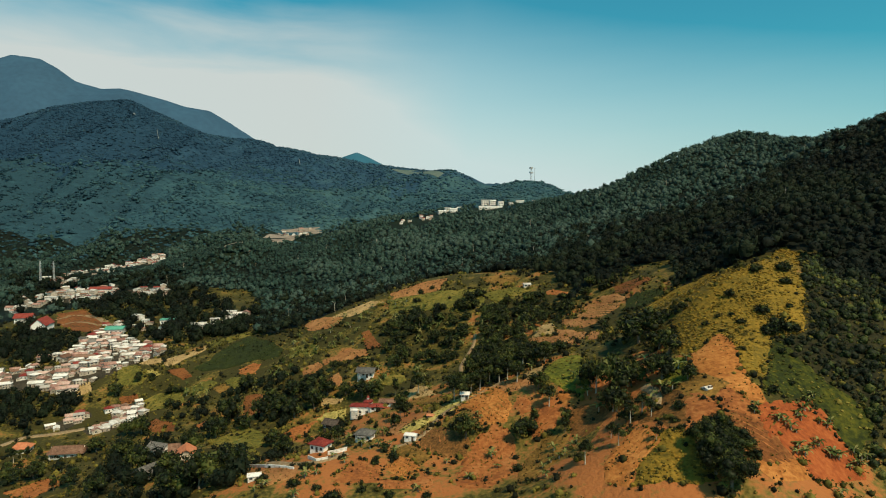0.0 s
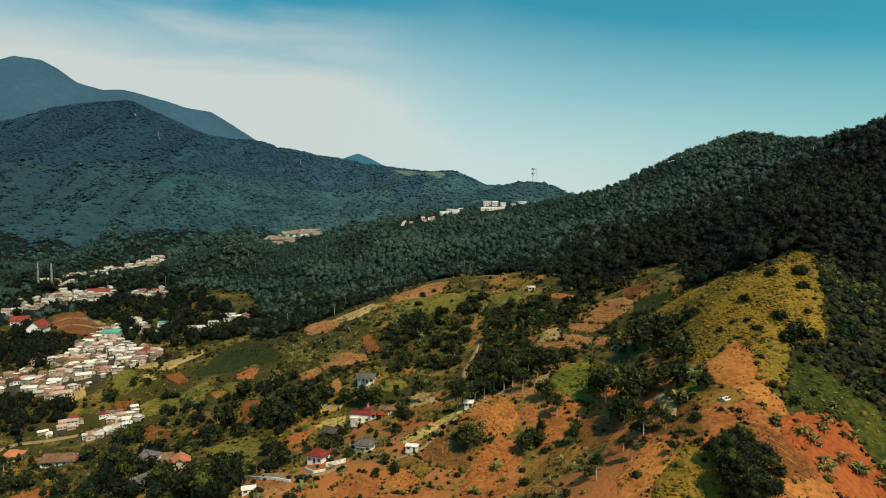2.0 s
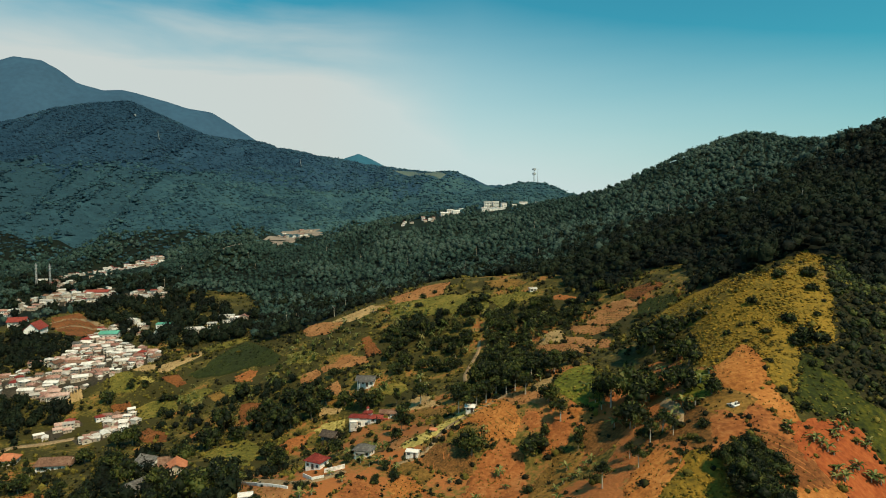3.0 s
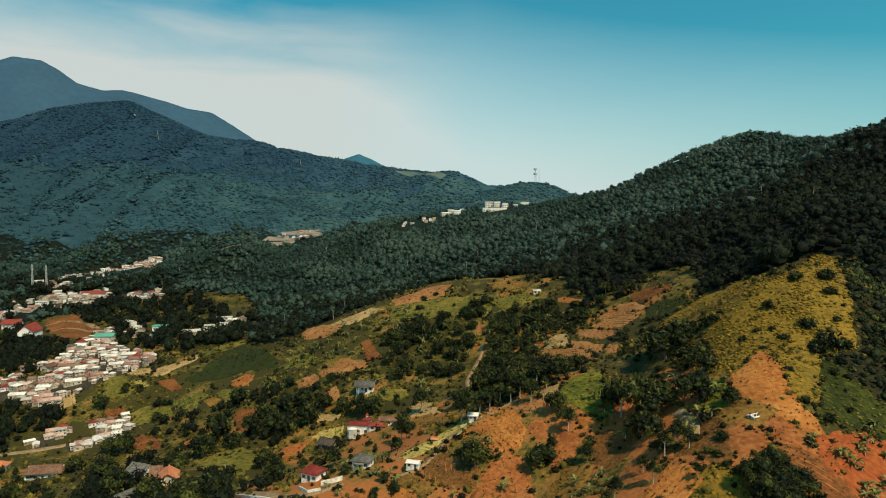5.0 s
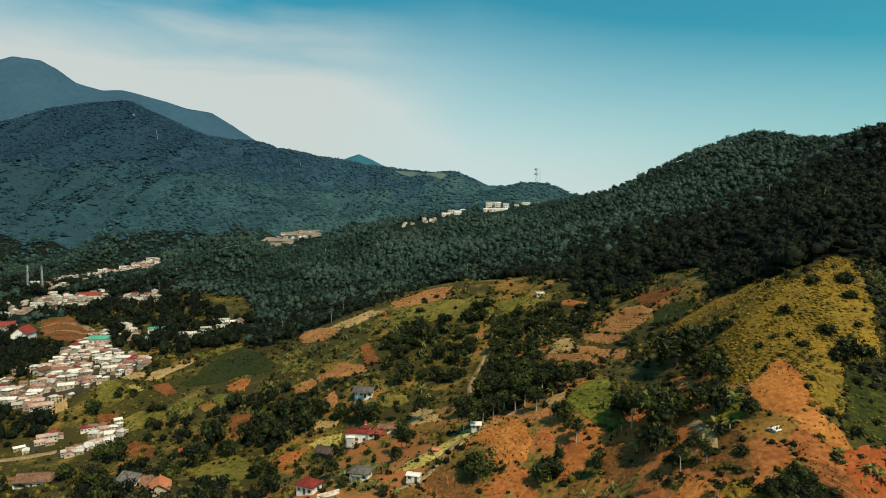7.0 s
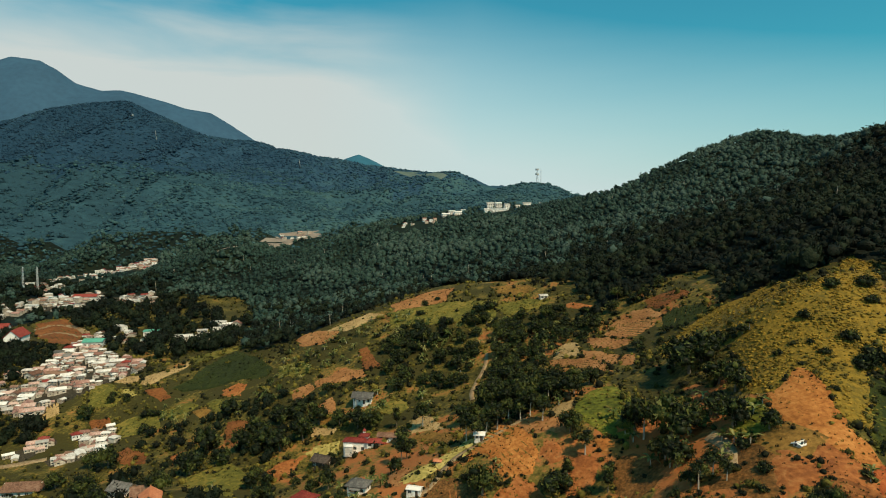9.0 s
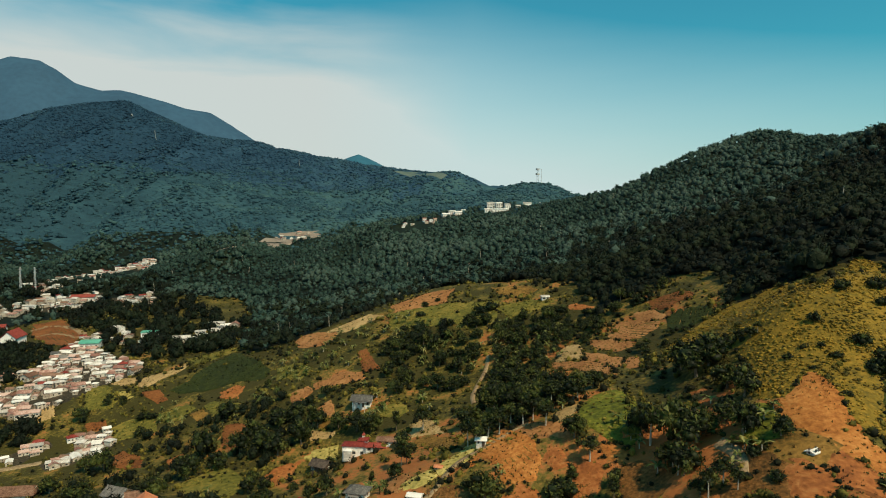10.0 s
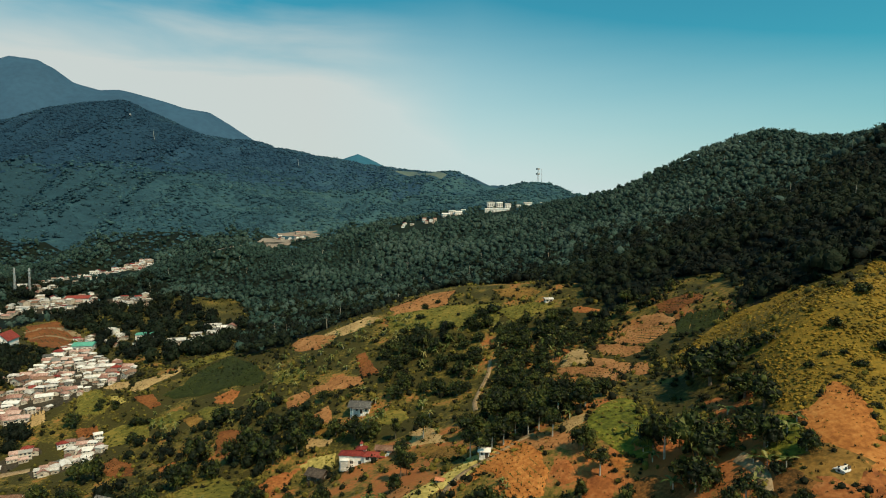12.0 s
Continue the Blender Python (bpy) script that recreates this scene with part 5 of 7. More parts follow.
town_wood([(-144, 240), (-139, 265), (-135, 284), (-126, 286), (-97, 240), (-76, 238), (-54, 172), (-87, 188), (-107, 200)], 7.0, (1.8, 3.5), 42, 0.18, False, 'dark green trees along the hollow between the fields')
town_wood([(-165.2, 345.9), (-132.3, 325.5), (-107.1, 328.6), (-76.8, 324.0), (-77.7, 310.2), (-100.0, 306.7), (-115.1, 296.1), (-144.8, 314.7)], 5.6, (1.3, 2.7), 171, 0.3, False, 'dark green trees along the hollow between the fields')
grove([(-200.6, 286.1), (-181.2, 283.8), (-147.4, 264.2), (-120.8, 217.2), (-174.7, 246.1)], 7.0, (1.2, 2.4), ('tall', 'slim', 'broad'), 172, 0.4)
town_wood([(-252.8, 347.8), (-222.7, 349.3), (-202.1, 343.1), (-191.5, 332.6), (-203.5, 314.3), (-231.8, 318.8)], 4.6, (1.5, 3.0), 173, 0.12, True)
town_wood([(78.7, 252.0), (93.1, 257.5), (104.1, 253.8), (116.8, 254.4), (127.4, 254.9), (133.2, 256.0), (130.9, 249.2), (122.0, 244.8), (112.5, 245.6), (100.0, 244.3), (88.3, 242.5), (78.1, 238.7)], 3.6, (0.9, 2.2), 180, 0.15, False, 'dark green trees along the upper edge of the dry hill')
grove([(62.3, 252.6), (72.0, 244.0), (70.5, 222.4), (62.0, 212.8), (54.2, 215.9), (52.3, 227.9)], 3.6, (0.7, 1.5), ('bush', 'bush', 'broad'), 181, 0.2)
town_wood([(-244, 342), (-213, 349), (-184, 330), (-200, 303), (-216, 302)], 6.0, (2.0, 3.8), 43, 0.2)
town_wood([(-329, 465), (-350, 539), (-284, 461), (-242, 392), (-278, 392)], 7, (2.4, 4.4), 44, 0.2)
town_wood([(-424, 723), (-294, 677), (-140, 494), (-120, 403), (-168, 410), (-217, 441), (-274, 520), (-349, 567), (-373, 542), (-563, 800)], 8.0, (2.4, 5.2), 45, 0.3)
grove([(-52, 255), (-36, 243), (-16, 214), (-5, 223), (-3, 203), (-11, 194), (-25, 187), (-35, 176), (-50, 223)], 9, (0.8, 1.6), ('broad', 'slim', 'bush'), 47, 0.7)
town_wood([(-33, 356), (5, 337), (5, 319), (-28, 330)], 8, (1.6, 3.4), 48, 0.4, False, 'dark green trees along the hollow between the fields')
grove([(-184, 367), (-145, 352), (-111, 337), (-103, 321), (-132, 321), (-161, 339)], 10, (1.2, 2.4), ('bush', 'broad'), 51, 0.55)
grove([(-72, 359), (-47, 361), (-27, 359), (-27, 323), (-41, 315), (-66, 324), (-85, 331), (-95, 333)], 9, (0.9, 2.0), ('bush', 'bush', 'broad'), 52, 0.5)
town_wood([(-112, 341), (-78, 326), (-50, 299), (-60, 293), (-84, 305), (-104, 316)], 6.0, (1.2, 2.7), 53, 0.35, False, 'dark green trees along the hollow between the fields')
town_wood([(-74, 266), (-55, 271), (-45, 267), (-51, 252), (-53, 238), (-51, 184), (-61, 195), (-73, 248)], 7, (1.2, 2.8), 54, 0.35, False, 'dark green trees along the hollow between the fields')
town_wood([(-150, 296), (-141, 295), (-117, 282), (-113, 256), (-136, 279)], 6.0, (1.2, 2.7), 55, 0.35, False, 'dark green trees along the hollow between the fields')
grove([(16, 324), (56, 285), (58, 251), (42, 267), (29, 279)], 6, (1.5, 3.0), ('broad', 'bush'), 56, 0.25)
town_wood([(-191, 266), (-163, 264), (-148, 255), (-155, 247), (-179, 249)], 7, (1.6, 2.6), 57, 0.3, False, 'dark green trees along the hollow between the fields')
grove([(37, 333), (54, 316), (78, 317), (79, 299), (73, 292), (63, 298), (58, 287), (52, 287), (47, 286), (40, 288), (32, 270), (20, 238), (15, 241), (16, 285), (22, 308), (29, 328)], 5.8, (1.5, 3.3), ('broad', 'broad', 'bush'), 140, 0.25)
grove([(-56, 330), (-39, 304), (-18, 298), (-8, 300), (-8, 278), (-17, 284), (-35, 292), (-49, 300)], 6, (0.9, 2.2), ('broad', 'bush', 'slim'), 143, 0.35)
town_wood([(-264, 372), (-265, 388), (-233, 376), (-260, 448), (-263, 484), (-219, 438), (-182, 408), (-174, 390), (-191, 375), (-203, 355), (-206, 343), (-229, 349), (-249, 350)], 5.5, (0.9, 2.3), 90, 0.3, True)


town_wood([(-317.1, 470.0), (-300.3, 481.3), (-270.2, 466.8), (-248.6, 422.7), (-257.9, 408.0), (-283.8, 412.6)], 4.6, (1.4, 2.9), 91, 0.15, True)


# ---- banana plants ----
def make_banana(rng):
    root = new("banana_plant")
    bm = bmesh.new()
    tube(bm, (0, 0, -0.2), (0.05, 0, 1.5), 0.16, 0.1, 6)
    part("stem", bm, BARK_PALE, root)
    for k in range(8):
        a = 6.283 * k / 8 + rng.random() * 0.6
        long, up = 1.7 + 0.8 * rng.random(), 0.9 + 1.0 * rng.random()
        vs, rows = [], 6
        for i in range(rows):
            u = i / (rows - 1)
            r, z = 0.1 + long * u, 1.4 + up * u * 1.6 - 1.9 * u * u * long / 2
            wdt = 0.34 * math.sin(math.pi * min(0.97, 0.12 + 0.85 * u))
            for side, dz in ((-1, 0.0), (0, -0.09), (1, 0.0)):
                vs.append((r * math.cos(a) - side * wdt * math.sin(a), r * math.sin(a) + side * wdt * math.cos(a), z + dz + 0.03 * rng.normal()))
        fs = [(3 * i + j, 3 * i + j + 1, 3 * i + j + 4, 3 * i + j + 3) for i in range(rows - 1) for j in range(2)]
        me = mesh_from("leaf", vs, fs, [LEAF_BANANA])
        add_tone(me, np.full(len(vs), np.clip(0.55 + 0.25 * rng.normal(), 0, 1)))
        leaf = new("leaf", me)
        leaf.parent = root
    return tagged(root, "banana plant with long arching pale green leaves", "banana plant", group="banana plants on the slopes")


BANANAS = [[make_banana(_rng), False] for _ in range(3)]


def banana(x, y, s, rng=_rng):
    slot = BANANAS[int(rng.integers(3))]
    m = Matrix.Translation((x, y, ground_at(x, y))) @ Matrix.Rotation(rng.random() * 6.283, 4, "Z") @ Matrix.Diagonal((s, s, s * (0.85 + 0.3 * rng.random()), 1))
    if not slot[1]:
        slot[1] = True
        slot[0].matrix_basis = m
        return slot[0]
    return copy_thing(slot[0], m @ Matrix.Diagonal((*[1 / v for v in slot[0].scale], 1)))


for _x, _y, _s in ((77.5, 143.3, 0.8), (78.9, 142.9, 0.8), (79.0, 144.5, 0.6), (84.1, 147.3, 0.8), (87.0, 149.5, 0.9), (84.5, 146.4, 0.7), (79.6, 141.8, 0.8), (80.7, 141.5, 0.6), (89.3, 147.3, 0.6), (91.2, 147.1, 0.7), (92.7, 148.4, 0.7), (79.0, 137.2, 0.9), (80.7, 137.3, 0.6), (83.4, 139.3, 0.7), (85.5, 140.7, 0.8), (79.3, 135.4, 0.9), (77.3, 135.2, 0.7), (88.3, 139.9, 0.9), (89.3, 139.4, 0.9), (87.0, 138.9, 0.9), (94.4, 142.0, 0.8), (95.5, 141.0, 0.8), (90.9, 137.8, 0.6), (93.3, 139.0, 0.9), (96.9, 141.2, 0.7), (82.8, 127.9, 0.8)):
    banana(_x, _y, _s)
for _x, _y, _s in ((72.4, 144.4, 0.6), (73.7, 145.9, 0.7), (29.9, 166.9, 0.9), (30.1, 160.2, 0.7), (27.9, 159.9, 0.7), (31.7, 160.9, 0.6), (33.8, 163.9, 0.6), (35.6, 165.5, 0.7), (34.1, 151.5, 0.6), (25.6, 158.7, 0.6), (25.1, 151.5, 0.8), (30.2, 213.4, 0.8), (11.6, 192.6, 0.6), (10.8, 195.0, 0.7), (56.1, 166.7, 0.9), (55.7, 163.1, 0.6), (53.5, 160.9, 0.9), (57.5, 164.1, 0.9), (48.7, 159.2, 0.9), (91.9, 154.3, 0.7), (89.7, 152.8, 0.7), (13.8, 175.3, 0.9), (14.8, 168.9, 0.7), (1.0, 175.6, 0.6), (6.9, 164.4, 0.8), (-6.5, 161.6, 0.8)):
    banana(_x, _y, _s)
for _x, _y, _s in ((-51.8, 350.1, 0.9), (-46.3, 357.2, 0.8), (-41.1, 368.3, 1.1), (-33.0, 352.5, 1.0), (-47.4, 329.7, 1.0), (-43.4, 333.6, 0.9), (-59.5, 358.6, 1.1), (-63.0, 350.7, 0.9), (-27.4, 362.9, 1.1), (-20.9, 362.7, 1.2), (-15.5, 351.8, 1.0), (-36.8, 303.8, 1.0), (-30.1, 292.0, 1.0), (-31.7, 281.6, 1.0), (-32.4, 276.5, 0.9), (-35.2, 279.3, 0.8), (-29.8, 275.6, 0.9), (-24.5, 287.3, 0.8), (-26.7, 283.6, 1.1), (-11.2, 279.9, 1.2), (-8.4, 271.3, 1.0), (-5.5, 253.2, 0.8), (-57.8, 369.0, 0.9), (-67.1, 347.3, 1.1), (-68.1, 336.2, 1.1), (-84.5, 354.5, 1.0)):
    banana(_x, _y, _s)
for _x, _y, _s in ((-38.4, 229.1, 0.8), (-30.3, 202.6, 1.0), (-25.2, 191.9, 0.9), (-22.2, 188.6, 0.8), (-19.8, 190.3, 1.0), (-16.2, 189.4, 0.7), (-14.2, 185.1, 0.7), (-35.6, 173.7, 0.7), (-38.7, 173.2, 0.9), (-28.4, 178.9, 0.7), (-32.6, 184.2, 0.7), (-69.6, 259.8, 0.8), (-58.5, 233.7, 0.9), (-95.8, 316.2, 0.9), (-100.8, 313.7, 0.6), (-134.8, 338.3, 0.7), (-138.0, 334.9, 1.0), (-126.5, 320.9, 0.9), (-81.7, 239.4, 0.7), (-82.3, 247.8, 1.0), (-49.8, 173.0, 0.9), (-52.5, 171.4, 0.6), (-39.9, 164.9, 0.9)):
    banana(_x, _y, _s)
for _x, _y, _s in ((60.2, 179.3, 0.8), (60.5, 175.2, 1.2), (61.3, 170.9, 0.8), (60.6, 188.0, 1.1), (59.8, 168.8, 0.9), (59.4, 161.2, 1.1), (63.8, 169.3, 1.2), (46.7, 173.6, 1.0), (43.8, 174.6, 1.2), (43.1, 185.4, 1.0), (42.2, 189.2, 0.8), (36.4, 276.4, 1.1), (41.6, 277.5, 1.1), (66.8, 171.3, 0.9), (27.6, 288.9, 1.1), (21.8, 280.7, 0.9), (13.8, 272.8, 1.1), (4.3, 296.6, 0.8), (-1.0, 287.0, 0.8), (7.2, 306.2, 0.9), (21.1, 308.5, 1.0)):
    banana(_x, _y, _s)


def banana_template(rng, leaves=9):
    vs, fs = [], []
    for k in range(leaves):
        a = 6.283 * k / leaves + rng.random() * 0.7
        long, up, w = 0.75 + 0.4 * rng.random(), 0.3 + 0.6 * rng.random(), 0.15
        n = len(vs)
        for u in (0.05, 0.5, 1.0):
            r, z, s = long * u, 0.75 + up * u * 1.7 - 1.1 * u * u, w * (0.35, 1.0, 0.15)[int(u * 2)]
            vs += [(r * math.cos(a) - s * math.sin(a), r * math.sin(a) + s * math.cos(a), z), (r * math.cos(a) + s * math.sin(a), r * math.sin(a) - s * math.cos(a), z)]
        for i in (n, n + 2):
            fs += [(i, i + 1, i + 3), (i, i + 3, i + 2)]
    n = len(vs)
    vs += [(0.07 * math.cos(a), 0.07 * math.sin(a), z) for z in (-0.2, 0.85) for a in (0, 2.1, 4.2)]
    fs += [f for j in range(3) for f in ((n + j, n + (j + 1) % 3, n + 3 + j), (n + (j + 1) % 3, n + 3 + (j + 1) % 3, n + 3 + j))]
    return np.array(vs), np.array(fs)


def banana_thicket(seed, step, *outlines):
    """Banana plants too many to count, joined into one piece."""
    rng = np.random.default_rng(seed)
    px, py = [], []
    for o in outlines:
        p = np.array(o)
        x, y = jittered(p[:, 0].min(), p[:, 0].max(), p[:, 1].min(), p[:, 1].max(), step, rng)
        k = (edge_distance(x, y, list(o)) > 0) & off_fields(x, y, 0.5, BARE) & (rng.random(len(x)) < 0.5)
        px.append(x[k]), py.append(y[k])
    x, y = np.concatenate(px), np.concatenate(py)
    scatter("banana_thicket", "banana plants with pale green leaves scattered over the slopes", np.stack([x, y, height(x, y)], -1), 1.3 + 1.2 * rng.random(len(x)), [banana_template(rng) for _ in range(5)],
            np.clip(0.5 + 0.2 * rng.normal(size=len(x)), 0, 1), rng, LEAF_BANANA, 0.0, "banana plant")


banana_thicket(31, 4.2, ((-73, 374), (-53, 366), (-29, 371), (-22, 356), (-38, 342), (-53, 328), (-70, 328), (-83, 338), (-94, 356)), ((-103, 346), (-76, 329), (-66, 312), (-87, 320)), ((-37, 289), (-25, 287), (-24, 273), (-33, 273)), ((42, 206), (50, 196), (48, 183), (40, 190)), ((19, 334), (52, 306), (38, 278), (20, 287), (2, 301)), ((-28, 224), (-16, 212), (-15, 193), (-23, 194)), ((33, 173), (39, 166), (36, 155), (32, 162)), ((-146, 350), (-133, 351), (-121, 323), (-133, 326)), ((-31, 362), (2, 348), (7, 317), (-14, 307), (-27, 312)))


# ---- houses ----
def roof_mesh(w, d, rise, over, hip, thick=0.22):
    """A gable (hip 0) or hipped roof over a w by d plan, its eaves at 0, with thickness."""
    bm = bmesh.new()
    x, y = w / 2 + over, d / 2 + over
    rx = max(0.05, x - hip * y)
    corners = ((-x, -y, 0), (x, -y, 0), (x, y, 0), (-x, y, 0), (-rx, 0, rise), (rx, 0, rise))
    top = [bm.verts.new(p) for p in corners]
    low = [bm.verts.new((p[0], p[1], p[2] - thick)) for p in corners]
    slopes, rim = [(0, 1, 5, 4), (2, 3, 4, 5)], [(0, 1), (2, 3)]
    if hip > 0.01:
        slopes += [(1, 2, 5), (3, 0, 4)]
        rim += [(1, 2), (3, 0)]
    else:
        rim += [(1, 5), (5, 2), (3, 4), (4, 0)]
    for q in slopes:
        bm.faces.new([top[i] for i in q])
        bm.faces.new([low[i] for i in reversed(q)])
    for a, b in rim:
        bm.faces.new((top[b], top[a], low[a], low[b]))
    # ridge cap
    tube(bm, (-rx - 0.02, 0, rise + 0.02), (rx + 0.02, 0, rise + 0.02), 0.16, 0.16, 6)
    return bm


def wall_mesh(w, d, h, rise, gable):
    bm = bmesh.new()
    x, y = w / 2, d / 2
    box(bm, -x, x, -y, y, -2.5, h)
    if gable:
        for s in (-1, 1):
            a = [bm.verts.new((s * x - s * 0.002, -y, h)), bm.verts.new((s * x - s * 0.002, y, h)), bm.verts.new((s * x - s * 0.002, 0, h + rise * 0.9))]
            b = [bm.verts.new((s * (x - 0.25), -y, h)), bm.verts.new((s * (x - 0.25), y, h)), bm.verts.new((s * (x - 0.25), 0, h + rise * 0.9))]
            bm.faces.new(a if s > 0 else a[::-1])
            bm.faces.new(b[::-1] if s > 0 else b)
            for i in range(3):
                bm.faces.new((a[i], b[i], b[(i + 1) % 3], a[(i + 1) % 3]))
    return bm


def opening(root, name, x, y, z, w, h, axis, mats, framed):
    """A window or door set proud on a wall; axis: the side that it faces (-y, y, x or -x)."""
    bm = bmesh.new()
    box(bm, -w / 2, w / 2, -0.06, 0.06, 0, h)
    m = pose(x, y, z, 0, 0, {"-y": 0, "y": 180, "x": 90, "-x": -90}[axis])
    ob = part(name, bm, mats[0] if framed else mats[1], root)
    ob.matrix_basis = m
    if framed:
        bm = bmesh.new()
        n = 2 if w > 1.0 else 1
        for k in range(n):
            a = -w / 2 + 0.08 + k * (w - 0.16) / n
            box(bm, a + 0.03, a + (w - 0.16) / n - 0.03, -0.085, -0.02, 0.1, h - 0.1)
        part("pane", bm, mats[1], ob)
    return ob


def house(w, d, h, rise, roof, wall, label, hip=0.0, over=0.6, storeys=1, framed=False, group="", windows=2, porch=False):
    """A house at the origin with its front towards -y."""
    root = new("house")
    part("wall", wall_mesh(w, d, h, rise, hip < 0.5 and rise > 0.5), wall, root)
    top = part("roof", roof_mesh(w, d, rise, over, hip), ROOF[roof], root)
    top.location = (0, 0, h + (0.05 if hip < 0.5 else 0.22))
    frame_mat = WALL_WHITE
    for s in range(storeys):
        z = 0.9 + s * 2.4
        for k in range(windows):
            x = -w / 2 + w * (k + 0.5) / windows
            if s == 0 and k == windows // 2:
                opening(root, "door", x, -d / 2, 0.02, 1.0, 2.05, "-y", (WOOD_DARK, WOOD_DARK), False)
            else:
                opening(root, "window", x, -d / 2, z, min(1.6, w / windows * 0.55), 1.25, "-y", (frame_mat, GLASS_DARK), framed)
        for side, sx in (("x", w / 2), ("-x", -w / 2)):
            opening(root, "window", sx, d * 0.12, z, min(1.5, d * 0.25), 1.2, side, (frame_mat, GLASS_DARK), framed)
    if porch:
        bm = bmesh.new()
        box(bm, -w * 0.3, w * 0.3, -d / 2 - 2.2, -d / 2 - 0.02, 2.35, 2.5)
        part("porch_roof", bm, ROOF[roof], root)
        for s in (-1, 1):
            bm = bmesh.new()
            tube(bm, (s * w * 0.27, -d / 2 - 2.0, -1.5), (s * w * 0.27, -d / 2 - 2.0, 2.35), 0.1, 0.1, 8)
            part("post", bm, WALL_WHITE, root)
    return tagged(root, label, "house", group=group)


def settle(root, x, y, turn, scale=1.0, sink=0.0):
    """Stand a house on the ground, on its lower corner."""
    root.matrix_basis = Matrix.Translation((x, y, ground_at(x, y) - sink)) @ Matrix.Rotation(radians(turn), 4, "Z") @ Matrix.Diagonal((scale, scale, scale, 1))
    return root


TOWN = []
for _w, _d, _h, _rise, _roof, _wall, _hip, _st, _words in (
        (8, 6.5, 3.0, 1.7, "pale", WALL_CREAM, 0, 1, "small cream house with a pale sheet roof"),
        (9, 7, 3.1, 1.9, "pink", WALL_CREAM, 0, 1, "pale house with a faded pink tile roof"),
        (7.5, 7, 4.8, 1.5, "pale", WALL_CREAM, 1, 2, "two-storey cream house with a pale hipped roof"),
        (10, 7, 3.2, 2.0, "pink", WALL_CREAM, 0, 1, "cream house with a weathered pink tile roof"),
        (8.5, 7.5, 5.0, 0.35, "pale", WALL_CREAM, 0, 2, "flat-roofed cream two-storey house"),
        (8, 6.5, 3.0, 1.9, "brown", WALL_CREAM, 0, 1, "cream house with a brown tile roof"),
        (9, 7, 3.2, 2.0, "red", WALL_WHITE, 1, 1, "white house with a dark red hipped roof"),
        (12, 7, 3.4, 1.6, "pale", WALL_CREAM, 0, 1, "long pale house with a pale sheet roof"),
        (7, 6, 3.0, 1.6, "grey", WALL_CREAM, 0, 1, "small pale house with a grey tile roof")):
    TOWN.append([house(_w, _d, _h, _rise, _roof, _wall, _words, _hip, 0.5, _st, group="houses of the valley town", windows=3 if _w > 7.6 else 2), False])
PALE_MIX = (0, 1, 0, 3, 5, 4, 1, 2, 7, 0, 3, 8, 6, 5, 0, 4, 7, 2, 3, 1)


def town_house(k, x, y, turn, scale, sink=0.3):
    slot = TOWN[k]
    m = Matrix.Translation((x, y, ground_at(x, y) - sink + 0.5)) @ Matrix.Rotation(radians(turn), 4, "Z") @ Matrix.Diagonal((scale, scale, scale * 0.95, 1))
    if not slot[1]:
        slot[1] = True
        slot[0].matrix_basis = m
        return slot[0]
    return copy_thing(slot[0], m @ Matrix.Diagonal((*[1 / v for v in slot[0].scale], 1)))


TOWN_GREENS = [[(-317.1, 470.0), (-300.3, 481.3), (-270.2, 466.8), (-248.6, 422.7), (-257.9, 408.0), (-283.8, 412.6)], [(-268.8, 522.7), (-223.2, 487.9), (-206.5, 458.5), (-230.7, 470.0)]]   # wooded gaps inside the town


def quarter(outline, step, turn, seed, scale=(0.75, 1.15), gap=0.1, mix=PALE_MIX):
    """A quarter of the town: houses packed along lanes."""
    rng = np.random.default_rng(seed)
    p = np.array(outline)
    c = p.mean(0)
    e = np.array([math.cos(radians(turn)), math.sin(radians(turn))])
    f = np.array([-e[1], e[0]])
    s, t = (p - c) @ e, (p - c) @ f
    n = 0
    for a in np.arange(s.min() + step * 0.3, s.max() + step * 0.3, step):
        for b in np.arange(t.min() + step * 0.3, t.max() + step * 0.3, step * 0.95):
            q = c + e * (a + rng.normal() * step * 0.2) + f * (b + rng.normal() * step * 0.2)
            if edge_distance(q[:1], q[1:], outline)[0] > 0 and max(edge_distance(q[:1], q[1:], g)[0] for g in TOWN_GREENS) < 0 and rng.random() > gap and lattice(q[:1] / 17, q[1:] / 17, seed)[0] < 0.8:
                town_house(mix[int(rng.integers(len(mix)))], float(q[0]), float(q[1]), turn + (90 if rng.random() < 0.3 else 0) + rng.normal() * 16, scale[0] + (scale[1] - scale[0]) * rng.random())
                n += 1
    return n


quarter(QUARTERS[0], 4.9, 20, 70, (0.32, 0.66), 0.2)
quarter(QUARTERS[1], 5.4, 20, 71, (0.4, 0.66), 0.2)
quarter(QUARTERS[2], 4.0, 25, 72, (0.34, 0.56), 0.08)
quarter(QUARTERS[3], 4.2, 25, 73, (0.36, 0.6), 0.12)
quarter(QUARTERS[4], 4.2, 25, 74, (0.36, 0.6), 0.12)
quarter(QUARTERS[9], 11, 10, 79, (0.8, 1.1), 0.15)
quarter(QUARTERS[10], 10, 15, 80, (0.7, 1.0), 0.15)
quarter(QUARTERS[13], 8, 10, 83, (0.6, 0.9), 0.25)


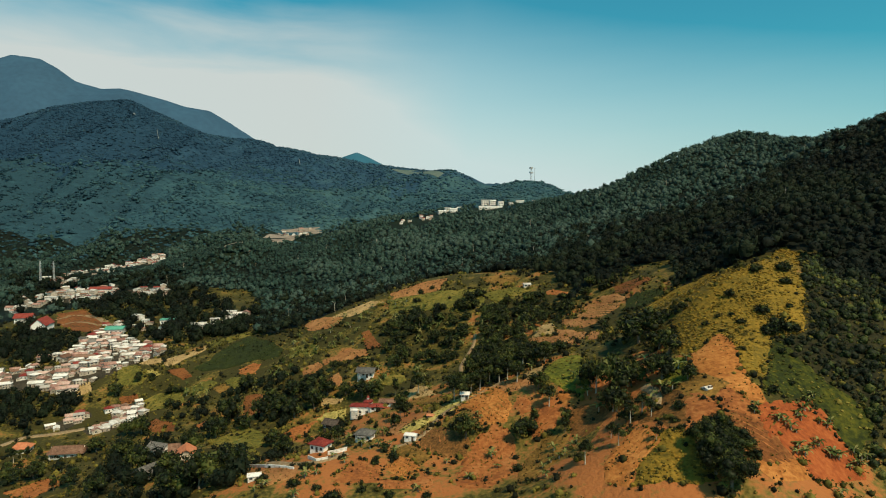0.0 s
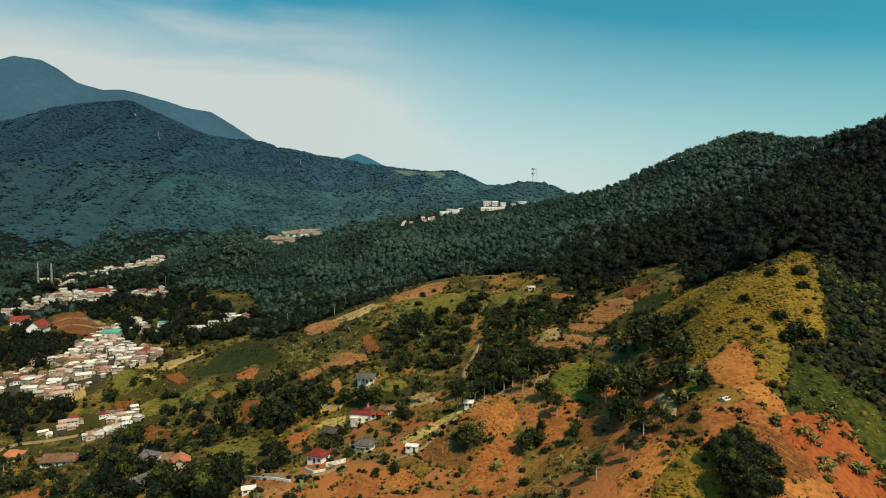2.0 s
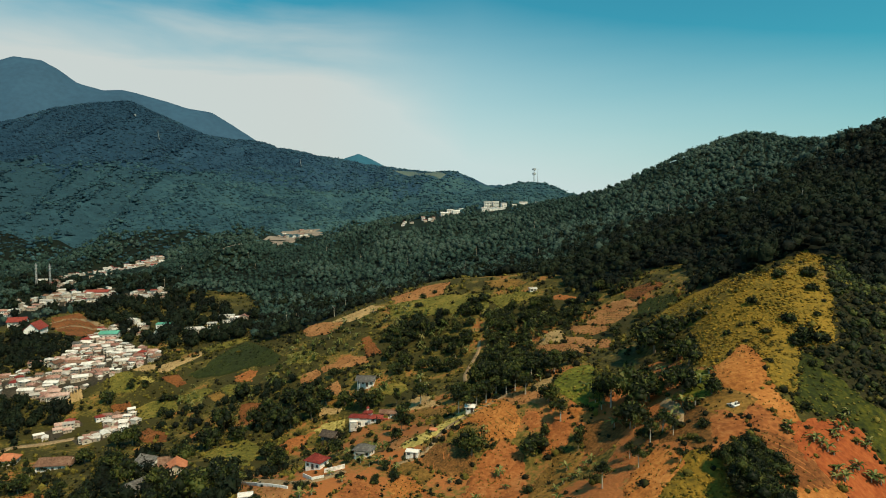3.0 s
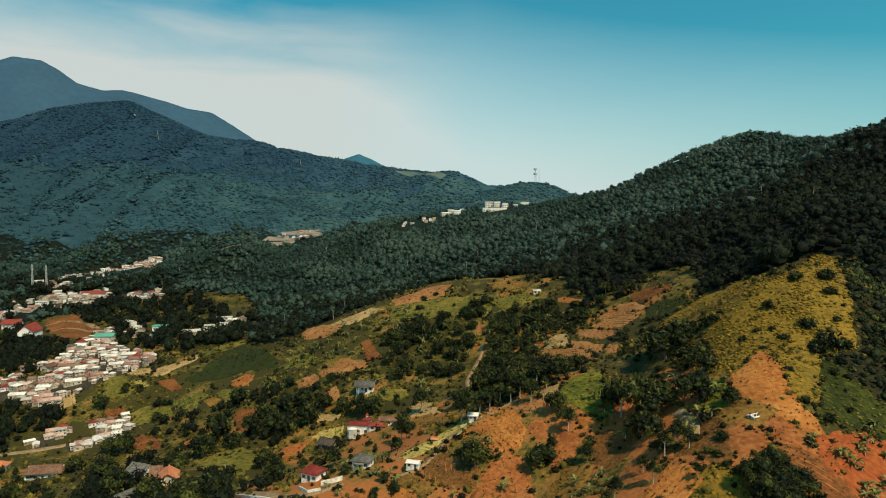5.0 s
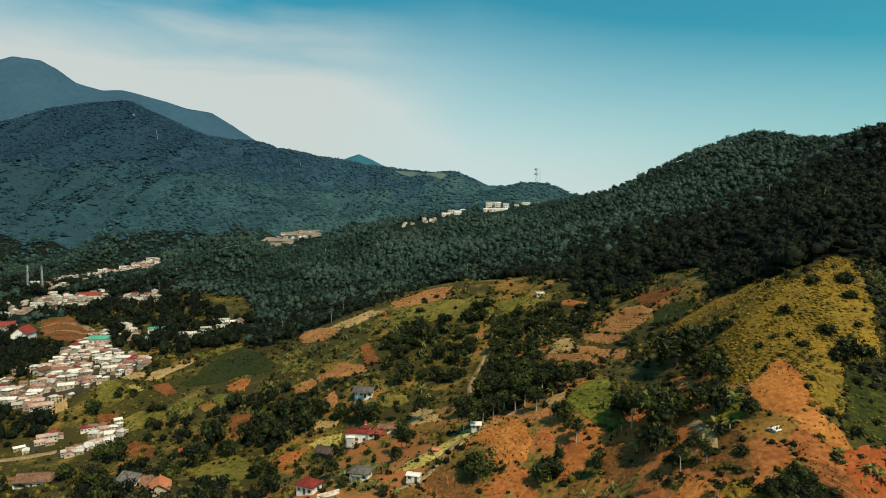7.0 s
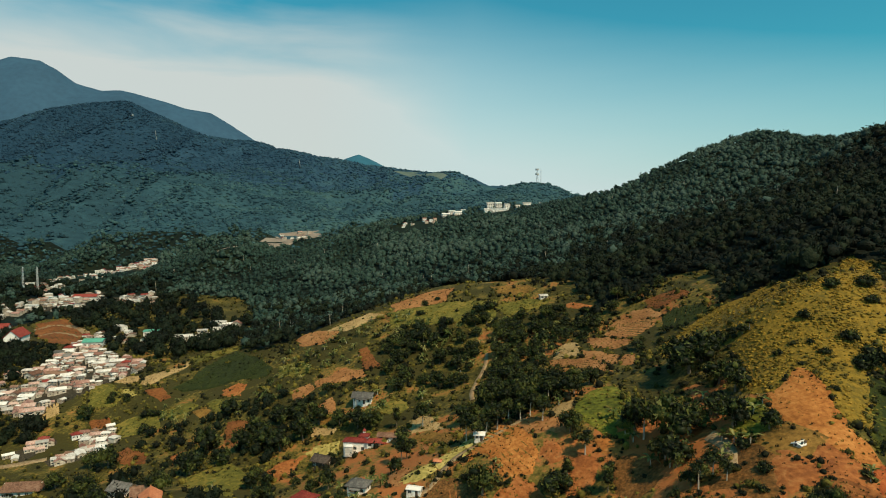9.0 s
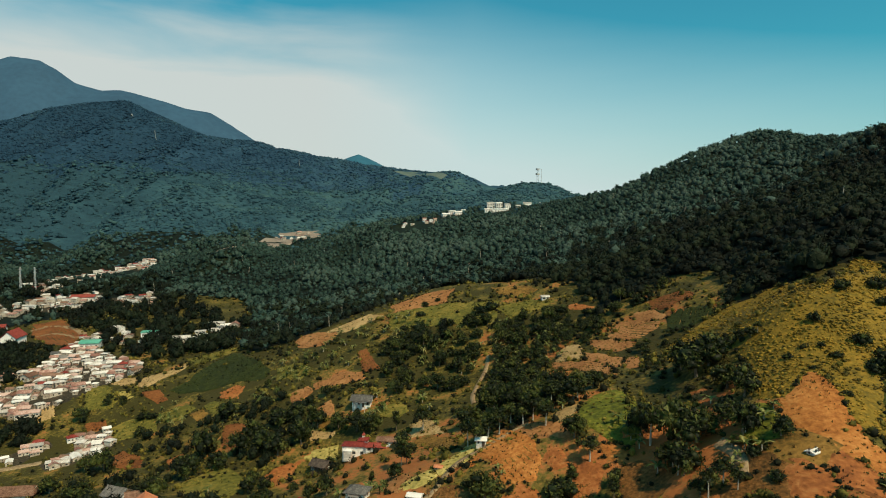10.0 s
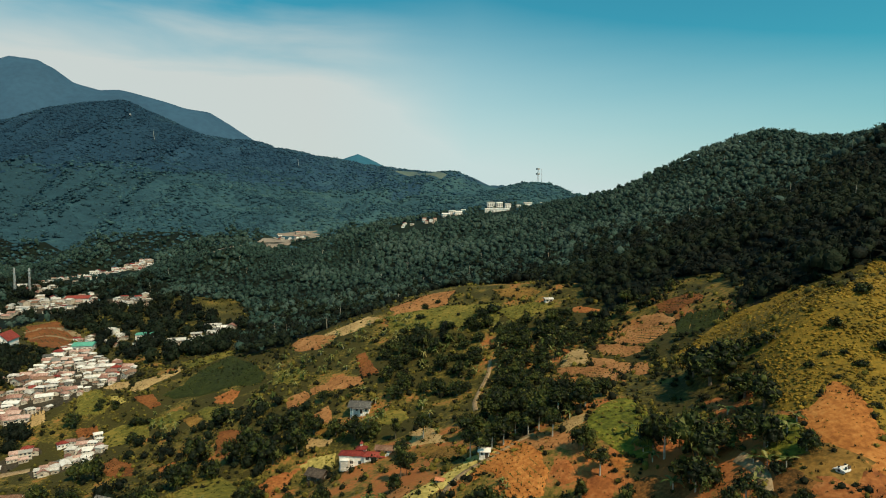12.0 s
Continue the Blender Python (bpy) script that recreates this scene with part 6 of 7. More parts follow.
def distant_quarters(*plans):
    """Houses of the far quarters, too small to tell apart: walls, gabled roofs and dark openings in one mesh."""
    rng = np.random.default_rng(88)
    mats = [WALL_CREAM, WALL_WHITE, ROOF["pale"], ROOF["pink"], ROOF["brown"], ROOF["red"], ROOF["grey"], GLASS_DARK]
    vs, fs, ids = [], [], []

    def add(points, quads, m, k):
        n = len(vs)
        vs.extend(tuple(m @ Vector(p)) for p in points)
        fs.extend(tuple(n + a for a in q) for q in quads)
        ids.extend([k] * len(quads))

    for outline, step, turn, size, gap in plans:
        p = np.array(outline, float)
        x, y = jittered(p[:, 0].min(), p[:, 0].max(), p[:, 1].min(), p[:, 1].max(), step, rng, 0.3)
        keep = (edge_distance(x, y, outline) > 0) & (rng.random(len(x)) > gap)
        for a, b in zip(x[keep], y[keep]):
            k = size[0] + (size[1] - size[0]) * rng.random()
            w, d, h, rise = (6.5 + 4 * rng.random()) * k / 2, (5.5 + 2 * rng.random()) * k / 2, (2.8 + 2.2 * (rng.random() < 0.3)) * k, (0.3 + 1.6 * rng.random()) * k
            m = Matrix.Translation((a, b, ground_at(a, b) + 0.3)) @ Matrix.Rotation(radians(turn + rng.normal() * 18 + (90 if rng.random() < 0.3 else 0)), 4, "Z")
            wall = int(rng.random() < 0.45)
            add([(-w, -d, -2), (w, -d, -2), (w, d, -2), (-w, d, -2), (-w, -d, h), (w, -d, h), (w, d, h), (-w, d, h)], [(0, 1, 5, 4), (1, 2, 6, 5), (2, 3, 7, 6), (3, 0, 4, 7)], m, wall)
            add([(-w, -d, h), (-w, d, h), (-w, 0, h + rise * 0.92), (w, -d, h), (w, d, h), (w, 0, h + rise * 0.92)], [(0, 2, 1, 1), (3, 4, 5, 5)], m, wall)
            e = 0.4 * k
            add([(-w - e, -d - e, h - 0.1), (w + e, -d - e, h - 0.1), (w + e, 0, h + rise), (-w - e, 0, h + rise), (-w - e, d + e, h - 0.1), (w + e, d + e, h - 0.1)], [(0, 1, 2, 3), (3, 2, 5, 4)], m, int(rng.choice((2, 2, 2, 3, 3, 4, 5, 6))))
            for c in (-0.55, 0.0, 0.55):
                add([(w * c - 0.4 * k, -d - 0.05, 0.9 * k), (w * c + 0.4 * k, -d - 0.05, 0.9 * k), (w * c + 0.4 * k, -d - 0.05, 2.0 * k), (w * c - 0.4 * k, -d - 0.05, 2.0 * k)], [(0, 1, 2, 3)], m, 7)
    me = bpy.data.meshes.new("distant_houses")
    me.from_pydata(vs, [], [q if q[2] != q[3] else q[:3] for q in fs])
    for m in mats:
        me.materials.append(m)
    me.polygons.foreach_set("material_index", np.array(ids, np.int32))
    return tagged(new("distant_houses", me), "crowded pale houses of the far quarters of the town", "houses", kind="stuff")


distant_quarters((QUARTERS[5], 6.6, 10, (0.45, 0.8), 0.25), (QUARTERS[6], 6.6, 10, (0.45, 0.8), 0.25), (QUARTERS[7], 7.2, 10, (0.5, 0.9), 0.12), (QUARTERS[8], 11, 30, (0.6, 1.0), 0.25),
                 (QUARTERS[11], 11, 5, (0.6, 1.0), 0.3), (QUARTERS[12], 9, 10, (0.4, 0.65), 0.35), (QUARTERS[14], 13, 10, (0.6, 0.9), 0.55),
                 ([(-426.9, 676.8), (-464.5, 810.1), (-399.4, 780.5), (-357.6, 637.8), (-378.5, 618.5)], 8, 15, (0.5, 0.85), 0.55), ([(-409.7, 602.1), (-390.0, 619.9), (-340.9, 591.0), (-374.2, 565.1)], 8, 5, (0.5, 0.85), 0.45), ([(-277.9, 506.9), (-229.6, 505.8), (-188.9, 480.3), (-207.3, 458.5), (-254.8, 480.8)], 7, 12, (0.45, 0.75), 0.6))

for _slot in TOWN + BANANAS + sum(TREES.values(), []):
    if not _slot[1]:
        raise ValueError("a pattern was never placed: " + _slot[0].name)


# ---- the houses on the near slope ----
VILLA_X, VILLA_Y = -30.0, 250.0


def villa(x, y, turn):
    """A white villa of two wings under red hipped roofs, with a lantern on the ridge."""
    root = new("villa")
    for dx, dy, w, d, h, rise, hip in ((-3.6, 0, 10, 4.8, 4.0, 0.95, 0.7), (5.6, -1.0, 8.0, 4.4, 4.2, 1.0, 0.6), (-0.6, 2.2, 3.6, 3.6, 5.4, 1.1, 0.95)):
        body = part("wall", wall_mesh(w, d, h, rise, False), WALL_WHITE, root)
        body.location = (dx, dy, 0)
        top = part("roof", roof_mesh(w, d, rise, 0.45, hip), ROOF["red"], root)
        top.location = (dx, dy, h + 0.22)
        for s in range(2 if h > 4 else 1):
            for k in range(3):
                opening(root, "window", dx - w / 2 + w * (k + 0.5) / 3, dy - d / 2, 0.8 + 2.1 * s, 1.4, 1.3, "-y", (WALL_CREAM, GLASS_DARK), True)
            opening(root, "window", dx + w / 2, dy + 0.5, 0.8 + 2.1 * s, 1.3, 1.3, "x", (WALL_CREAM, GLASS_DARK), True)
            opening(root, "window", dx - w / 2, dy + 0.5, 0.8 + 2.1 * s, 1.3, 1.3, "-x", (WALL_CREAM, GLASS_DARK), True)
    bm = bmesh.new()
    box(bm, -1.05, -0.15, 1.75, 2.65, 6.2, 7.4)
    part("lantern", bm, WALL_WHITE, root)
    top = part("lantern_roof", roof_mesh(0.9, 0.9, 1.0, 0.25, 0.95, 0.1), ROOF["red"], root)
    top.location = (-0.6, 2.2, 7.5)
    bm = bmesh.new()
    box(bm, 9.6, 11.4, -2.6, -0.6, -1, 5.0)
    part("tower", bm, WALL_WHITE, root, "white corner tower")
    bm = bmesh.new()
    box(bm, -7.5, -4.4, -4.4, -2.42, -1.5, 2.6)
    part("porch", bm, WALL_WHITE, root)
    top = part("porch_roof", roof_mesh(3.1, 1.8, 0.5, 0.3, 0.9, 0.12), ROOF["pale"], root, "pale flat porch roof")
    top.location = (-5.95, -3.4, 2.8)
    tagged(root, "white two-wing villa with dark red hipped roofs", "villa")
    return settle(root, x, y, turn, 0.82, 0.7)


villa(VILLA_X, VILLA_Y, -6)


def yard_wall(line, tall, label):
    """A plastered wall that steps down along a line on the ground."""
    bm = bmesh.new()
    for (ax, ay), (bx, by) in zip(line[:-1], line[1:]):
        n = max(1, int(math.hypot(bx - ax, by - ay) / 2.0))
        t = Vector((bx - ax, by - ay, 0)).normalized()
        side = Vector((-t.y, t.x, 0)) * 0.14
        for k in range(n):
            p = [Vector((ax + (bx - ax) * u, ay + (by - ay) * u, 0)) for u in (k / n, (k + 1) / n)]
            lo = [bm.verts.new(q + s + Vector((0, 0, ground_at(q.x, q.y) - 1.2))) for q in p for s in (side, -side)]
            hi = [bm.verts.new(q + s + Vector((0, 0, ground_at(q.x, q.y) + tall))) for q in p for s in (side, -side)]
            for a in ((0, 1, 3, 2),):
                bm.faces.new([hi[i] for i in a])
            for a, b in ((0, 1), (1, 3), (3, 2), (2, 0)):
                bm.faces.new((lo[a], lo[b], hi[b], hi[a]))
    bmesh.ops.recalc_face_normals(bm, faces=bm.faces)
    me = bpy.data.meshes.new("yard_wall")
    bm.to_mesh(me)
    bm.free()
    me.materials.append(WALL_WHITE)
    return tagged(new("yard_wall", me), label, "wall")


yard_wall([(-34.8, 186.7), (-31.9, 188.0), (-29.4, 189.4)], 1.2, "low white wall beside the red-roofed house")
yard_wall([(-40.6, 186.1), (-37.2, 181.7), (-34.0, 182.5)], 1.0, "low white wall below the red-roofed house")
yard_wall([(-64.0, 201.1), (-53.7, 187.2), (-43.2, 178.9)], 0.9, "pale wall along the narrow lane")


def lattice_mast(x, y, tall, wide, platforms):
    """A steel mast: four legs that lean together, cross braces, and drums at the top where it has platforms."""
    root = new("lattice_mast")
    steel = METAL_PALE
    levels = 7
    ring = lambda k: [((wide / 2) * (1 - 0.55 * k / levels) * sx, (wide / 2) * (1 - 0.55 * k / levels) * sy, tall * k / levels) for sx, sy in ((-1, -1), (1, -1), (1, 1), (-1, 1))]
    thick = 0.07 + tall * 0.003
    for c in range(4):
        bm = bmesh.new()
        a, b = ring(0)[c], ring(levels)[c]
        tube(bm, (a[0], a[1], -2), b, thick, thick * 0.7, 6)
        part("leg", bm, steel, root)
    for k in range(levels):
        lo, hi = ring(k), ring(k + 1)
        for c in range(4):
            for name, foot in (("brace", lo[c]), ("strut", hi[c])):
                bm = bmesh.new()
                tube(bm, foot, hi[(c + 1) % 4], thick * 0.5, thick * 0.5, 4)
                part(name, bm, steel, root)
    if platforms:
        for z in (tall * 0.62, tall * 0.98):
            bm = bmesh.new()
            bmesh.ops.create_cone(bm, cap_ends=True, segments=14, radius1=wide * 1.1, radius2=wide * 1.1, depth=3.2, matrix=Matrix.Translation((0, 0, z)))
            part("antenna_drum", bm, steel, root)
    else:
        for z in (tall * 0.78, tall * 0.9):
            bm = bmesh.new()
            tube(bm, (-wide * 1.3, 0, z), (wide * 1.3, 0, z), thick * 0.7, thick * 0.7, 5)
            part("crossarm", bm, steel, root)
    root.location = (x, y, ground_at(x, y))
    return tagged(root, "steel lattice mast with antenna drums on a wooded hill" if platforms else "grey steel lattice mast at the town edge", "mast")



settle(house(6.8, 5.6, 2.7, 1.8, "grey", WALL_WHITE, "white house with a grey hipped tile roof", 0.8, 0.8, 1, True, "", 3, True), -25.0, 199.0, -14, 0.74, -0.35)
settle(house(9.5, 4.2, 2.2, 1.2, "brown", WALL_CREAM, "long low house with a brown tile roof behind the villa", 0, 0.6, 1, True, "", 3), -21.7, 250.4, -10, 0.75, 0.4)
settle(house(6.6, 5, 2.7, 1.9, "dark", WOOD_DARK, "dark timber house with a dark brown gabled roof", 0, 0.8, 1, True, "", 3), -46.0, 257.0, -24, 0.88, -0.35)
settle(house(6.5, 5.6, 2.8, 2.0, "red", WALL_WHITE, "white house with a dark red hipped roof", 0.8, 0.7, 1, True, "", 3), -38.1, 193.1, -25, 0.78, -0.35)
settle(house(7.2, 4.6, 2.6, 1.6, "grey", WALL_WHITE, "long white house with a dark grey roof", 0, 0.9, 1, True, "", 4, True), -35.5, 289.0, -8, 1, -0.35)
settle(house(5.2, 3.4, 2.4, 0.6, "pale", WALL_WHITE, "white outbuilding beside the track", 0, 0.3, 1, True, "", 2), -9.9, 191.0, -15, 0.68, -0.35)
settle(house(3.0, 2.4, 2.1, 0.7, "pale", WALL_WHITE, "small white hut with a pale roof at the field edge", 0, 0.5, 1, True, "", 2), 7.4, 209.4, -8, 0.85, -0.35)
settle(house(3.6, 2.6, 2.1, 0.8, "orange", WALL_CREAM, "small shed with an orange tile roof", 0, 0.5, 1, True, "", 2), -4.1, 205.2, -20, 0.55, 0.6)
settle(house(14, 7, 3.0, 2.2, "brown", WALL_WHITE, "long white house with a brown tile roof", 0.3, 0.9, 1, True, "", 5), -169.5, 280.3, 8, 1, 0.8)
settle(house(7, 6, 3.0, 2.0, "orange", WALL_WHITE, "white house with an orange tile roof", 0.6, 0.7, 1, True, "", 3), -194.9, 287.0, 10, 1, 0.8)
settle(house(7, 6, 3.2, 2.4, "orange", WALL_CREAM, "cream house with an orange gabled roof", 0, 0.6, 1, True, "", 2), -96.1, 231.7, -70, 1, 0.8)
settle(house(7, 6, 3.2, 2.4, "brown", WALL_CREAM, "cream house with a brown gabled roof", 0, 0.6, 1, True, "", 2), -102.5, 240.8, 20, 1, 0.8)
settle(house(8, 6.5, 3.2, 2.4, "grey", WALL_CREAM, "cream house with a grey gabled roof", 0, 0.6, 1, True, "", 2), -103.6, 218.4, 60, 1, 0.8)
settle(house(8, 6.5, 3.2, 2.2, "grey", WALL_WHITE, "white house with a weathered grey roof", 0, 0.6, 1, True, "", 2), -117.8, 257.0, -20, 1, 0.8)
settle(house(6, 4.5, 2.5, 0.7, "pale", WALL_WHITE, "white shed with a pale sheet roof", 0, 0.4, 1, True, "", 2), -54.8, 179.3, 15, 0.6, 0.2)
settle(house(16, 10, 8, 5.0, "red", WALL_WHITE, "large white gabled building with a steep dark red roof", 0, 0.7, 2, True, "", 5), -306.4, 479.6, 100, 1.0, 0.8)
settle(house(14, 9, 6, 3.6, "red", WALL_WHITE, "white two-storey building with a dark red roof", 0, 0.9, 2, True, "", 4), -343.6, 515.0, 15, 0.9, 0.8)
settle(house(12, 9, 5.8, 1.6, "green", WALL_WHITE, "white house with a green sheet roof", 0, 0.6, 2, True, "", 4), -240.8, 460.8, 10, 1.0, 0.8)
settle(house(10, 8, 5.8, 0.4, "green", WALL_WHITE, "white building with a flat green roof", 0, 0.4, 2, True, "", 3), -211.9, 483.7, 10, 1, 0.8)
settle(house(11, 8, 5.8, 0.4, "pale", WALL_WHITE, "white flat-roofed building at the wood edge", 0, 0.4, 2, True, "", 3), -171.8, 504.6, 12, 1, 0.8)
settle(house(20, 10, 4, 2, "red", WALL_WHITE, "long white hall with a red roof", 0, 0.6, 1, True, "", 5), -340.6, 627.5, 10, 1.0, 0.8)
settle(house(11, 8, 4.5, 1.2, "pale", WALL_WHITE, "white building with a pale roof on the pass", 0, 0.4, 1, False, "", 3), -1.6, 902.9, 15, 1, 0.8)
settle(house(9, 8, 5.8, 0.4, "pale", WALL_WHITE, "white flat-roofed building on the pass", 0, 0.4, 2, False, "", 3), 6.6, 925.0, 10, 1, 0.8)
settle(house(10, 8, 4.5, 1.3, "pale", WALL_WHITE, "white building with a pale roof on the pass", 0, 0.4, 1, False, "", 3), 15.5, 917.4, 5, 1, 0.8)
settle(house(7, 6, 3.4, 1.2, "pale", WALL_CREAM, "cream house with a pale roof on the pass", 0, 0.4, 1, False, "", 2), 23.6, 946.0, 20, 1, 0.8)
settle(house(34, 9, 4.2, 0.8, "pale", WALL_WHITE, "long white terrace building on the pass", 0, 0.4, 1, False, "", 8), 69.3, 926.1, 4, 1, 0.8)
settle(house(11, 8, 8.5, 1.2, "pale", WALL_WHITE, "tall white hotel wing on the pass", 0, 0.4, 3, False, "", 4), 64.6, 980.2, 5, 1, 0.8)
settle(house(9, 8, 8.0, 1.2, "pale", WALL_WHITE, "tall white hotel wing on the pass", 0, 0.4, 3, False, "", 3), 75.8, 967.2, 5, 1, 0.8)
settle(house(8, 7, 6.5, 1.0, "pale", WALL_WHITE, "white hotel wing on the pass", 0, 0.4, 2, False, "", 3), 85.9, 945.3, 8, 1, 0.8)
settle(house(12, 8, 4.5, 1.5, "pale", WALL_WHITE, "white building with a pale roof on the pass", 0, 0.4, 1, False, "", 3), 118.6, 978.9, 5, 1, 0.8)
settle(house(6, 5, 3.2, 1.2, "pale", WALL_WHITE, "small white house on the pass", 0, 0.4, 1, False, "", 2), 99.9, 934.5, 10, 1, 0.8)
settle(house(6, 5, 3.2, 1.2, "pale", WALL_WHITE, "small white house on the pass", 0, 0.4, 1, False, "", 2), 151.2, 1054.7, 10, 1, 0.8)
settle(house(2.6, 1.8, 1.3, 0.4, "pale", WALL_WHITE, "tiny white shelter on the dug slope", 0, 0.4, 1, False, "", 2), 65.9, 155.1, 30, 0.8, 0.8)
settle(house(3.6, 2.8, 2.0, 0.6, "pale", WALL_WHITE, "small white shelter on the far terrace", 0, 0.4, 1, False, "", 2), 45.8, 344.3, 10, 1.0, 0.8)
lattice_mast(175.0, 1262.0, 25.0, 3.4, True)


def pole_mast(x, y, tall):
    root = new("pole_mast")
    bm = bmesh.new()
    tube(bm, (0, 0, -2), (0, 0, tall), 0.55, 0.3, 8)
    part("pole", bm, METAL_PALE, root)
    bm = bmesh.new()
    tube(bm, (-1.1, 0, tall * 0.93), (1.1, 0, tall * 0.93), 0.25, 0.25, 6)
    part("crossarm", bm, METAL_PALE, root)
    root.location = (x, y, ground_at(x, y))
    return tagged(root, "slender pale steel pole on the wooded hill", "mast")


pole_mast(182.0, 1262.0, 26.0)
lattice_mast(-421.5, 659.5, 23.6, 1.6, False)
lattice_mast(-413.6, 669.6, 23.9, 1.6, False)


# ---- low growth between the fields ----
def tuft_template(rng, blades, tall=1.0):
    c = rng.normal(size=(blades, 2)) * 0.4
    v = np.zeros((blades, 3, 3))
    a = rng.random(blades) * 6.283
    v[:, 0, :2], v[:, 1, :2] = c, c + np.stack([np.cos(a), np.sin(a)], -1) * 0.35
    v[:, 2, :2] = c + rng.normal(size=(blades, 2)) * 0.45
    v[:, 2, 2] = tall * (0.6 + 0.7 * rng.random(blades))
    return v.reshape(-1, 3), np.arange(blades * 3).reshape(-1, 3)


FLANK = [(133, 239), (164, 233), (97, 136), (96, 139), (102, 156), (103, 174), (116, 201)]


def plant_low():
    rng = np.random.default_rng(21)
    bush = [lump_template(rng, 1, 20, 0.85, 0.2, 0.8) for _ in range(6)]
    x, y = jittered(-270, 150, 100, 430, 2.4, rng)
    d = edge_distance(x, y, OPEN_LAND)
    clump = lattice(x / 22, y / 22, 51) + 0.6 * lattice(x / 8, y / 8, 52)
    bare = ~off_fields(x, y, -0.5, ("soil", "sand", "clay", "brown", "red", "tan", "lawn", "crop", "yard"))
    grassy = ~off_fields(x, y, -0.5, ("dry", "green", "lush", "olive", "stony", "weeds"))
    chance = np.where(bare, 0.05, np.where(grassy, 0.10, np.clip(0.42 + 0.5 * clump, 0.08, 0.9)))
    keep = (d > -6) & (rng.random(len(x)) < chance)
    x, y = x[keep], y[keep]
    r = 0.45 + 1.3 * rng.random(len(x)) ** 2.5
    tone = np.clip(0.42 + 0.3 * rng.normal(size=len(x)) + 0.15 * lattice(x / 30, y / 30, 53), 0, 1)
    scatter("shrubs", "low shrubs and weeds growing between the fields", np.stack([x, y, height(x, y)], -1), r, bush, tone, rng, SHRUB, 0.35, "shrub")
    x, y = jittered(-430, -110, 385, 640, 3.6, rng, 0.8)
    keep = (edge_distance(x, y, OPEN_LAND) > -10) & off_fields(x, y, 0.0, ("yard", "brown", "crop")) & (rng.random(len(x)) < np.clip(0.55 + 0.5 * lattice(x / 30, y / 30, 59), 0.1, 0.9))
    for q in QUARTERS:
        keep &= edge_distance(x, y, q) < 0.5
    x, y = x[keep], y[keep]
    scatter("garden_shrubs", "bushes and small trees in the gardens of the town", np.stack([x, y, height(x, y)], -1), 0.7 + 1.5 * rng.random(len(x)) ** 2, bush,
            np.clip(0.36 + 0.25 * rng.normal(size=len(x)), 0, 1), rng, SHRUB, 0.35, "shrub")
    # rows of bushes on the banks between the fields
    hx, hy = [], []
    for g, poly in FIELD_OUTLINES:
        if np.mean([p[1] for p in poly]) > 430:
            continue
        for (ax, ay), (bx, by) in zip(poly, poly[1:] + poly[:1]):
            long = math.hypot(bx - ax, by - ay)
            if rng.random() < 0.6:
                n = int(long / 0.8)
                u = rng.random(n)
                hx.append(ax + (bx - ax) * u + 0.45 * rng.normal(size=n)), hy.append(ay + (by - ay) * u + 0.45 * rng.normal(size=n))
    x, y = np.concatenate(hx), np.concatenate(hy)
    keep = rng.random(len(x)) < np.clip(0.55 + 0.6 * lattice(x / 7, y / 7, 56), 0, 1)
    x, y = x[keep], y[keep]
    scatter("hedgerows", "dark bushes and weeds along the banks between fields", np.stack([x, y, height(x, y)], -1), 0.3 + 0.6 * rng.random(len(x)) ** 2, bush,
            np.clip(0.4 + 0.25 * rng.normal(size=len(x)), 0, 1), rng, SHRUB, 0.35, "hedge")
    mini = [lump_template(rng, 1, 0, 0.8) for _ in range(3)]
    x, y = np.concatenate(ROW_PLANTS).T
    keep = rng.random(len(x)) < np.clip(0.22 + 0.4 * lattice(x / 8, y / 8, 58), 0.03, 1)
    x, y = x[keep] + 0.12 * rng.normal(size=keep.sum()), y[keep] + 0.12 * rng.normal(size=keep.sum())
    scatter("row_crops", "young crop plants set in rows on the ploughed fields", np.stack([x, y, height(x, y) + 0.25], -1), 0.08 + 0.16 * rng.random(len(x)) ** 2, mini,
            np.clip(0.45 + 0.25 * rng.normal(size=len(x)), 0, 1), rng, SHRUB, 0.3, "crop")
    # scrub on the steep flank beside the yellow hill
    x, y = jittered(84, 150, 128, 260, 1.7, rng)
    rough = (edge_distance(x, y, FLANK) > 0) | ~off_fields(x, y, 0.0, ("thicket",))
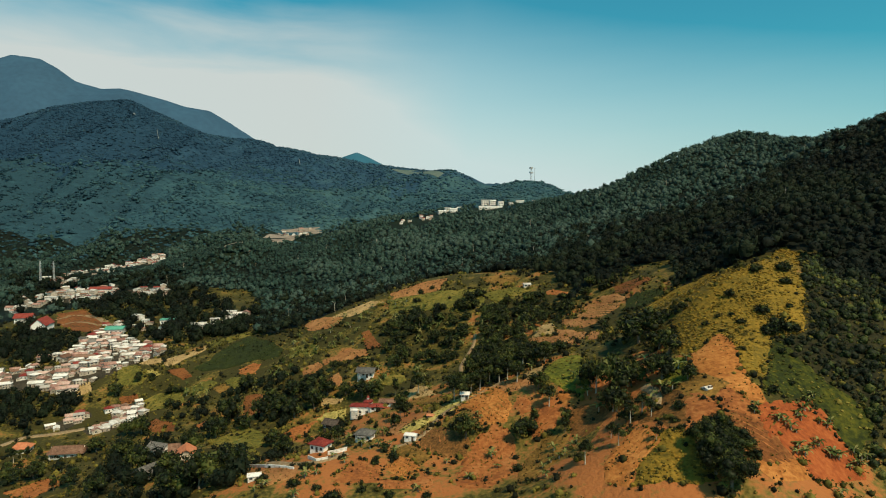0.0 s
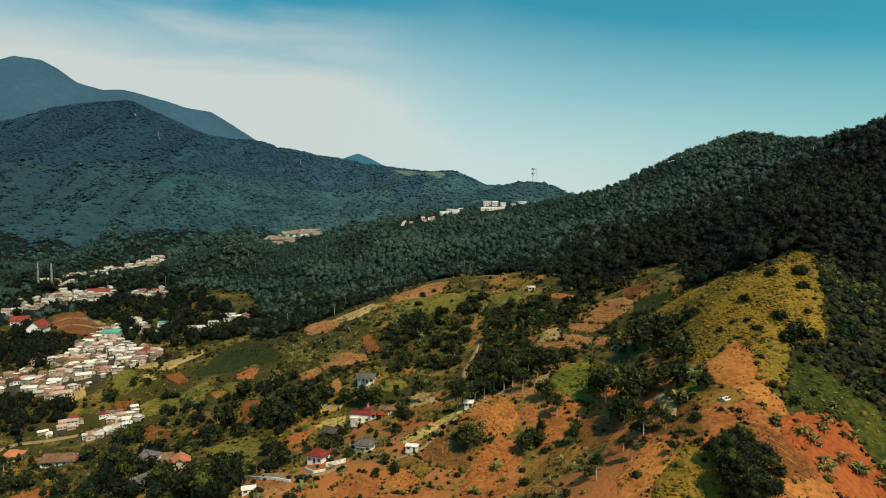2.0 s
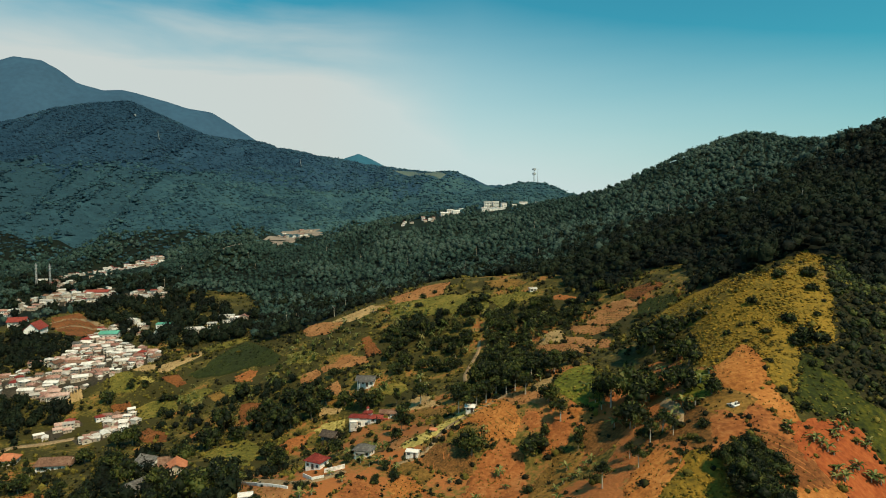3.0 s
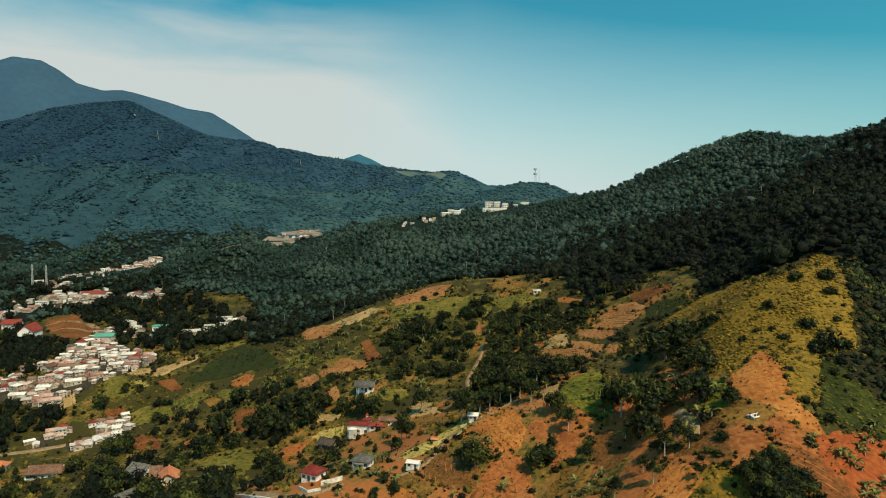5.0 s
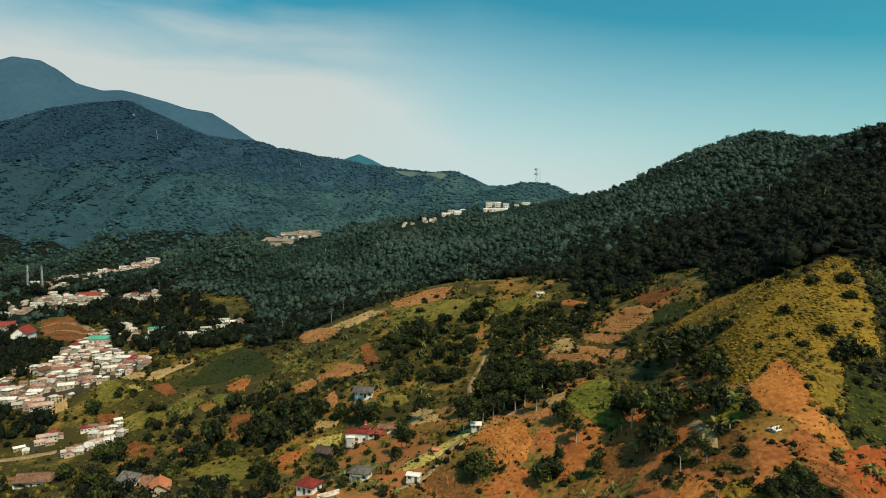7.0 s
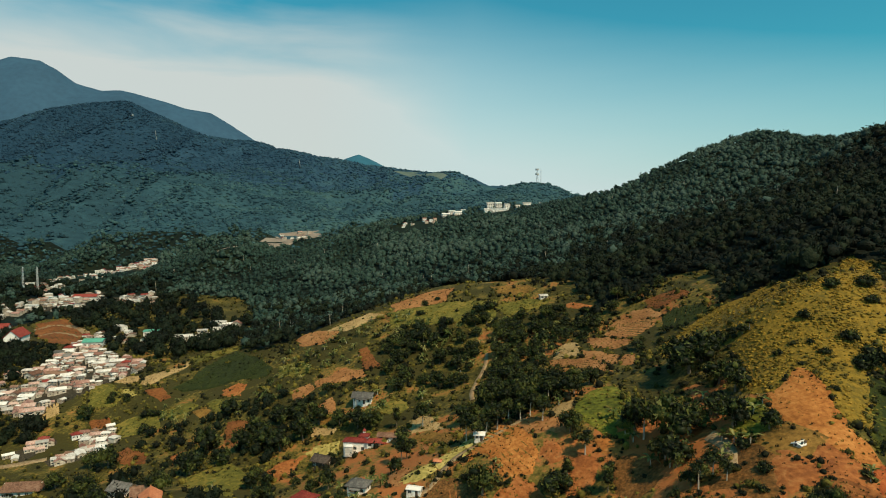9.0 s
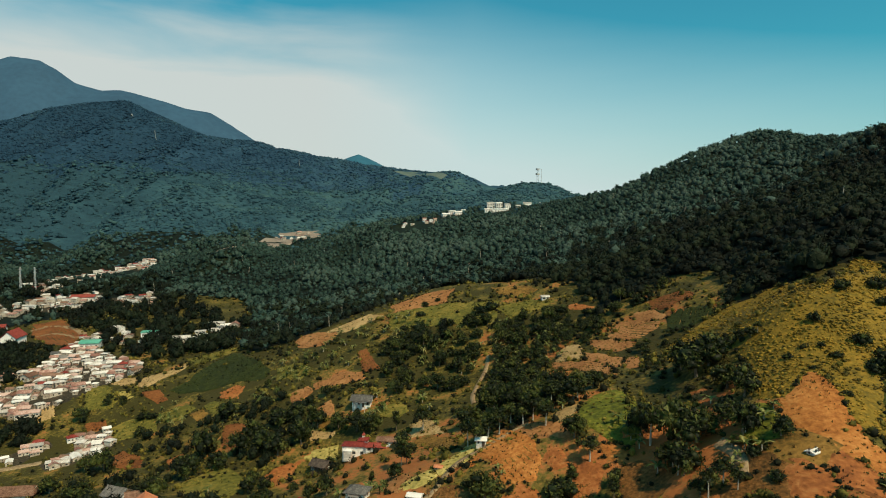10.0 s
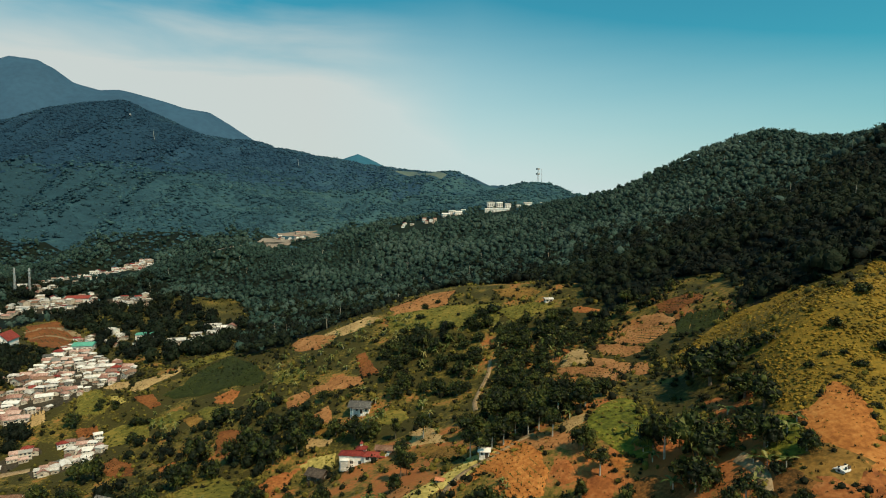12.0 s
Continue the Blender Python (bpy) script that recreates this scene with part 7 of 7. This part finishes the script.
    keep = rough & off_fields(x, y, 0.0, ("dry", "soil", "weeds", "sand")) & (rng.random(len(x)) < 0.85)
    x, y = x[keep], y[keep]
    scatter("hillside_scrub", "dense dark scrub on the steep hillside", np.stack([x, y, height(x, y)], -1), 0.6 + 1.5 * rng.random(len(x)) ** 2, bush,
            np.clip(0.30 + 0.18 * rng.normal(size=len(x)) + 0.2 * lattice(x / 9, y / 9, 57), 0, 0.85), rng, LEAF_TREE, 0.4, "scrub")
    tufts = [tuft_template(rng, 9) for _ in range(5)]
    mounds = [lump_template(rng, 1, 10, 0.5, 0.26, 0.8) for _ in range(6)]
    for name, label, grounds, mat, step, size in (
            ("dry_grass", "tufts of dry yellow grass on the hill", ("dry",), TUFT_DRY, 0.85, (0.22, 0.85)),
            ("green_grass", "tufts of green grass and weeds on the meadows", ("green", "lush", "weeds", "lawn"), TUFT_GREEN, 1.5, (0.25, 0.85)),
            ("crop_rows", "low green crop plants on the field", ("crop",), LEAF_TREE, 1.5, (0.3, 0.7)),
            ("stubble", "sparse stubble and weeds on the dug fields", ("olive", "tan", "brown", "soil", "sand", "clay"), SHRUB, 1.35, (0.14, 0.5))):
        px, py = [], []
        for g, poly in FIELD_OUTLINES:
            p = np.array(poly)
            if g not in grounds or p[:, 1].mean() > 430:
                continue
            a, b = jittered(p[:, 0].min(), p[:, 0].max(), p[:, 1].min(), p[:, 1].max(), step, rng)
            k = edge_distance(a, b, poly) > 0.1
            px.append(a[k]), py.append(b[k])
        x, y = np.concatenate(px), np.concatenate(py)
        keep = rng.random(len(x)) < np.clip(0.6 + 0.5 * lattice(x / 6, y / 6, 54), 0.15, 1)
        x, y = x[keep], y[keep]
        r = size[0] + (size[1] - size[0]) * rng.random(len(x)) ** 1.6
        tone = np.clip(0.5 + 0.18 * rng.normal(size=len(x)) + 0.3 * lattice(x / 9, y / 9, 55), 0, 1)
        scatter(name, label, np.stack([x, y, height(x, y) + 0.2], -1), r, mounds if mat in (TUFT_DRY, TUFT_GREEN) else tufts, tone, rng, mat, 0.0, "grass")


plant_low()
